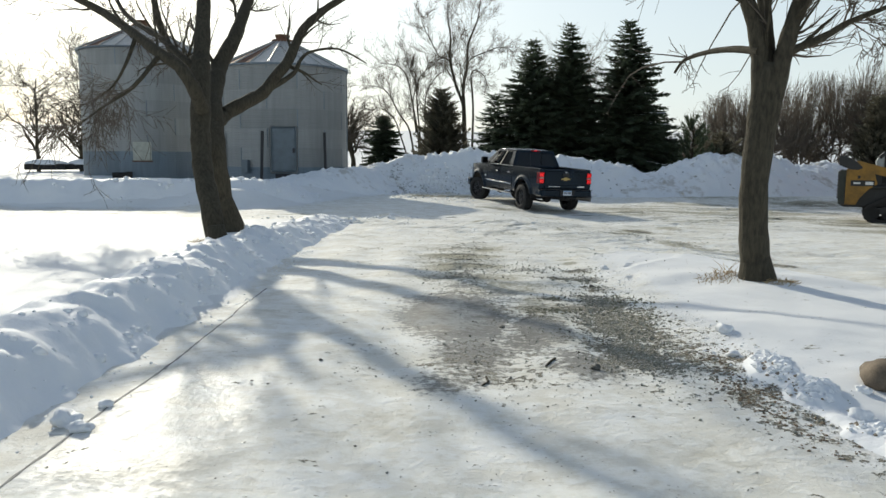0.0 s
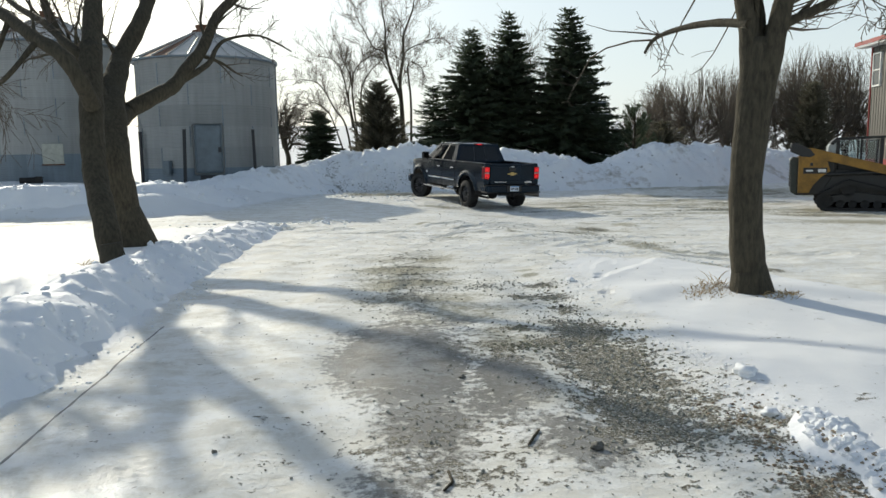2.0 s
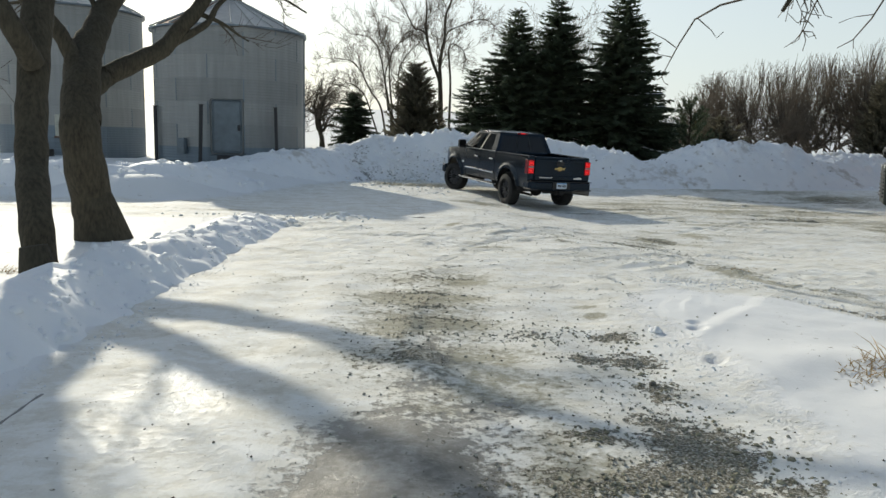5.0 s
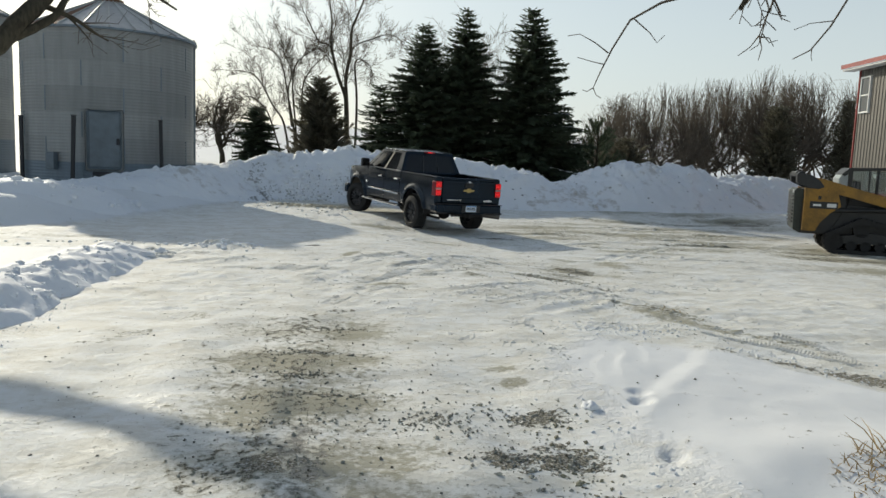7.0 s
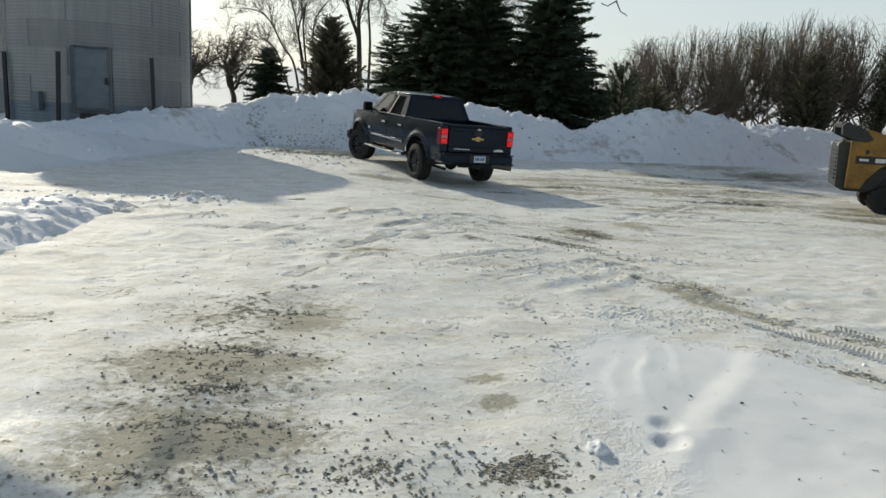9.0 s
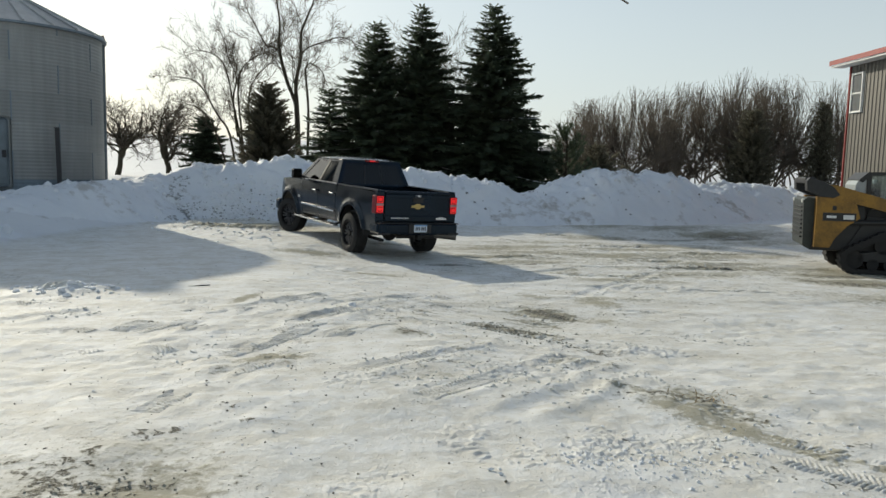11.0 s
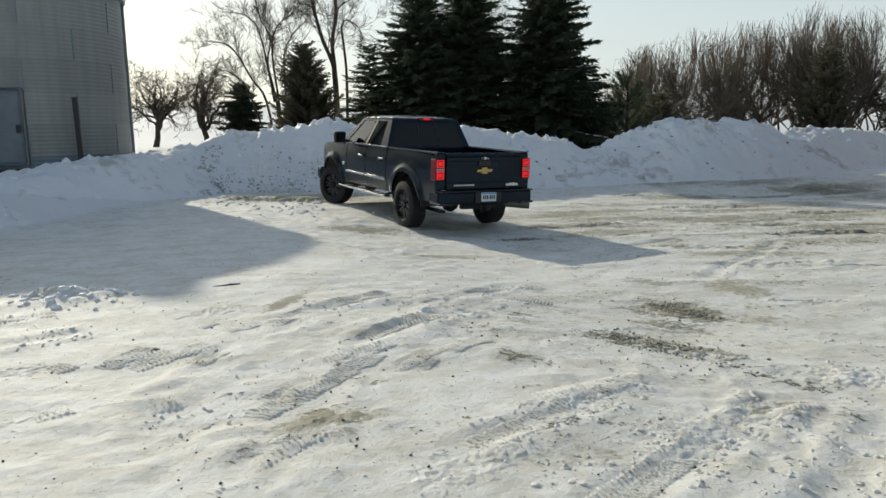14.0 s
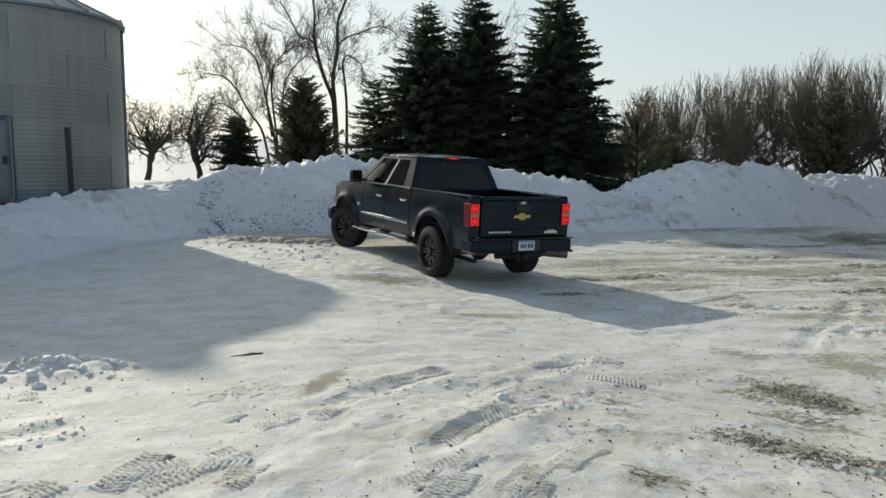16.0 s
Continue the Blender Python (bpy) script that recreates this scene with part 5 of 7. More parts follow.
def thicket():
    """Rounded clumps of vase-shaped shrubs: stems fan out from the foot and fork into fine shoots."""
    rng = random.Random(77)
    t = Tubes()
    clumps = [(19.6, 59.5, 4.6, 2.0), (22.4, 59.0, 6.8, 2.3), (25.0, 58.0, 8.5, 2.6), (27.8, 59.0, 7.8, 2.3), (30.6, 58.5, 9.2, 2.6), (33.6, 57.5, 10.3, 2.9), (36.8, 58.0, 10.0, 2.8), (40.0, 57.0, 9.6, 3.0), (43.8, 56.5, 9.9, 3.1), (47.8, 56.0, 9.7, 3.1), (51.8, 55.5, 9.5, 3.1), (56.0, 55.0, 9.7, 3.3),
              (24.0, 63.0, 8.1, 2.8), (31.0, 63.0, 9.7, 3.0), (37.5, 63.0, 10.3, 3.0)]

    def bent(a, d, b, radius, sides=3):
        """A shoot that leaves a along d and bends to b; returns its points."""
        c = a + d * (b - a).length * 0.5
        pts = [a * (1 - u) ** 2 + c * 2 * u * (1 - u) + b * u * u for u in (0, 0.28, 0.55, 0.8, 1)]
        pts = [q + Vector((rng.gauss(0, 0.05), rng.gauss(0, 0.05), 0)) if 0 < i < 4 else q for i, q in enumerate(pts)]
        t.add(pts, [radius, radius * 0.85, radius * 0.65, radius * 0.45, max(0.008, radius * 0.3)], sides)
        return pts

    for cx, cy, top, wide in clumps:
        foot = Vector((cx, cy, float(ground_height(np.array(cx), np.array(cy))) - 0.2))

        def dome(a, lean, k):
            """A point under the rounded top, by its turn and lean."""
            return foot + Vector((1.75 * wide * math.sin(lean) * math.cos(a), 1.4 * wide * math.sin(lean) * math.sin(a), 0.95 * top * math.cos(lean) ** 0.7)) * k

        for s in range(int(6.5 * wide)):
            a, lean = rng.random() * 6.283, 1.3 * rng.random() ** 0.6
            root = foot + Vector((rng.gauss(0, 0.50 * wide), rng.gauss(0, 0.45 * wide), 0))
            end = dome(a, lean, rng.uniform(0.5, 0.68))
            stem = bent(root, Vector((0.15 * math.sin(lean) * math.cos(a), 0, 1)).normalized(), end, rng.uniform(0.04, 0.08), 4)
            for q in range(9):
                i = rng.randint(2, 4)
                p = stem[i - 1].lerp(stem[i], rng.random())
                a2, lean2 = a + rng.gauss(0, 0.35), min(1.3, abs(lean + rng.gauss(0, 0.22)))
                tip = dome(a2, lean2, rng.uniform(0.84, 1.0) + rng.gauss(0, 0.015))
                if tip.z < p.z + 0.3:
                    continue
                out = (stem[i] - stem[i - 1]).normalized()
                twig = bent(p, out, tip, 0.030)
                for w in range(5):
                    j = rng.randint(1, 4)
                    p2 = twig[j - 1].lerp(twig[j], rng.random())
                    end2 = dome(a2 + rng.gauss(0, 0.22), min(1.35, abs(lean2 + rng.gauss(0, 0.13))), rng.uniform(0.80, 1.01))
                    if end2.z > p2.z + 0.15:
                        bent(p2, (twig[j] - twig[j - 1]).normalized(), end2, 0.018)
    ob = t.make("thicket", FAR_TWIG, None)
    tagged(ob, "dense brown leafless thicket of thin stems", "thicket", kind="stuff")


thicket()


# ---- shop building ----
def shop():
    m = pose(22.6, 34.6, 0, 0, 0, -10)
    top = thing("building", "two-storey grey metal-sided shop with red trim", "building", m)
    grey = plain("grey_siding", (0.135, 0.125, 0.108), 0.55, 0.1, 0.1, 2)
    red = plain("red_steel", (0.24, 0.022, 0.02), 0.5, 0.1, 0.15, 2)
    white = plain("white_frame", (0.75, 0.75, 0.73), 0.5)
    pane = plain("dark_window_pane", (0.05, 0.06, 0.07), 0.08)
    length, depth, high = 16.0, 12.0, 6.1
    # local: wall face at x = 0 looking to -x, running to -y
    bm = bmesh.new()
    box(bm, 0.04, depth, -length, 0, -0.3, high)
    part("wall", bm, grey, top)
    for k in range(int(length / 0.23)):
        y = -0.12 - 0.23 * k
        bm = bmesh.new()
        box(bm, 0.018, 0.045, y - 0.045, y + 0.045, 1.02, high - 0.02, 0.012, None, 1)
        part("siding_rib", bm, grey, top)
    bm = bmesh.new()
    box(bm, -0.012, 0.05, -length, 0.0, -0.2, 1.0, 0.006)
    part("wainscot", bm, red, top, "red lower wall panel")
    bm = bmesh.new()
    box(bm, -0.02, 0.05, -0.04, 0.03, -0.2, high, 0.006)
    part("corner_trim", bm, red, top)
    bm = bmesh.new()
    prism(bm, [(-0.55, high + 0.02), (-0.55, high + 0.20), (depth / 2, high + 2.0), (depth + 0.5, high + 0.2), (depth + 0.5, high + 0.02), (depth / 2, high + 1.8)], "y", -length - 0.5, 0.55)
    part("roof", bm, red, top, "red metal roof with wide eaves")
    bm = bmesh.new()
    box(bm, -0.50, 0.0, -length, 0.5, high - 0.06, high + 0.015, 0.01)
    part("soffit", bm, white, top)
    for y0 in (-0.95, -6.5):
        win = thing("window", "", "", None)
        win.parent = top
        bm = bmesh.new()
        for a, b, c, d in ((0, 0.75, 0, 0.07), (0, 0.75, 1.43, 1.5), (0, 0.07, 0.07, 1.43), (0.68, 0.75, 0.07, 1.43), (0.07, 0.68, 0.70, 0.76)):
            box(bm, -0.05, 0.06, y0 + a, y0 + b, 4.25 + c, 4.25 + d, 0.008, None, 1)
        part("window_frame", bm, white, win)
        for c in (0.07, 0.76):
            bm = bmesh.new()
            box(bm, -0.015, 0.03, y0 + 0.07, y0 + 0.68, 4.25 + c, 4.25 + c + 0.64)
            part("pane", bm, pane, win)
    bm = bmesh.new()
    box(bm, -0.12, 0.02, -2.3, -2.0, 1.6, 1.75, 0.02)
    part("outlet_box", bm, white, top)


shop()


# ---- pickup truck ----
PAINT = plain("dark_blue_paint", (0.0050, 0.0135, 0.0250), 0.24, 0.6, 0.3, 1.2, coat=0.14, shine=0.25)
CHROME = plain("chrome", (0.75, 0.75, 0.76), 0.14, 1.0, 0.08)
SILVER = plain("silver_badge", (0.62, 0.63, 0.64), 0.35, 0.6, 0.08)
GOLD = plain("gold_badge", (0.46, 0.34, 0.13), 0.35, 0.5, 0.1)
BLACK = plain("black_plastic", (0.014, 0.014, 0.015), 0.5, 0.0, 0.25)
RUBBER = plain("tyre_rubber", (0.016, 0.016, 0.016), 0.85, 0.0, 0.35, 8, 0.4)
DARK_METAL = plain("dirty_chassis_steel", (0.03, 0.028, 0.026), 0.7, 0.4, 0.4, 5)
RIM = plain("black_rim", (0.02, 0.02, 0.021), 0.34, 0.8, 0.3, 5)
SPOKE = plain("machined_spoke", (0.10, 0.10, 0.105), 0.3, 0.8, 0.2, 8)
PIPE = plain("exhaust_steel", (0.16, 0.145, 0.125), 0.3, 0.9, 0.25)
SEAT = plain("dark_seat_cloth", (0.025, 0.025, 0.027), 0.9)
TINT = glass_material("tinted_window", (0.022, 0.025, 0.027))
RED_LENS = lamp_material("red_lens", (0.16, 0.003, 0.006), 0.03)
RED_LIT = lamp_material("lit_brake_lamp", (0.9, 0.012, 0.018), 0.5)
PALE_LENS = plain("pale_reverse_lens", (0.42, 0.20, 0.20), 0.15)
PLATE = plain("number_plate", (0.62, 0.68, 0.74), 0.45, 0, 0.06)
PLATE_BLUE = plain("plate_blue_band", (0.16, 0.34, 0.60), 0.45)
INK = plain("dark_plate_bars", (0.03, 0.03, 0.05), 0.6)

HUBS = (0.0, 3.9)


def truck_width(z):
    return float(np.interp(z, [0.55, 0.80, 1.0, 1.2, 1.34, 1.48], [0.935, 0.97, 0.985, 0.98, 0.962, 0.925]))


def truck_side(name, parent, sgn, y0, y1, top, sill=0.60, label=""):
    """A body side panel between y0 and y1, its wheel arch cut out and flared; 3 cm thick."""
    ys = np.linspace(y0, y1, max(4, int((y1 - y0) / 0.045)))
    rows = 12
    outer, inner = [], []
    for y in ys:
        zb = sill
        for h in HUBS:
            if abs(y - h) < 0.60:
                zb = max(zb, 0.47 + math.sqrt(0.60**2 - (y - h) ** 2))
        zt = top(y)
        for r in range(rows):
            z = zb + (zt - zb) * r / (rows - 1)
            x = truck_width(z)
            for h in HUBS:
                d = math.hypot(y - h, z - 0.47)
                x += 0.05 * math.exp(-(((d - 0.63) / 0.08) ** 2))
            if y > 4.2:
                x -= 0.16 * ((y - 4.2) / 0.7) ** 2
            outer.append((sgn * x, y, z))
            inner.append((sgn * (x - 0.03), y, z))
    n, f = len(ys), []
    off = n * rows
    for i in range(n - 1):
        for r in range(rows - 1):
            a = i * rows + r
            q = (a, a + rows, a + rows + 1, a + 1)
            w = tuple(off + v for v in (a, a + 1, a + rows + 1, a + rows))
            f += [q if sgn > 0 else q[::-1], w if sgn > 0 else w[::-1]]
    rim = [i * rows for i in range(n)] + [(n - 1) * rows + r for r in range(1, rows)] + [i * rows + rows - 1 for i in range(n - 2, -1, -1)] + [r for r in range(rows - 2, 0, -1)]
    for k, a in enumerate(rim):
        b = rim[(k + 1) % len(rim)]
        q = (a, a + off, b + off, b)
        f.append(q if sgn > 0 else q[::-1])
    ob = mesh_from(name, outer + inner, f, PAINT, parent, label)
    return smooth(ob, 50)


def patch(bm, quad, u0, u1, v0, v1, out, inn):
    """A thick patch of the sloping face quad (corners lower left, lower right, upper right, upper left)."""
    a, b, c, d = (Vector(p) for p in quad)
    nrm = (b - a).cross(d - a).normalized()
    def at(u, v):
        return (a * (1 - u) + b * u) * (1 - v) + (d * (1 - u) + c * u) * v
    lo = [bm.verts.new(at(u, v) + nrm * inn) for u, v in ((u0, v0), (u1, v0), (u1, v1), (u0, v1))]
    hi = [bm.verts.new(at(u, v) + nrm * out) for u, v in ((u0, v0), (u1, v0), (u1, v1), (u0, v1))]
    bm.faces.new(hi), bm.faces.new(lo[::-1])
    for i in range(4):
        bm.faces.new((lo[i], lo[(i + 1) % 4], hi[(i + 1) % 4], hi[i]))


def truck_wheel(parent, x, y, sgn, steer=0.0):
    w = new("wheel")
    w.parent = parent
    w.matrix_local = Matrix.Translation((x, y, 0.44)) @ Matrix.Rotation(radians(steer), 4, "Z")
    R, W = 0.44, 0.155
    spin = Matrix.Rotation(math.pi / 2, 4, "Y")
    bm = bmesh.new()
    lathe(bm, [(0.27, -W * 0.8), (0.30, -W), (0.38, -W * 1.02), (0.425, -W * 0.85), (R - 0.012, -W * 0.6), (R - 0.008, 0), (R - 0.012, W * 0.6), (0.425, W * 0.85), (0.38, W * 1.02), (0.30, W), (0.27, W * 0.8), (0.26, 0)], 48, True)
    bmesh.ops.transform(bm, matrix=spin, verts=bm.verts)
    bmesh.ops.recalc_face_normals(bm, faces=bm.faces)
    tyre = smooth(part("tyre", bm, RUBBER, w), 35)
    bm = bmesh.new()
    for k in range(40):
        a = 2 * math.pi * k / 40
        for j, xx in enumerate((-0.105, -0.035, 0.035, 0.105)):
            m = Matrix.Rotation(a + (0.08 if j % 2 else 0), 4, "X") @ Matrix.Translation((xx, 0, R - 0.010))
            box(bm, -0.03, 0.03, -0.022, 0.022, -0.012, 0.012, 0, m)
    part("tread", bm, RUBBER, tyre, "chunky off-road tread blocks")
    bm = bmesh.new()
    s = sgn
    lathe(bm, [(0.275, s * 0.125), (0.285, s * 0.14), (0.265, s * 0.145), (0.25, s * 0.10), (0.235, s * 0.03), (0.235, -s * 0.12), (0.275, -s * 0.12)], 40)
    bmesh.ops.transform(bm, matrix=spin, verts=bm.verts)
    bmesh.ops.recalc_face_normals(bm, faces=bm.faces)
    rim = smooth(part("rim", bm, RIM, w, "black off-road rim"), 35)
    for k in range(8):
        bm = bmesh.new()
        for da in (-0.16, 0.16):
            m = Matrix.Rotation(2 * math.pi * k / 8 + da, 4, "X")
            prism(bm, [(0.010, 0.09), (-0.010, 0.09), (-0.017, 0.25), (0.017, 0.25)], "x", s * 0.075, s * 0.115)
            bmesh.ops.transform(bm, matrix=m, verts=bm.verts[-8:])
        part("spoke", bm, SPOKE, rim, "bright machined split spoke")
    bm = bmesh.new()
    rod(bm, (s * 0.02, 0, 0), (s * 0.13, 0, 0), 0.085, 0.07, 20)
    rod(bm, (s * 0.0, 0, 0), (s * 0.06, 0, 0), 0.19, 0.17, 24)
    part("hub_cap", bm, RIM, rim)
    return w


def pickup(m):
    top = thing("pickup_truck", "dark blue crew-cab pickup truck with lit brake lights on packed snow", "pickup truck", m)
    for s, _ in ((-1, "left"), (1, "right")):
        truck_side("bedside", top, s, -1.20, 0.86, lambda y: 1.465 - 0.012 * (0.86 - y) ** 2)
        for nm, ya, yb in (("rear_door", 0.885, 1.915), ("front_door", 1.94, 2.99)):
            d = truck_side(nm, top, s, ya, yb, lambda y: 1.46)
            bm = bmesh.new()
            box(bm, -0.025, 0.025, -0.11, 0.11, -0.018, 0.018, 0.012, Matrix.Translation((s * 1.015, ya + 0.16, 1.24)))
            part("door_handle", bm, CHROME, d, "chrome door handle")
            bm = bmesh.new()
            box(bm, -0.012, 0.012, (ya - yb) / 2 + 0.02, (yb - ya) / 2 - 0.02, -0.022, 0.022, 0.008, Matrix.Translation((s * 1.0, (ya + yb) / 2, 0.84)))
            part("side_moulding", bm, CHROME, d, "bright chrome lower door strip")
            bm = bmesh.new()
            box(bm, -0.012, 0.012, (ya - yb) / 2 + 0.01, (yb - ya) / 2 - 0.01, -0.014, 0.014, 0.005, Matrix.Translation((s * 0.955, (ya + yb) / 2, 1.468)))
            part("belt_strip", bm, CHROME, d)
        f = truck_side("front_fender", top, s, 3.015, 4.88, lambda y: 1.45 - 0.04 * (y - 3.0) - 0.05 * max(0, y - 4.2) ** 2, 0.55)
        bm = bmesh.new()
        box(bm, -0.006, 0.008, -0.05, 0.05, -0.03, 0.03, 0.004, Matrix.Translation((s * 1.0, 3.15, 1.0)))
        part("fender_badge", bm, SILVER, f)
        bm = bmesh.new()
        box(bm, s * 0.79 - 0.015, s * 0.79 + 0.015, -1.17, 0.83, 0.92, 1.43)
        part("bed_inner_wall", bm, PAINT, top)
        bm = bmesh.new()
        box(bm, min(s * 0.775, s * 0.945), max(s * 0.775, s * 0.945), -1.20, 0.86, 1.45, 1.482, 0.012)
        part("bed_rail", bm, PAINT, top)
        # corner and tail lamp
        bm = bmesh.new()
        box(bm, min(s * 0.775, s * 0.955), max(s * 0.775, s * 0.955), -1.205, -1.10, 0.82, 1.455, 0.015)
        part("corner_post", bm, PAINT, top)
        lamp = new("tail_light")
        lamp.parent = top
        bm = bmesh.new()
        box(bm, min(s * 0.815, s * 0.992), max(s * 0.815, s * 0.992), -1.235, -1.04, 0.99, 1.37, 0.02)
        part("lens", bm, RED_LENS, lamp, "red tail light lens")
        for z in (1.285, 1.085):
            bm = bmesh.new()
            for a, b, c, d in ((-0.07, 0.07, 0.05, 0.065), (-0.07, 0.07, -0.065, -0.05), (-0.07, -0.052, -0.05, 0.05), (0.052, 0.07, -0.05, 0.05)):
                box(bm, s * 0.895 + a, s * 0.895 + b, -1.246, -1.232, z + c, z + d)
            box(bm, s * 0.895 - 0.035, s * 0.895 + 0.035, -1.242, -1.232, z - 0.03, z + 0.03)
            part("brake_lamp", bm, RED_LIT, lamp, "glowing red brake lamp")
        bm = bmesh.new()
        box(bm, s * 0.895 - 0.08, s * 0.895 + 0.08, -1.243, -1.232, 1.155, 1.205, 0.004)
        part("reverse_lamp", bm, PALE_LENS, lamp)
        # running board
        bm = bmesh.new()
        box(bm, -0.075, 0.075, 0.72, 3.22, -0.025, 0.025, 0.022, Matrix.Translation((s * 1.02, 0, 0.52)))
        board = part("running_board", bm, CHROME, top, "polished running board")
        for y in (1.15, 1.95, 2.75):
            bm = bmesh.new()
            box(bm, -0.06, 0.06, y - 0.16, y + 0.16, 0.024, 0.034, 0.004, Matrix.Translation((s * 1.02, 0, 0.52)))
            part("step_pad", bm, BLACK, board)
        for y in (0.95, 2.0, 3.0):
            bm = bmesh.new()
            rod(bm, (s * 0.6, y, 0.62), (s * 1.0, y, 0.51), 0.025, 0.025, 8)
            part("bracket", bm, DARK_METAL, board)
        # mirror
        mirror = new("side_mirror")
        mirror.parent = top
        bm = bmesh.new()
        box(bm, -0.13, 0.13, -0.06, 0.07, -0.12, 0.12, 0.04, Matrix.Translation((s * 1.16, 2.93, 1.58)))
        part("housing", bm, BLACK, mirror)
        bm = bmesh.new()
        box(bm, -0.11, 0.11, -0.066, -0.058, -0.10, 0.10, 0.01, Matrix.Translation((s * 1.16, 2.93, 1.58)))
        part("mirror_glass", bm, TINT, mirror)
        bm = bmesh.new()
        rod(bm, (s * 0.92, 2.95, 1.48), (s * 1.08, 2.94, 1.52), 0.035, 0.03, 8)
        part("arm", bm, BLACK, mirror)
        # inner wheel housings
        for h in HUBS:
            bm = bmesh.new()
            pts = [(h + 0.63 * math.cos(a), 0.47 + 0.63 * math.sin(a)) for a in np.linspace(0, math.pi, 16)]
            back = [(h + 0.605 * math.cos(a), 0.47 + 0.605 * math.sin(a)) for a in np.linspace(math.pi, 0, 16)]
            prism(bm, pts + back, "x", min(s * 0.55, s * 0.95), max(s * 0.55, s * 0.95))
            part("wheel_liner", bm, BLACK, top)
    # bed
    bm = bmesh.new()
    box(bm, -0.79, 0.79, -1.18, 0.85, 0.88, 0.92)
    for k in range(9):
        box(bm, -0.68 + 0.17 * k - 0.04, -0.68 + 0.17 * k + 0.04, -1.15, 0.82, 0.92, 0.935)
    part("bed_floor", bm, BLACK, top)
    bm = bmesh.new()
    box(bm, -0.93, 0.93, 0.83, 0.865, 0.70, 1.455, 0.01)
    part("bed_bulkhead", bm, PAINT, top)
    # tailgate
    gate = new("tailgate")
    gate.parent = top
    bm = bmesh.new()
    box(bm, -0.772, 0.772, -1.225, -1.175, 0.83, 1.44, 0.015)
    box(bm, -0.772, 0.772, -1.25, -1.16, 1.405, 1.47, 0.02)
    box(bm, -0.772, 0.772, -1.245, -1.22, 1.32, 1.40, 0.012)
    box(bm, -0.772, 0.772, -1.240, -1.22, 0.83, 0.955, 0.012)
    part("panel", bm, PAINT, gate)
    bm = bmesh.new()
    box(bm, -0.125, 0.125, -1.256, -1.21, 1.235, 1.345, 0.012)
    h = part("handle_recess", bm, BLACK, gate, "black tailgate handle")
    bm = bmesh.new()
    box(bm, -0.09, 0.09, -1.268, -1.25, 1.30, 1.33, 0.006)
    part("latch", bm, BLACK, h)
    bm = bmesh.new()
    for a in (-0.075, 0.02):
        box(bm, a, a + 0.055, -1.262, -1.248, 1.362, 1.366)
        box(bm, a, a + 0.055, -1.262, -1.248, 1.384, 1.388)
    box(bm, -0.025, 0.025, -1.262, -1.248, 1.355, 1.395, 0.004)
    part("top_emblem", bm, SILVER, gate)
    bm = bmesh.new()
    prism(bm, [(-0.05, -0.055), (0.05, -0.055), (0.06, -0.024), (0.145, -0.024), (0.165, 0.024), (0.06, 0.024), (0.05, 0.055), (-0.05, 0.055), (-0.06, 0.024), (-0.145, 0.024), (-0.165, -0.024), (-0.06, -0.024)], "y", -0.012, 0.012)
    bmesh.ops.translate(bm, vec=(0, -1.238, 1.155), verts=bm.verts)
    part("emblem", bm, GOLD, gate, "gold emblem plate")
    for k in range(9):
        bm = bmesh.new()
        box(bm, -0.625 + 0.047 * k, -0.590 + 0.047 * k, -1.25, -1.238, 0.888, 0.918, 0.003)
        part("name_bar", bm, SILVER, gate)
    bm = bmesh.new()
    prism(bm, [(0.46, 0.875), (0.72, 0.875), (0.72, 0.905), (0.69, 0.925), (0.665, 0.91), (0.63, 0.94), (0.59, 0.915), (0.56, 0.938), (0.52, 0.91), (0.49, 0.922), (0.46, 0.90)], "y", -1.250, -1.238)
    part("trim_badge", bm, SILVER, gate, "silver mountain-shaped badge")
    # rear bumper
    bumper = new("rear_bumper")
    bumper.parent = top
    bm = bmesh.new()
    box(bm, -0.94, 0.94, -1.38, -1.16, 0.58, 0.79, 0.03)
    box(bm, -0.45, 0.45, -1.37, -1.14, 0.56, 0.66, 0.02)
    for s in (-1, 1):
        box(bm, min(s * 0.80, s * 0.97), max(s * 0.80, s * 0.97), -1.30, -0.95, 0.60, 0.78, 0.03)
    part("bar", bm, PAINT, bumper)
    bm = bmesh.new()
    box(bm, -0.96, 0.96, -1.40, -1.18, 0.795, 0.815, 0.008)
    for s in (-1, 1):
        box(bm, min(s * 0.70, s * 0.975), max(s * 0.70, s * 0.975), -1.39, -1.0, 0.565, 0.605, 0.012)
    part("step_pad", bm, BLACK, bumper)
    bm = bmesh.new()
    box(bm, -0.27, 0.27, -1.408, -1.38, 0.60, 0.79, 0.01)
    part("plate_recess", bm, BLACK, bumper)
    bm = bmesh.new()
    box(bm, -0.155, 0.155, -1.420, -1.406, 0.625, 0.785, 0.004)
    plate = part("number_plate", bm, PLATE, bumper, "white and blue number plate")
    bm = bmesh.new()
    box(bm, -0.15, 0.15, -1.423, -1.419, 0.755, 0.782)
    part("band", bm, PLATE_BLUE, plate)
    for k in range(6):
        bm = bmesh.new()
        a = -0.125 + 0.040 * k + (0.02 if k > 2 else 0)
        box(bm, a, a + 0.026, -1.424, -1.419, 0.665, 0.735)
        part("bar", bm, INK, plate)
    bm = bmesh.new()
    box(bm, -0.05, 0.05, -1.42, -1.0, 0.46, 0.56, 0.01)
    rod(bm, (-0.13, -1.38, 0.44), (-0.13, -1.38, 0.56), 0.02, 0.02, 8)
    rod(bm, (-0.45, -1.2, 0.52), (0.45, -1.2, 0.52), 0.05, 0.05, 10)
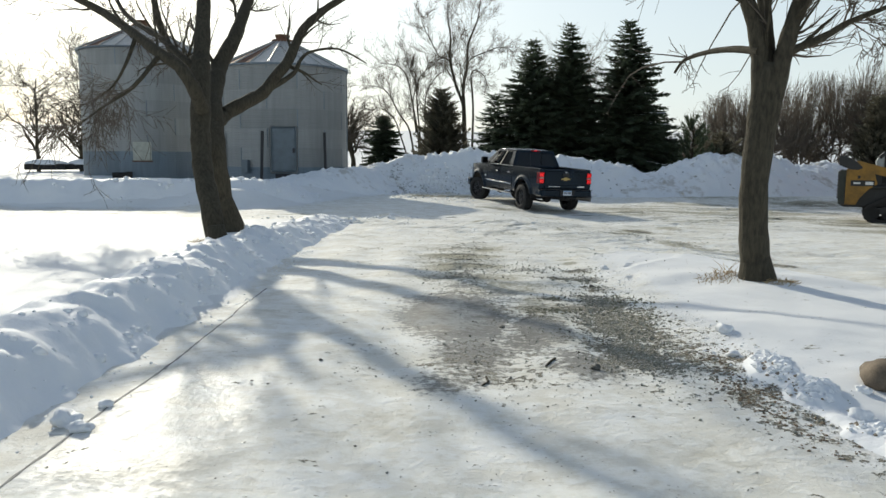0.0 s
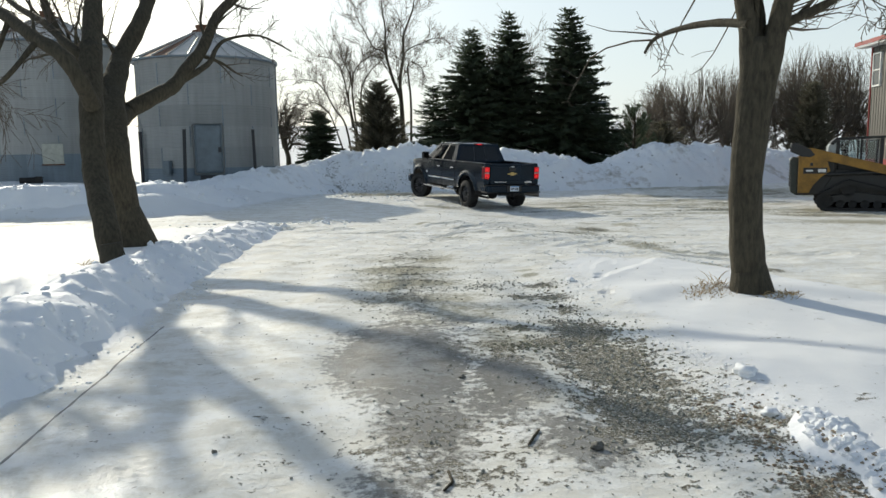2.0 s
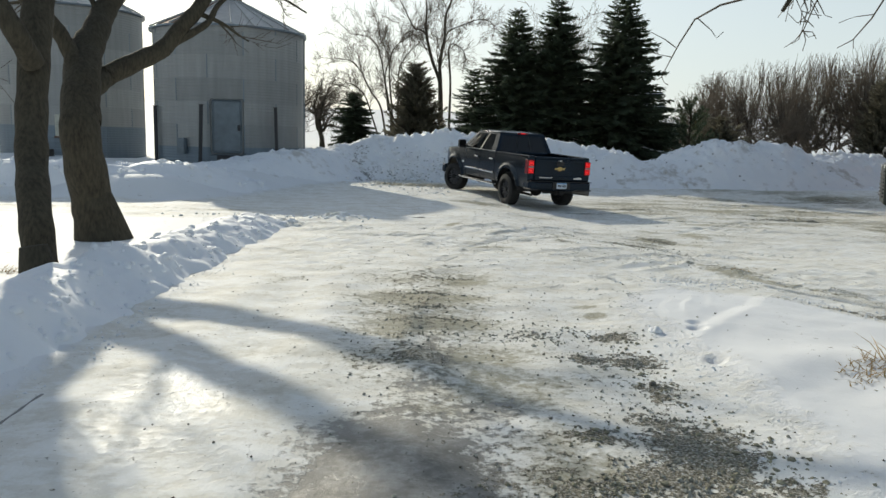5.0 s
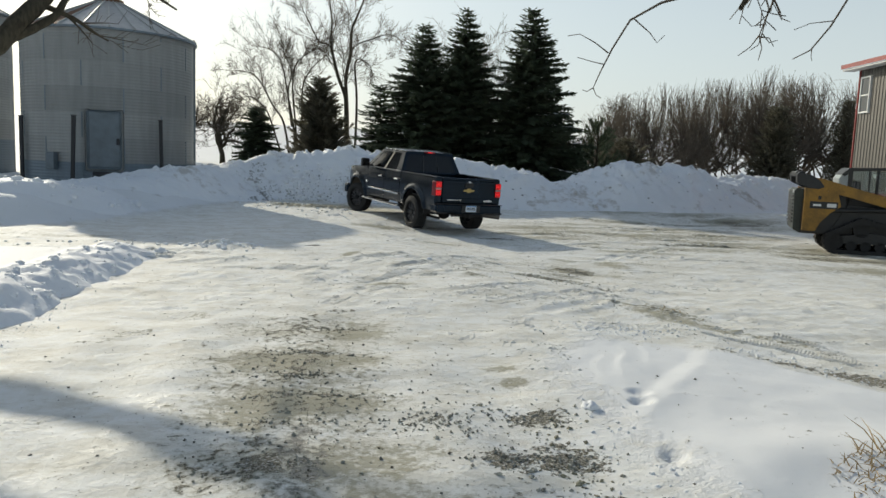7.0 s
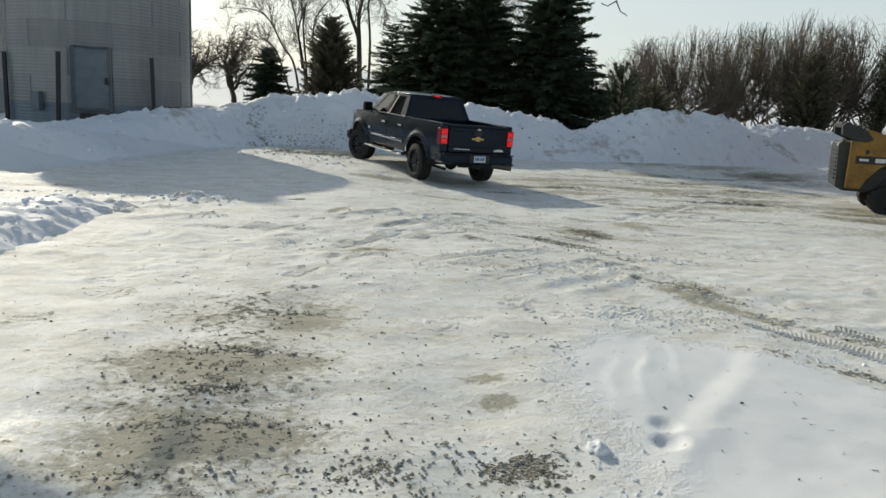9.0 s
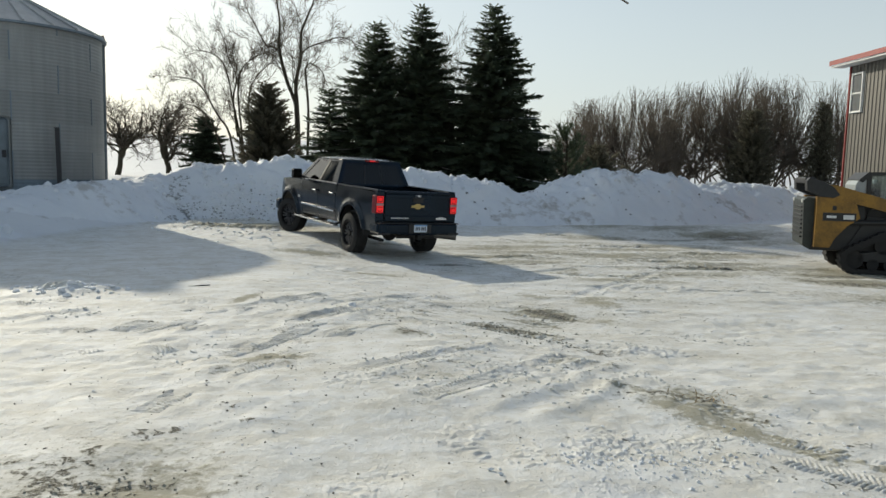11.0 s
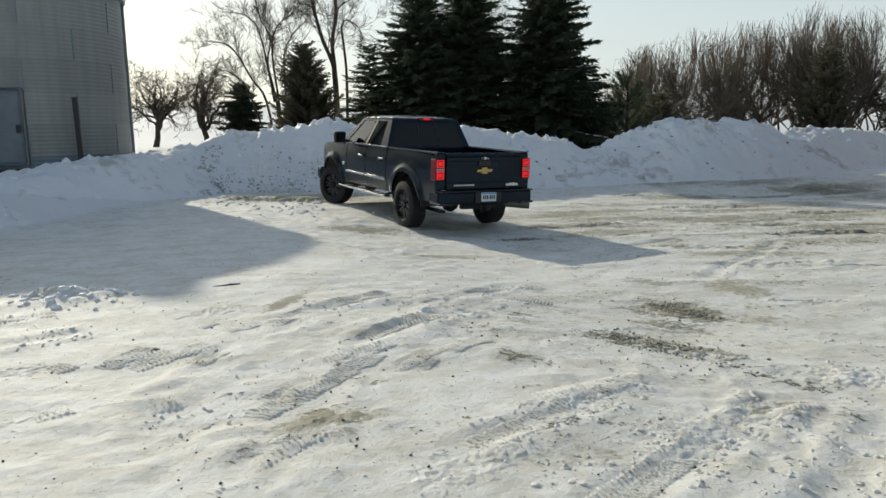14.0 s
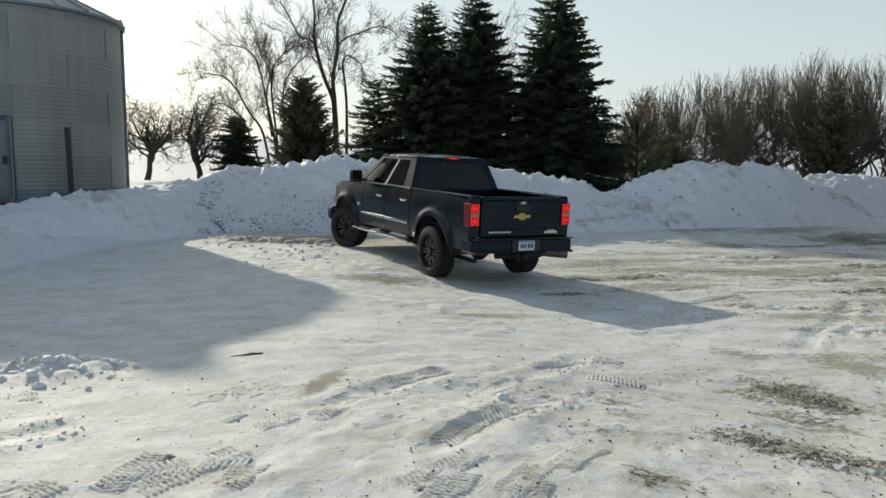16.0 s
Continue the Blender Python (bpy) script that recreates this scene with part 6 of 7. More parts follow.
    part("tow_hitch", bm, DARK_METAL, top)
    # cab: sides, rear, windscreen
    zb, zr = 1.45, 2.03
    A, B = (0.945, 0.90, zb), (0.945, 3.38, zb)
    D, C = (0.735, 1.10, zr), (0.735, 2.52, zr)
    def mirror_x(p):
        return (-p[0], p[1], p[2])
    right = [A, B, C, D]
    left = [mirror_x(B), mirror_x(A), mirror_x(D), mirror_x(C)]
    rear = [mirror_x(A), A, D, mirror_x(D)]
    front = [B, mirror_x(B), mirror_x(C), C]
    cab = new("cab")
    cab.parent = top
    for q, rev in ((right, False), (left, True)):
        for nm, u0, u1, v0, v1 in (("rear_pillar", 0, 0.13, 0, 1), ("centre_pillar", 0.425, 0.47, 0.04, 0.88), ("front_pillar", 0.90, 1.0, 0, 1), ("roof_rail", 0.13, 0.9, 0.88, 1.0), ("window_sill", 0.13, 0.9, 0, 0.04)):
            a, b = (1 - u1, 1 - u0) if rev else (u0, u1)
            bm = bmesh.new()
            patch(bm, q, a, b, v0, v1, 0.0, -0.04)
            part(nm, bm, BLACK if nm == "centre_pillar" else PAINT, cab)
        for u0, u1 in ((0.13, 0.425), (0.47, 0.90)):
            a, b = (1 - u1, 1 - u0) if rev else (u0, u1)
            bm = bmesh.new()
            patch(bm, q, a, b, 0.04, 0.88, -0.012, -0.018)
            part("side_window", bm, TINT, cab, "dark tinted side window")
    bm = bmesh.new()
    for u0, u1, v0, v1 in ((0, 0.06, 0, 1), (0.94, 1, 0, 1), (0.06, 0.94, 0.84, 1), (0.06, 0.94, 0, 0.05)):
        patch(bm, rear, u0, u1, v0, v1, 0.0, -0.04)
    part("rear_frame", bm, PAINT, cab)
    bm = bmesh.new()
    patch(bm, rear, 0.06, 0.94, 0.05, 0.84, -0.012, -0.018)
    rw = part("rear_window", bm, TINT, cab, "dark tinted rear window")
    for u in (0.37, 0.62):
        bm = bmesh.new()
        patch(bm, rear, u, u + 0.012, 0.06, 0.83, -0.004, -0.02)
        part("slider_frame", bm, BLACK, rw)
    bm = bmesh.new()
    for u0, u1, v0, v1 in ((0, 0.05, 0, 1), (0.95, 1, 0, 1), (0.05, 0.95, 0.92, 1)):
        patch(bm, front, u0, u1, v0, v1, 0.0, -0.04)
    part("front_frame", bm, PAINT, cab)
    bm = bmesh.new()
    patch(bm, front, 0.05, 0.95, 0.0, 0.92, -0.012, -0.018)
    part("windscreen", bm, TINT, cab)
    # roof: crowned sheet
    nx, ny = 15, 15
    V, F = [], []
    for lay in (0, 1):
        for j in range(ny):
            for i in range(nx):
                u, v = 2 * i / (nx - 1) - 1, 2 * j / (ny - 1) - 1
                V.append((0.748 * u, 1.81 + 0.725 * v, zr + 0.055 * (1 - u**4) * (1 - v**4) - 0.006 - 0.03 * lay))
    for j in range(ny - 1):
        for i in range(nx - 1):
            a = j * nx + i
            F.append((a, a + 1, a + nx + 1, a + nx))
            b = a + nx * ny
            F.append((b, b + nx, b + nx + 1, b + 1))
    edge = [i for i in range(nx)] + [j * nx + nx - 1 for j in range(1, ny)] + [(ny - 1) * nx + i for i in range(nx - 2, -1, -1)] + [j * nx for j in range(ny - 2, 0, -1)]
    for k, a in enumerate(edge):
        b = edge[(k + 1) % len(edge)]
        F.append((a, a + nx * ny, b + nx * ny, b))
    smooth(mesh_from("roof", V, F, PAINT, cab), 50)
    bm = bmesh.new()
    box(bm, -0.17, 0.17, 1.055, 1.12, zr - 0.045, zr + 0.012, 0.012)
    third = part("third_brake_light", bm, RED_LENS, cab, "centre brake light on the roof edge")
    bm = bmesh.new()
    box(bm, -0.07, 0.07, 1.045, 1.058, zr - 0.03, zr + 0.0)
    part("brake_lamp", bm, RED_LIT, third)
    bm = bmesh.new()
    box(bm, -0.88, 0.88, 0.88, 3.35, 0.60, 0.68)
    box(bm, -0.85, 0.85, 3.0, 3.35, 0.68, 1.36, 0.05)
    part("cab_floor", bm, BLACK, cab)
    for x in (-0.42, 0.42):
        for y in (1.45, 2.35):
            bm = bmesh.new()
            box(bm, x - 0.25, x + 0.25, y - 0.10, y + 0.06, 0.9, 1.50, 0.05)
            box(bm, x - 0.25, x + 0.25, y, y + 0.5, 0.85, 1.0, 0.05)
            box(bm, x - 0.12, x + 0.12, y - 0.10, y + 0.0, 1.53, 1.70, 0.04)
            part("seat", bm, SEAT, cab)
    # bonnet and nose
    V, F = [], []
    nx, ny = 13, 12
    for lay in (0, 1):
        for j in range(ny):
            for i in range(nx):
                u, v = 2 * i / (nx - 1) - 1, j / (ny - 1)
                w = 0.955 - 0.02 * v - 0.13 * v**4
                V.append((w * u, 3.22 + 1.66 * v, 1.465 - 0.045 * v - 0.09 * v**5 + 0.06 * (1 - u**2) * (1 - 0.3 * v) - 0.02 - 0.03 * lay))
    for j in range(ny - 1):
        for i in range(nx - 1):
            a = j * nx + i
            F.append((a, a + 1, a + nx + 1, a + nx))
            b = a + nx * ny
            F.append((b, b + nx, b + nx + 1, b + 1))
    edge = [i for i in range(nx)] + [j * nx + nx - 1 for j in range(1, ny)] + [(ny - 1) * nx + i for i in range(nx - 2, -1, -1)] + [j * nx for j in range(ny - 2, 0, -1)]
    for k, a in enumerate(edge):
        b = edge[(k + 1) % len(edge)]
        F.append((a, a + nx * ny, b + nx * ny, b))
    smooth(mesh_from("bonnet", V, F, PAINT, top), 50)
    bm = bmesh.new()
    box(bm, -0.80, 0.80, 4.78, 4.90, 0.62, 1.26, 0.03)
    part("grille", bm, BLACK, top)
    bm = bmesh.new()
    box(bm, -0.97, 0.97, 4.72, 5.02, 0.50, 0.80, 0.06)
    part("front_bumper", bm, PAINT, top)
    # chassis
    for x in (-0.45, 0.45):
        bm = bmesh.new()
        box(bm, x - 0.05, x + 0.05, -1.2, 4.7, 0.56, 0.72, 0.01)
        part("frame_rail", bm, DARK_METAL, top)
    for y in HUBS:
        bm = bmesh.new()
        rod(bm, (-0.8, y, 0.44), (0.8, y, 0.44), 0.055, 0.055, 10)
        bmesh.ops.create_uvsphere(bm, u_segments=14, v_segments=10, radius=0.17, matrix=Matrix.Translation((0.0, y, 0.43)))
        part("axle", bm, DARK_METAL, top)
    for x in (-0.55, 0.55):
        bm = bmesh.new()
        box(bm, x - 0.04, x + 0.04, -0.75, 0.75, 0.34, 0.40, 0.01)
        part("leaf_spring", bm, DARK_METAL, top)
    bm = bmesh.new()
    rod(bm, (0, -0.75, 0.56), (0, -0.75, 0.74), 0.36, 0.36, 28)
    part("spare_wheel", bm, RUBBER, top)
    bm = bmesh.new()
    rod(bm, (0.35, -0.55, 0.52), (0.72, -0.80, 0.50), 0.055, 0.055, 14)
    rod(bm, (0.70, -0.79, 0.50), (1.16, -1.00, 0.47), 0.075, 0.08, 18)
    part("exhaust_pipe", bm, PIPE, top, "wide steel exhaust tip")
    for s in (-1, 1):
        truck_wheel(top, s * 0.88, 0.0, s)
        truck_wheel(top, s * 0.88, 3.9, s, 22)


pickup(pose(3.69, 25.65, -0.165, 0, 0, 20.1) @ Matrix.Rotation(radians(1.27), 4, "Y") @ Matrix.Rotation(radians(2.34), 4, "X") @ Matrix.Scale(0.985, 4))


# ---- compact track loader ----
def track_loader(m):
    top = thing("track_loader", "yellow and black compact track loader parked on packed snow", "loader", m)
    yellow = plain("loader_yellow", (0.235, 0.120, 0.011), 0.5, 0.0, 0.45, 2.0)
    black = plain("loader_black", (0.018, 0.018, 0.018), 0.5, 0.1, 0.3)
    grey = plain("loader_grey_door", (0.033, 0.040, 0.035), 0.5, 0.2, 0.25)
    belt = plain("rubber_track", (0.022, 0.021, 0.020), 0.9, 0, 0.35, 6, 0.4)
    white = plain("decal_white", (0.7, 0.7, 0.68), 0.5)
    glass = glass_material("cab_glass", (0.55, 0.62, 0.62))
    for s in (-1, 1):
        # track: an outline round idlers and a raised sprocket
        unit = new("track")
        unit.parent = top
        line = []
        for cy, cz, r, a0, a1 in ((1.22, 0.26, 0.26, -90, 75), (-0.25, 0.62, 0.24, 75, 115), (-0.86, 0.27, 0.27, 115, 270)):
            line += [(cy + r * math.cos(radians(a)), cz + r * math.sin(radians(a))) for a in np.linspace(a0, a1, 12)]
        mid = (0.1, 0.33)
        ins = [(mid[0] + (y - mid[0]) * 0.90, mid[1] + (z - mid[1]) * 0.74) for y, z in line]
        bm = bmesh.new()
        x0, x1 = sorted((s * 0.52, s * 0.96))
        n = len(line)
        ring = [[bm.verts.new((x, *p)) for p in pts] for x, pts in ((x0, line), (x1, line), (x1, ins), (x0, ins))]
        for a in range(4):
            for k in range(n):
                p, q = ring[a], ring[(a + 1) % 4]
                bm.faces.new((p[k], p[(k + 1) % n], q[(k + 1) % n], q[k]))
        bmesh.ops.recalc_face_normals(bm, faces=bm.faces)
        part("rubber_belt", bm, belt, unit)
        bm = bmesh.new()
        run = [0]
        for k in range(n):
            run.append(run[-1] + math.dist(line[k], line[(k + 1) % n]))
        for k in range(46):
            d = run[-1] * k / 46
            i = max(j for j in range(n) if run[j] <= d)
            f = (d - run[i]) / (run[i + 1] - run[i])
            p, q = line[i], line[(i + 1) % n]
            a = math.atan2(q[1] - p[1], q[0] - p[0])
            m2 = Matrix.Translation((0, p[0] + (q[0] - p[0]) * f, p[1] + (q[1] - p[1]) * f)) @ Matrix.Rotation(a, 4, "X")
            box(bm, x0 + 0.01, x1 - 0.01, -0.025, 0.025, -0.02, 0.012, 0, m2)
        part("track_lugs", bm, belt, unit)
        for cy, cz, r in ((1.22, 0.28, 0.19), (-0.84, 0.28, 0.19), (-0.25, 0.60, 0.20), *((-0.46 + 0.34 * k, 0.19, 0.12) for k in range(5))):
            bm = bmesh.new()
            rod(bm, (x0 + 0.06, cy, cz), (x1 - 0.06, cy, cz), r, r, 20)
            part("roller", bm, belt, unit)
        bm = bmesh.new()
        prism(bm, [(-0.8, 0.25), (1.05, 0.25), (0.9, 0.42), (0.0, 0.52), (-0.7, 0.42)], "x", *sorted((s * 0.60, s * 0.90)))
        part("track_frame", bm, black, unit)
        # lift arm: tower at the rear, long sloping arm, elbow at the front
        arm = new("lift_arm")
        arm.parent = top
        bm = bmesh.new()
        x0, x1 = sorted((s * 0.74, s * 0.90))
        a = prism(bm, [(-1.62, 1.80), (-1.30, 1.78), (-0.2, 1.50), (1.0, 1.22), (1.55, 0.75), (1.95, 0.25), (1.75, 0.18), (1.35, 0.60), (0.85, 1.00), (-0.3, 1.28), (-1.35, 1.52)], "x", x0, x1)
        part("beam", bm, yellow, arm)
        bm = bmesh.new()
        prism(bm, [(-1.90, 1.66), (-1.60, 1.54), (-1.35, 1.52), (-1.22, 1.58), (-1.36, 1.74), (-1.58, 1.86), (-1.86, 1.92), (-1.92, 1.86)], "x", *sorted((s * 0.60, s * 0.915)))
        part("rear_tower", bm, black, arm, "black pivot tower")
        bm = bmesh.new()
        rod(bm, (s * 0.83, -1.0, 1.02), (s * 0.83, 0.85, 1.10), 0.05, 0.05, 12)
        rod(bm, (s * 0.83, 0.6, 1.08), (s * 0.83, 1.45, 0.78), 0.03, 0.03, 10)
        part("lift_cylinder", bm, black, arm)
        bm = bmesh.new()
        x0, x1 = sorted((s * 0.66, s * 0.88))
        prism(bm, [(-1.68, 0.50), (-1.36, 0.50), (-1.26, 0.70), (-1.02, 0.96), (-0.78, 1.12), (-0.90, 1.50), (-1.68, 1.54)], "x", x0, x1)
        side = part("side_cover", bm, yellow, top, "yellow engine side cover")
        xs = s * 0.882
        bm = bmesh.new()
        box(bm, xs - 0.006, xs + 0.006, -1.54, -0.86, 1.05, 1.22)
        strip = part("decal_strip", bm, black, side)
        bm = bmesh.new()
        box(bm, xs - 0.010, xs + 0.010, -1.12, -0.90, 1.09, 1.18, 0.004)
        part("decal", bm, white, strip, "pale maker's decal")
        bm = bmesh.new()
        box(bm, xs - 0.010, xs + 0.010, -1.46, -1.26, 1.11, 1.16, 0.003)
        part("decal", bm, white, strip)
        bm = bmesh.new()
        box(bm, xs - 0.004, xs + 0.006, -1.35, -1.27, 1.27, 1.36, 0.01)
        part("vent", bm, black, side)
        bm = bmesh.new()
        prism(bm, [(-0.95, 0.55), (0.9, 0.55), (0.9, 0.80), (0.2, 1.10), (-0.6, 1.15)], "x", *sorted((s * 0.50, s * 0.74)))
        part("lower_frame", bm, black, top)
    bm = bmesh.new()
    box(bm, -0.70, 0.70, -1.70, 1.05, 0.42, 1.02, 0.03)
    part("chassis", bm, black, top)
    bm = bmesh.new()
    box(bm, -0.72, 0.72, -1.66, -0.62, 1.02, 1.52, 0.05)
    part("engine_hood", bm, black, top)
    bm = bmesh.new()
    box(bm, -0.62, 0.62, -1.92, -1.68, 1.80, 1.93, 0.03)
    part("cross_beam", bm, black, top)
    # rear door
    bm = bmesh.new()
    prism(bm, [(-1.88, 0.50), (-1.72, 0.42), (-1.66, 0.42), (-1.66, 1.50), (-1.84, 1.52), (-1.92, 1.45)], "x", -0.80, 0.66)
    door = part("rear_door", bm, grey, top, "dark grey slatted engine door")
    for k in range(8):
        bm = bmesh.new()
        box(bm, -0.66, 0.52, -1.935, -1.89, 0.66 + 0.09 * k, 0.70 + 0.09 * k, 0.01)
        part("slat", bm, black, door)
    for s in (-1, 0.75):
        bm = bmesh.new()
        box(bm, s * 0.66 - 0.06, s * 0.66 + 0.06, -1.94, -1.86, 1.40, 1.48, 0.015)
        part("rear_lamp", bm, white, door)
    # cab
    cab = new("cab")
    cab.parent = top
    bm = bmesh.new()
    for x in (-0.50, 0.50):
        for y0, y1 in ((-0.62, -0.52), (0.05, 0.11), (0.58, 0.68)):
            box(bm, x - 0.04, x + 0.04, y0, y1, 1.0, 2.02, 0.01)
        box(bm, x - 0.04, x + 0.04, -0.6, 0.68, 1.00, 1.30, 0.01)
    part("cab_frame", bm, black, cab)
    bm = bmesh.new()
    prism(bm, [(-0.80, 1.90), (-0.62, 2.06), (0.85, 2.10), (0.85, 2.03), (-0.55, 1.99), (-0.72, 1.85)], "x", -0.60, 0.60)
    part("cab_roof", bm, black, cab)
    bm = bmesh.new()
    prism(bm, [(-0.84, 1.52), (-0.60, 1.52), (-0.60, 1.95), (-0.76, 1.92), (-0.84, 1.80)], "x", -0.50, 0.50)
    part("rear_canopy", bm, plain("pale_plastic", (0.38, 0.42, 0.42), 0.35), cab, "pale rounded rear canopy")
    for x in (-0.505, 0.505):
        for y0, y1 in ((-0.52, 0.05), (0.11, 0.58)):
            bm = bmesh.new()
            box(bm, x - 0.006, x + 0.006, y0, y1, 1.22, 2.0)
            part("side_window", bm, glass, cab)
    bm = bmesh.new()
    box(bm, -0.26, 0.26, -0.40, -0.25, 1.1, 1.75, 0.06)
    box(bm, -0.26, 0.26, -0.3, 0.2, 1.05, 1.2, 0.05)
    part("seat", bm, SEAT, cab)
    # bucket
    bm = bmesh.new()
    prism(bm, [(1.72, 0.06), (2.55, 0.03), (2.55, 0.05), (1.85, 0.14), (1.80, 0.45), (1.92, 0.72), (1.86, 0.74), (1.68, 0.46)], "x", -0.98, 0.98)
    for x in (-0.98, 0.96):
        prism(bm, [(1.72, 0.06), (2.5, 0.04), (1.92, 0.72), (1.70, 0.46)], "x", x, x + 0.02)
    part("bucket", bm, DARK_METAL, top, "steel bucket lowered to the ground")
    bm = bmesh.new()
    box(bm, -0.72, 0.72, 1.55, 1.72, 0.30, 0.78, 0.03)
    part("coupler", bm, black, top)
    for s in (-1, 1):
        bm = bmesh.new()
        box(bm, s * 0.66 - 0.09, s * 0.66 + 0.09, 1.08, 1.16, 0.80, 0.96, 0.02)
        part("work_lamp", bm, white, top)


track_loader(pose(14.87, 23.31, -0.31, 0, 0, -118.9) @ Matrix.Translation((0, -0.26, 0)) @ Matrix.Diagonal((1.06, 0.96, 1.06, 1)))


# ---- small things ----
def ground_z(x, y):
    return float(ground_height(np.array(float(x)), np.array(float(y))))


def boulder(x, y, size, seed, material, name, label, category, group="", flat=0.75, smooth_skin=True):
    rng = random.Random(seed)
    bm = bmesh.new()
    bmesh.ops.create_icosphere(bm, subdivisions=3, radius=1.0)
    for v in bm.verts:
        n1 = noise.noise(v.co * 1.3 + Vector((seed, 0, 0)))
        n2 = noise.noise(v.co * 3.4 + Vector((0, seed, 0)))
        n3 = noise.cell(v.co * 2.2 + Vector((seed, seed, 0)))
        v.co *= 1 + (0.28 * n1 + 0.10 * n2 if name == "boulder" else 0.55 * n1 + 0.32 * n2 + 0.10 * n3)
        v.co = Vector((v.co.x * size, v.co.y * size * 0.85, max(v.co.z, -0.5) * size * flat))
    me = bpy.data.meshes.new(name)
    bm.to_mesh(me)
    bm.free()
    me.materials.append(material)
    me.polygons.foreach_set("use_smooth", [smooth_skin] * len(me.polygons))
    ob = new(name, me)
    ob.matrix_world = pose(x, y, ground_z(x, y) + size * flat * 0.35, 0, 0, rng.uniform(0, 360))
    return tagged(ob, label, category, group)


boulder(3.15, 5.02, 0.22, 4, plain("brown_fieldstone", (0.135, 0.105, 0.075), 0.85, vary=0.5, scale=7), "boulder", "brown rounded field stone half sunk in snow", "boulder", "", 0.58)
for k, (x, y, s) in enumerate(((1.21, 5.48, 0.036), (0.62, 6.9, 0.022), (-0.9, 5.7, 0.016), (1.95, 9.3, 0.025))):
    boulder(x, y, s, 30 + k, STONE, "stone", "small loose grey stone on the drive", "stone", "loose stones")
for k, (x, y, s) in enumerate(((-2.20, 4.35, 0.10), (-2.05, 4.2, 0.07), (-2.1, 4.62, 0.05), (2.37, 5.8, 0.05), (2.44, 5.2, 0.055), (2.5, 4.75, 0.06), (2.62, 4.45, 0.075), (2.75, 4.2, 0.07), (2.54, 6.45, 0.085),
                                (2.5, 3.9, 0.06), (2.9, 4.9, 0.05), (-1.17, 19.6, 0.07), (-1.42, 19.75, 0.05), (-0.95, 19.35, 0.04), (-1.3, 19.25, 0.05), (-1.6, 19.4, 0.04), (-1.05, 19.75, 0.04), (-1.25, 19.45, 0.055), (-1.5, 19.2, 0.035), (2.40, 10.65, 0.06), (2.3, 18.2, 0.05), (-2.2, 17.9, 0.12), (-2.1, 18.5, 0.1))):
    boulder(x, y, s, 60 + k, SNOW, "snow_chunk", "broken chunk of plowed snow", "snow chunk", "loose snow chunks", 0.6, True)


def stick(pts, r, label):
    t = Tubes()
    t.add([(x, y, ground_z(x, y) + r + h) for x, y, h in pts], [r, r * 1.1, r, r * 0.5][: len(pts)], 6)
    ob = t.make("stick", BARK, None)
    tagged(ob, label, "stick", "fallen sticks")


stick([(0.18, 19.72, -0.018), (0.28, 19.74, -0.014), (0.38, 19.75, -0.006), (0.46, 19.77, -0.006)], 0.011, "dark fallen stick lying on packed snow")
stick([(0.85, 5.60, -0.003), (0.90, 5.70, 0.0), (0.95, 5.80, -0.002)], 0.008, "short dark twig on the icy drive")
stick([(0.33, 5.1, 0.0), (0.38, 5.2, 0.0), (0.37, 5.32, 0.0)], 0.007, "short dark twig on the icy drive")


def grass_tuft(x, y, count, spread, height, seed):
    rng = random.Random(seed)
    V, F = [], []
    for k in range(count):
        a, r = rng.random() * 6.28, spread * rng.random() ** 0.7
        p = Vector((x + r * math.cos(a), y + r * math.sin(a) * 0.6, 0))
        p.z = ground_z(p.x, p.y) - 0.01
        d = Vector((rng.gauss(0, 0.7), rng.gauss(0, 0.6), rng.uniform(0.15, 1.0))).normalized()
        side = d.cross(Vector((0.3, 0.8, 0.4))).normalized() * 0.004
        h = height * rng.uniform(0.4, 1.2)
        q, e = p + d * h * 0.6, p + d * h + Vector((d.x, d.y, -0.3)) * h * 0.25
        b = len(V)
        V += [p - side, p + side, q + side * 0.8, q - side * 0.8, e]
        F += [(b, b + 1, b + 2, b + 3), (b + 3, b + 2, b + 4)]
    ob = mesh_from("dry_grass", V, F, STRAW, None, "", False)
    tagged(ob, "tuft of dry tan grass poking through snow", "grass", "dry grass tufts", "stuff")


grass_tuft(3.60, 9.35, 120, 0.30, 0.10, 1)
grass_tuft(3.50, 9.1, 60, 0.28, 0.07, 2)
grass_tuft(4.30, 9.0, 60, 0.14, 0.08, 3)
grass_tuft(3.70, 9.5, 14, 0.15, 0.26, 4)
grass_tuft(-3.75, 11.75, 60, 0.22, 0.12, 5)
grass_tuft(4.1, 8.85, 40, 0.2, 0.10, 6)
grass_tuft(4.7, 14.2, 40, 0.35, 0.06, 7)


def scatter(name, label, category, material, spots, seed, lo, hi, flat=0.7):
    """Loose crumbs thrown round given spots (x, y, reach x, reach y, count)."""
    rng = random.Random(seed)
    lumps = Lumps()
    for x, y, rx, ry, count in spots:
        for k in range(count):
            px, py = x + rng.gauss(0, rx * 0.55), y + rng.gauss(0, ry * 0.55)
            lumps.add(rng, (px, py, ground_z_fast(px, py)), lo + (hi - lo) * rng.random() ** 3, flat, 0.3)
    ob = lumps.make(name, material, None)
    tagged(ob, label, category, kind="stuff")


GX, GY = np.arange(-6, 20.01, 0.05), np.arange(1, 34.01, 0.05)
GZ = ground_height(*np.meshgrid(GX, GY))


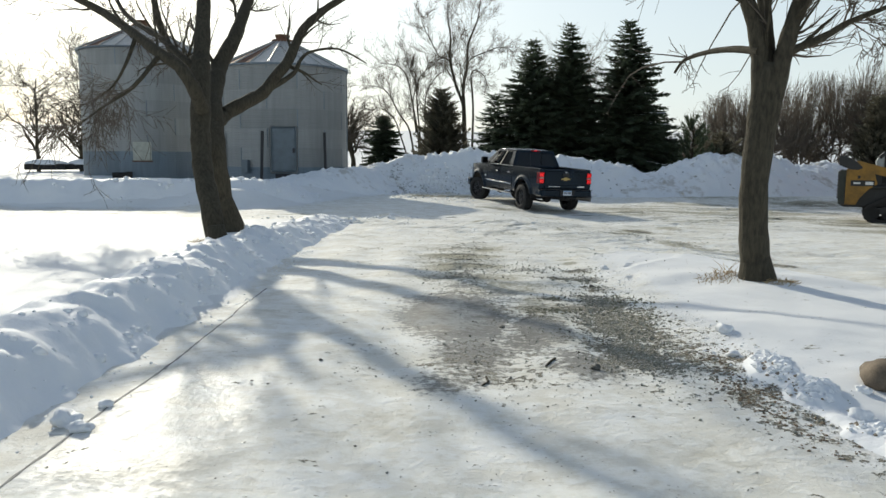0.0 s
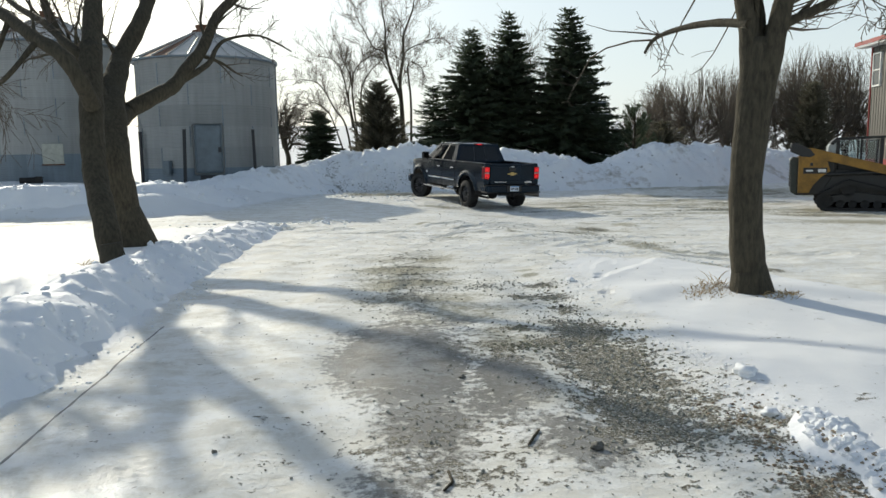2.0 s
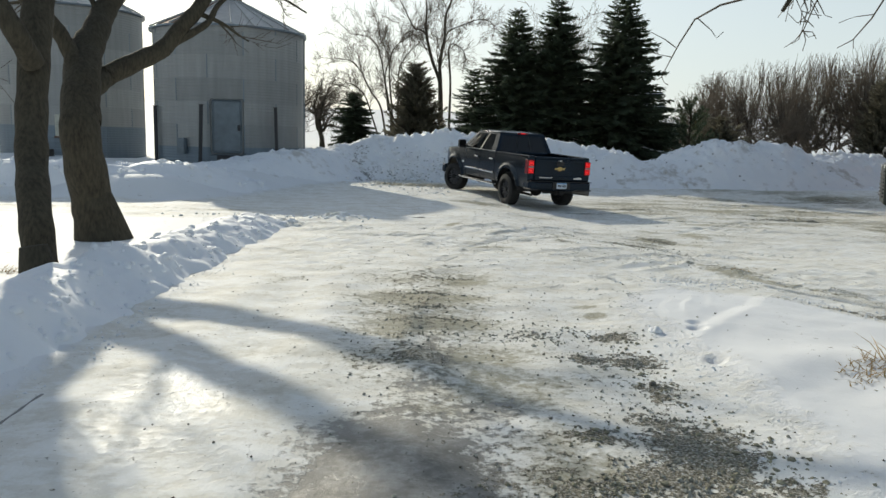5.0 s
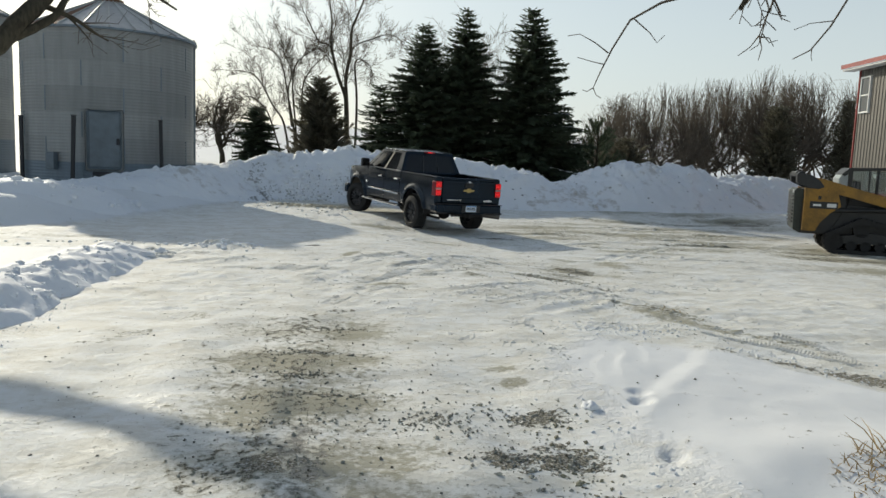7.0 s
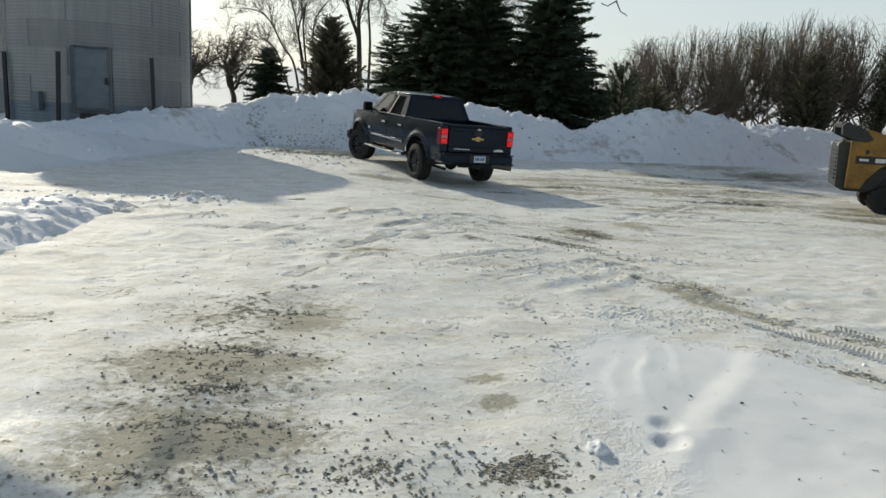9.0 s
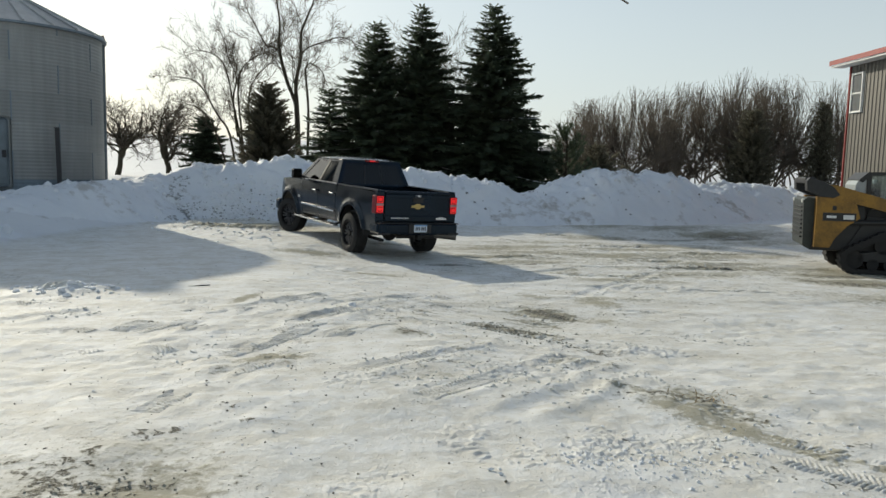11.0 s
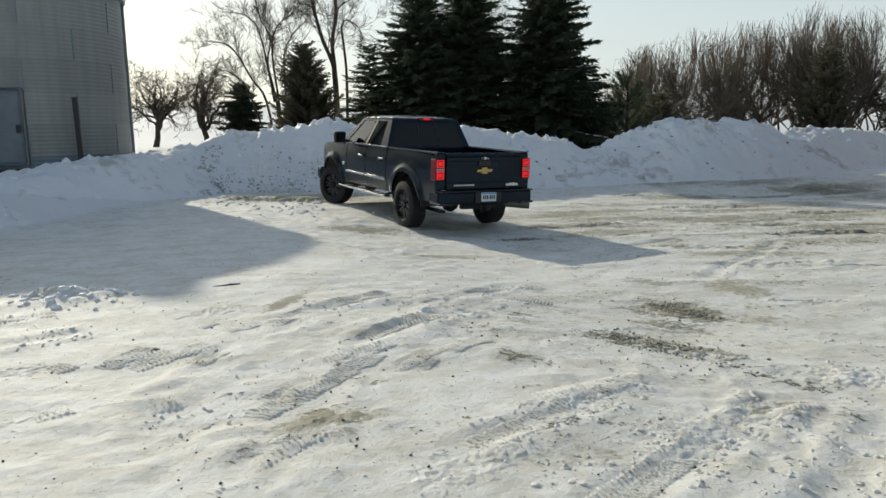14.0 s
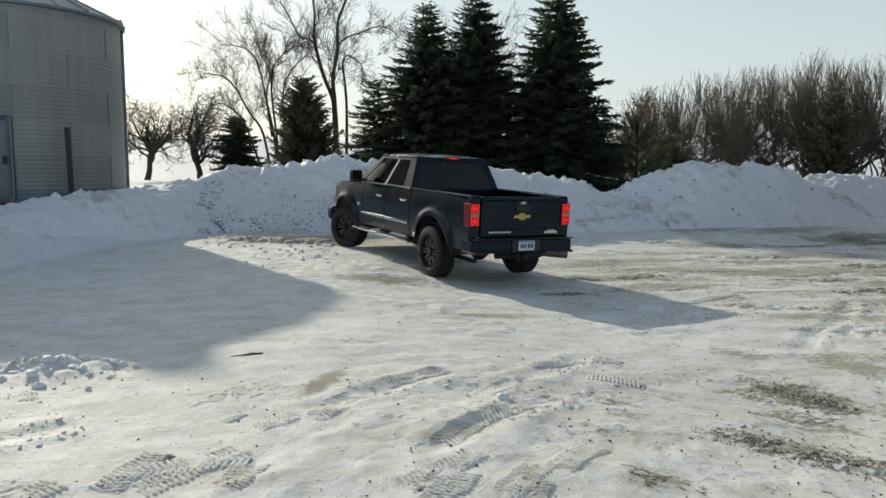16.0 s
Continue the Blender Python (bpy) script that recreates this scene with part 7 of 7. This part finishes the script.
def ground_z_fast(x, y):
    i, j = int(np.clip((y - 1) / 0.05, 0, len(GY) - 1)), int(np.clip((x + 6) / 0.05, 0, len(GX) - 1))
    return float(GZ[i, j])


scatter("gravel", "loose grey-brown gravel on the drive", "gravel", GRAVEL, [
    (1.8, 7.0, 0.5, 1.3, 1500), (1.75, 5.9, 0.5, 1.0, 1000), (1.85, 8.5, 0.4, 1.0, 600), (1.98, 10.52, 0.3, 0.18, 130), (1.24, 10.45, 0.3, 0.16, 130), (1.62, 9.86, 0.22, 0.18, 110), (1.98, 9.84, 0.26, 0.25, 170), (1.5, 10.6, 1.0, 1.3, 160), (0.42, 12.16, 0.5, 0.14, 110), (0.36, 11.5, 0.5, 0.10, 90), (0.5, 11.02, 0.5, 0.09, 90), (0.61, 13.13, 0.4, 0.10, 70), (0.35, 10.5, 0.5, 0.10, 70), (2.35, 5.0, 0.3, 1.0, 420),
    (0.35, 11.4, 0.6, 1.6, 330), (1.4, 10.5, 0.4, 0.3, 120), (0.2, 9.9, 0.5, 0.6, 160), (0.9, 8.0, 0.8, 1.6, 220), (0.4, 5.8, 0.8, 1.2, 220), (3.86, 17.45, 0.3, 0.3, 240), (4.1, 17.05, 0.35, 0.25, 240), (4.92, 18.5, 0.25, 0.45, 200), (4.3, 16.6, 0.3, 0.4, 90), (10.0, 23.5, 1.0, 0.2, 120)],
    11, 0.005, 0.019)
scatter("frozen_clumps", "tan-brown frozen clumps of dirt among the gravel", "gravel", plain("frozen_dirt", (0.255, 0.243, 0.17), 0.9, vary=0.5, scale=9), [
    (2.05, 8.0, 0.25, 0.5, 190), (2.12, 7.3, 0.25, 0.4, 170), (1.2, 7.66, 0.42, 0.18, 200), (1.28, 8.35, 0.2, 0.14, 50), (1.98, 9.3, 0.2, 0.6, 110), (1.75, 6.6, 0.4, 0.8, 150), (2.02, 10.3, 0.22, 0.4, 60)], 16, 0.007, 0.023, 0.6)
scatter("leaf_litter", "brown frozen leaf litter along the lawn's edge", "litter", plain("leaf_litter", (0.22, 0.165, 0.11), 0.9, vary=0.5, scale=9), [
    (2.18, 5.6, 0.15, 0.5, 260), (2.10, 4.8, 0.16, 0.4, 300), (2.15, 4.2, 0.2, 0.4, 140), (2.36, 6.2, 0.12, 0.5, 150), (2.3, 5.1, 0.2, 0.8, 160)], 15, 0.004, 0.020, 0.45)
scatter("soil_crumbs", "dark soil crumbs scattered over packed snow", "gravel", plain("dark_soil", (0.12, 0.11, 0.085), 0.9, vary=0.4), [
    (0.5, 8.5, 2.0, 4.5, 420), (1.5, 16.0, 3.2, 3.5, 650), (4.5, 20.0, 4.5, 4.0, 450), (9.0, 23.0, 4.5, 3.5, 300), (0.5, 12.5, 2.0, 3.0, 330)], 12, 0.004, 0.014)
scatter("snow_crumbs", "small crumbs of packed snow", "snow", SNOW, [
    (2.42, 5.4, 0.25, 2.0, 330), (1.5, 15.5, 3.0, 3.0, 60), (4.5, 18.5, 3.5, 3.5, 80), (-2.2, 10.0, 0.2, 6.0, 380), (-1.4, 18.8, 1.0, 1.0, 90), (4.6, 13.3, 0.9, 0.5, 120), (8.0, 24.0, 5.0, 4.0, 140), (3.7, 12.95, 0.6, 0.25, 260), (3.3, 13.2, 0.5, 0.3, 120), (4.5, 12.1, 0.5, 0.4, 170), (5.0, 11.4, 0.4, 0.4, 120), (15.4, 30.9, 1.6, 0.8, 220), (10.0, 23.9, 1.6, 0.4, 160), (2.35, 9.8, 0.25, 1.2, 160)], 13, 0.005, 0.020)


def crumble():
    """Crusty broken snow along the wheel tracks."""
    rng = random.Random(31)
    lumps = Lumps()
    tracks = [[(a, b), (c, d)] for a, b, c, d in RUTS] + [
        [(2.38, 14.95), (3.25, 15.52)], [(2.3, 14.0), (2.9, 14.5), (3.4, 15.2)], [(3.1, 13.2), (3.8, 13.3), (4.3, 12.9)], [(3.0, 14.4), (2.5, 14.85)], [(2.35, 11.5), (2.5, 11.9), (2.4, 12.6)], [(5.0, 16.5), (5.6, 15.2)], [(-1.8, 19.0), (-0.6, 19.3)],
        [(1.3, 13.6), (2.0, 14.2)], [(0.2, 15.4), (1.0, 16.2)], [(5.6, 17.4), (6.8, 16.4)], [(14.5, 31.0), (16.2, 31.0)], [(7.0, 25.9), (9.0, 25.8)], [(11.5, 26.8), (14.0, 27.2)], [(5.5, 23.4), (7.0, 23.7)]]
    for line in tracks:
        P = np.array(line)
        run = np.r_[0, np.cumsum(np.hypot(*np.diff(P, axis=0).T))]
        dx, dy = P[-1] - P[0]
        n = math.hypot(dx, dy)
        for k in range(int(run[-1] * 120)):
            d = run[-1] * rng.random()
            if value_noise(np.array(d * 1.7 + P[0][0]), np.array(P[0][1]), 1.0, 9) < -0.15:
                continue
            off = rng.choice((-1, 1)) * 0.15 + rng.gauss(0, 0.06)
            x, y = np.interp(d, run, P[:, 0]) + dy / n * off, np.interp(d, run, P[:, 1]) - dx / n * off
            lumps.add(rng, (x, y, ground_z_fast(x, y)), 0.004 + 0.020 * rng.random() ** 2.2, 0.5, 0.4)
    tagged(lumps.make("track_crust", PRINT, None), "crumbled crusty snow along the wheel tracks", "snow", kind="stuff")


PRINT = plain("pressed_snow", (0.77, 0.76, 0.715), 0.7, vary=0.08, scale=8)
crumble()
scatter("snow_rubble", "sunlit broken rubble of dirty snow below the berm", "snow", DIRTY_SNOW, [(-0.6, 30.2, 1.3, 1.8, 230), (0.6, 28.0, 0.9, 1.8, 150), (-1.3, 31.4, 0.5, 0.5, 60), (-3.0, 19.8, 1.6, 0.4, 60), (-1.2, 19.5, 0.6, 0.4, 130)], 14, 0.010, 0.060, 0.5)


# ---- tyre prints and broken crust ----
def tyre_prints():
    """Strips of the snow skin, pressed into ribs by tyre treads and fading into the ground round them."""
    rng = random.Random(21)
    verts, faces, dirt = [], [], []
    lines = [
        [(-0.16, 17.02), (0.03, 17.50)], [(0.02, 17.00), (0.28, 17.25), (0.49, 17.49)], [(0.55, 17.86), (0.82, 18.11)], [(0.90, 17.95), (1.12, 18.23)], [(1.07, 18.32), (1.45, 18.72), (2.00, 19.08)], [(0.29, 18.05), (0.42, 18.22)], [(-0.53, 17.04), (-0.43, 17.16)],
        [(0.46, 16.92), (0.60, 17.25)], [(1.41, 16.82), (1.65, 16.98)], [(1.72, 17.40), (1.95, 17.71), (2.21, 17.91), (2.60, 18.18)], [(2.17, 18.37), (2.67, 18.85)], [(2.78, 19.28), (3.39, 19.67)], [(3.25, 18.98), (3.67, 18.77)], [(1.94, 16.65), (2.20, 16.96)], [(2.29, 16.89), (2.64, 17.22)], [(1.66, 17.00), (1.89, 17.18)],
        [(1.0, 15.85), (1.42, 16.43), (1.77, 16.93)], [(2.7, 15.75), (3.15, 15.92), (3.6, 16.2)], [(1.75, 16.2), (2.14, 16.76)],
        [(4.4, 13.0), (4.9, 12.4), (5.3, 11.6)], [(4.7, 13.3), (5.2, 12.7), (5.7, 11.9)], [(0.6, 14.3), (0.9, 15.0), (1.4, 15.6)],
        [(3.0, 15.0), (3.6, 15.4), (4.4, 15.6)], [(2.16, 15.15), (3.1, 15.77)], [(2.54, 14.39), (3.22, 14.94), (4.25, 15.66)], [(1.14, 17.69), (1.89, 18.44)], [(-0.17, 17.22), (0.58, 17.34)], [(1.96, 16.63), (2.26, 16.15)], [(-1.6, 18.6), (-1.1, 18.8)], [(6.5, 21.0), (8.0, 20.4), (9.5, 20.2)], [(5.5, 22.5), (7.5, 23.4), (9.5, 23.7)], [(1.05, 16.10), (1.20, 16.28), (1.42, 16.45)], [(-0.30, 16.10), (-0.12, 16.20)], [(0.35, 16.12), (0.50, 16.20)]]
    step = 0.011
    for line in lines:
        P = np.array(line)
        run = np.r_[0, np.cumsum(np.hypot(*np.diff(P, axis=0).T))]
        S, W = np.meshgrid(np.arange(-0.05, run[-1] + 0.05, step), np.linspace(-0.13, 0.13, 22), indexing="ij")
        along = np.clip(S, 0, run[-1] - 1e-3)
        x, y = np.interp(along, run, P[:, 0]), np.interp(along, run, P[:, 1])
        x2, y2 = np.interp(along + 0.001, run, P[:, 0]), np.interp(along + 0.001, run, P[:, 1])
        turn = np.arctan2(y2 - y, x2 - x)
        for k in range(2, len(turn) - 2):
            turn[k] = turn[max(0, k - 12):k + 12].mean(0)
        over = S - along
        x, y = x + np.cos(turn) * over - np.sin(turn) * W, y + np.sin(turn) * over + np.cos(turn) * W
        slant, pitch = rng.uniform(-0.5, 0.5), rng.uniform(0.034, 0.042)
        phase = S + slant * np.abs(W) + 0.012 * (W > 0) + 0.004 * fbm(x, y, 9.0, 2, 3)
        rib = np.clip(1.6 * np.sin(2 * math.pi * phase / pitch) + 0.3, -1, 1)
        split = 1 - np.exp(-((np.abs(W) - 0.035) / 0.006) ** 2)
        worn = sstep(-0.45, 0.05, value_noise(x, y, 2.1, 4) + 0.45 * fbm(x, y, 6.0, 2, 5) + (0.25 if P[0][1] > 15.6 else 0.0))
        edge = sstep(0.125, 0.095, np.abs(W) + 0.012 * fbm(x, y, 14.0, 2, 8)) * sstep(-0.05, 0.03, S) * sstep(run[-1] + 0.05, run[-1] - 0.03, S)
        press = worn * edge
        z = sheet_z(x, y) - 0.006 + press * (0.0120 + 0.0068 * rib * split)
        base, (n, m) = len(verts), x.shape
        verts += np.stack([x, y, z], -1).reshape(-1, 3).tolist()
        # grooves tanner than ribs: trodden dirt, with the grooves' shade painted in
        dirt += (press * np.clip(0.36 - 0.26 * rib * split, 0, 1)).ravel().tolist()
        idx = base + np.arange(n * m).reshape(n, m)
        quad = np.stack([idx[:-1, :-1], idx[1:, :-1], idx[1:, 1:], idx[:-1, 1:]], -1).reshape(-1, 4)
        keep = np.maximum.reduce([press[:-1, :-1], press[1:, :-1], press[1:, 1:], press[:-1, 1:]]).ravel() > 0.05
        faces += quad[keep].tolist()
    ob = mesh_from("tyre_prints", verts, faces, GROUND, None, "", True)
    for name, data in (("packed", np.ones(len(verts))), ("tan", np.array(dirt)), ("gravel", np.zeros(len(verts))), ("ice", np.zeros(len(verts))), ("gloss", np.zeros(len(verts)))):
        ob.data.attributes.new(name, "FLOAT", "POINT").data.foreach_set("value", data.astype(np.float32))
    tagged(ob, "ladder-like tyre tread prints in packed snow", "tyre print", kind="stuff")


def scrape():
    """A thin scratched line that runs along the drive: a nearly flush ribbon, its groove's shade painted dark."""
    V, F = [], []
    ys = np.arange(2.4, 9.0, 0.06)
    xs = -2.06 + 0.02 * np.sin(ys * 1.3)
    zs = ground_height(xs, ys)
    for k, (x, y, z) in enumerate(zip(xs, ys, zs)):
        w = 0.007 + 0.003 * math.sin(k * 1.7)
        for u, h in ((-1.9, -0.01), (-1, 0.0035), (0, 0.002), (1, 0.0035), (1.9, -0.01)):
            V.append((x + u * w, y, z + h))
        if k:
            b = 5 * k
            F.extend((b + i - 5, b + i - 4, b + i + 1, b + i) for i in range(4))
    tagged(mesh_from("scrape_mark", V, F, plain("groove_shade", (0.27, 0.265, 0.25), 0.8, vary=0.3, scale=9), None, "", True), "thin scratched groove along the icy drive, its shade put into the colour", "scrape mark", kind="stuff")


scrape()
tyre_prints()


def rough_snow():
    """Patches where wheels have broken the crust into sharp crumbs: x, y, half length, half width, turn, height, added dirt, grain."""
    spots = [
        (4.25, 17, 0.95, 0.26, -50, 0.018, 0.25, 13), (4.95, 18.35, 0.75, 0.4, -60, 0.019, 0.3, 13), (6.18, 18.7, 0.55, 0.22, -20, 0.017, 0.22, 13), (4.65, 18, 0.4, 0.22, -20, 0.014, 0.4, 14.5),
        (2.9, 15.75, 0.6, 0.24, 14, 0.016, 0.1, 14.5), (5, 16.05, 0.6, 0.3, 8, 0.017, 0.1, 13), (3.6, 15.2, 0.9, 0.3, 35, 0.014, 0.05, 14.5), (2.2, 15, 0.5, 0.25, 40, 0.013, 0.05, 14.5), (1.4, 15.72, 0.45, 0.22, 15, 0.011, 0.35, 17.4),
        (4.55, 14, 0.75, 0.2, -64, 0.016, 0.35, 14.5), (5, 12.7, 0.8, 0.18, -58, 0.016, 0.3, 14.5), (3.5, 13.3, 0.8, 0.28, 8, 0.016, 0, 14.5), (2.75, 13.7, 0.5, 0.3, 40, 0.013, 0, 14.5),
        (10.1, 23.35, 1.5, 0.26, 6, 0.06, 0.45, 6), (9.9, 24.6, 1.2, 0.28, -4, 0.045, 0.3, 6), (10.5, 27.8, 1.6, 0.32, 4, 0.05, 0.25, 5), (9.7, 30.9, 1.6, 0.36, 3, 0.055, 0.2, 5), (15.6, 31.4, 1.6, 0.5, 6, 0.06, 0.25, 5),
        (6.6, 25.2, 1.2, 0.3, 6, 0.04, 0.3, 6), (7.2, 22.2, 1.2, 0.25, -20, 0.034, 0.2, 7), (12.6, 26.4, 1.6, 0.3, 6, 0.045, 0.25, 5), (7.4, 20.6, 1.2, 0.3, -14, 0.032, 0.15, 7),
        (-0.6, 32.4, 1.5, 0.5, 2, 0.1, 0.15, 3.6), (0.9, 29.8, 1.4, 0.5, -25, 0.08, 0.2, 4), (-0.4, 30.6, 1.2, 0.6, -40, 0.09, 0.12, 3.6), (-1.25, 19.55, 0.75, 0.35, 5, 0.075, 0, 6), (-2.2, 18.3, 0.6, 0.5, 20, 0.06, 0, 6),
        (0.3, 18.6, 0.6, 0.2, 30, 0.012, 0.12, 14.5), (2.9, 18.3, 0.7, 0.25, 35, 0.014, 0.1, 14.5), (3.4, 19.6, 0.7, 0.25, 20, 0.016, 0.12, 13), (-0.9, 17, 0.5, 0.2, 20, 0.012, 0.08, 14.5), (-0.3, 16.1, 0.4, 0.16, 10, 0.011, 0.1, 15.9),
        (1.9, 12.9, 0.5, 0.25, 70, 0.012, 0.1, 15.9), (-0.9, 14.4, 0.6, 0.18, 60, 0.012, 0.12, 15.9), (-1.18, 12.8, 0.36, 0.13, 52, 0.008, 0.45, 17), (-0.8, 13.55, 0.30, 0.11, 58, 0.008, 0.35, 17), (-1.3, 10.6, 0.5, 0.16, 50, 0.01, 0.15, 17.4)]
    verts, faces, tan, gravel = [], [], [], []
    for k, (cx, cy, rx, ry, turn, high, dirt, grain) in enumerate(spots):
        step = 0.014 if cy < 20 else 0.03
        c, s = math.cos(radians(turn)), math.sin(radians(turn))
        U, V = np.meshgrid(np.arange(-1.25 * rx, 1.25 * rx, step), np.arange(-1.25 * ry, 1.25 * ry, step), indexing="ij")
        x, y = cx + U * c - V * s, cy + U * s + V * c
        soft = 1 - np.hypot(U / rx, V / ry) + 0.55 * fbm(x, y, 2.2 * grain / 8, 3, 90 + k)
        soft = sstep(0.0, 0.55, soft) * sstep(1.25, 1.05, np.maximum(np.abs(U) / rx, np.abs(V) / ry))
        crag = 1 - 2.2 * np.abs(fbm(x, y, grain, 4, 130 + k, 0.62))
        bits = sstep(-0.05, 0.35, fbm(x, y, grain * 2.4, 2, 170 + k))
        z = sheet_z(x, y) - 0.008 + soft * (0.009 + high * np.clip(0.55 * crag + 0.35 * bits, -0.2, 1.0))
        n, m = x.shape
        idx = len(verts) + np.arange(n * m).reshape(n, m)
        verts += np.stack([x, y, z], -1).reshape(-1, 3).tolist()
        tan += (sheet_z(x, y, 1) + soft * dirt * (1.5 - bits)).ravel().tolist()
        gravel += sheet_z(x, y, 2).ravel().tolist()
        quad = np.stack([idx[:-1, :-1], idx[1:, :-1], idx[1:, 1:], idx[:-1, 1:]], -1).reshape(-1, 4)
        keep = np.maximum.reduce([soft[:-1, :-1], soft[1:, :-1], soft[1:, 1:], soft[:-1, 1:]]).ravel() > 0.04
        faces += quad[keep].tolist()
    ob = mesh_from("rough_snow", verts, faces, GROUND, None, "", True)
    blank = np.zeros(len(verts))
    for name, data in (("packed", blank + 1), ("tan", np.array(tan)), ("gravel", np.array(gravel)), ("ice", blank), ("gloss", blank)):
        ob.data.attributes.new(name, "FLOAT", "POINT").data.foreach_set("value", data.astype(np.float32))
    tagged(ob, "broken crusty snow churned up by wheels in the yard", "snow", kind="stuff")


rough_snow()


# ---- odds and ends by the bins ----
motor = thing("auger_motor", "small dark rusty motor unit lying by a bin", "motor", pose(-15.0, 35.2, 0.50, 0, 0, 20))
bm = bmesh.new()
rod(bm, (-0.38, 0, 0.16), (0.25, 0, 0.16), 0.15, 0.15, 16)
part("housing", bm, DARK_METAL, motor)
bm = bmesh.new()
box(bm, 0.22, 0.5, -0.16, 0.16, 0.02, 0.34, 0.03)
part("gearbox", bm, DARK_METAL, motor)
bm = bmesh.new()
box(bm, -0.42, 0.5, -0.18, 0.18, -0.03, 0.03, 0.01)
part("base_plate", bm, DARK_METAL, motor)
for x, y, w in ((-23.4, 44.6, 1.1), (-21.6, 45.4, 0.8)):
    cart = thing("farm_cart", "low farm implement buried under snow", "implement", pose(x, y, ground_z(x, y), 0, 0, 15), "buried implements")
    bm = bmesh.new()
    box(bm, -w, w, -0.6, 0.6, 0.1, 0.45, 0.05)
    part("bed", bm, DARK_METAL, cart)
    bm = bmesh.new()
    bmesh.ops.create_icosphere(bm, subdivisions=3, radius=1.0)
    for v in bm.verts:
        v.co *= 1 + 0.12 * noise.noise(v.co * 2 + Vector((x, 0, 0)))
        v.co = Vector((v.co.x * w * 1.08, v.co.y * 0.68, 0.42 + max(v.co.z, -0.05) * 0.32))
    smooth(part("snow_cap", bm, SNOW, cart, "rounded snow cover"), 60)
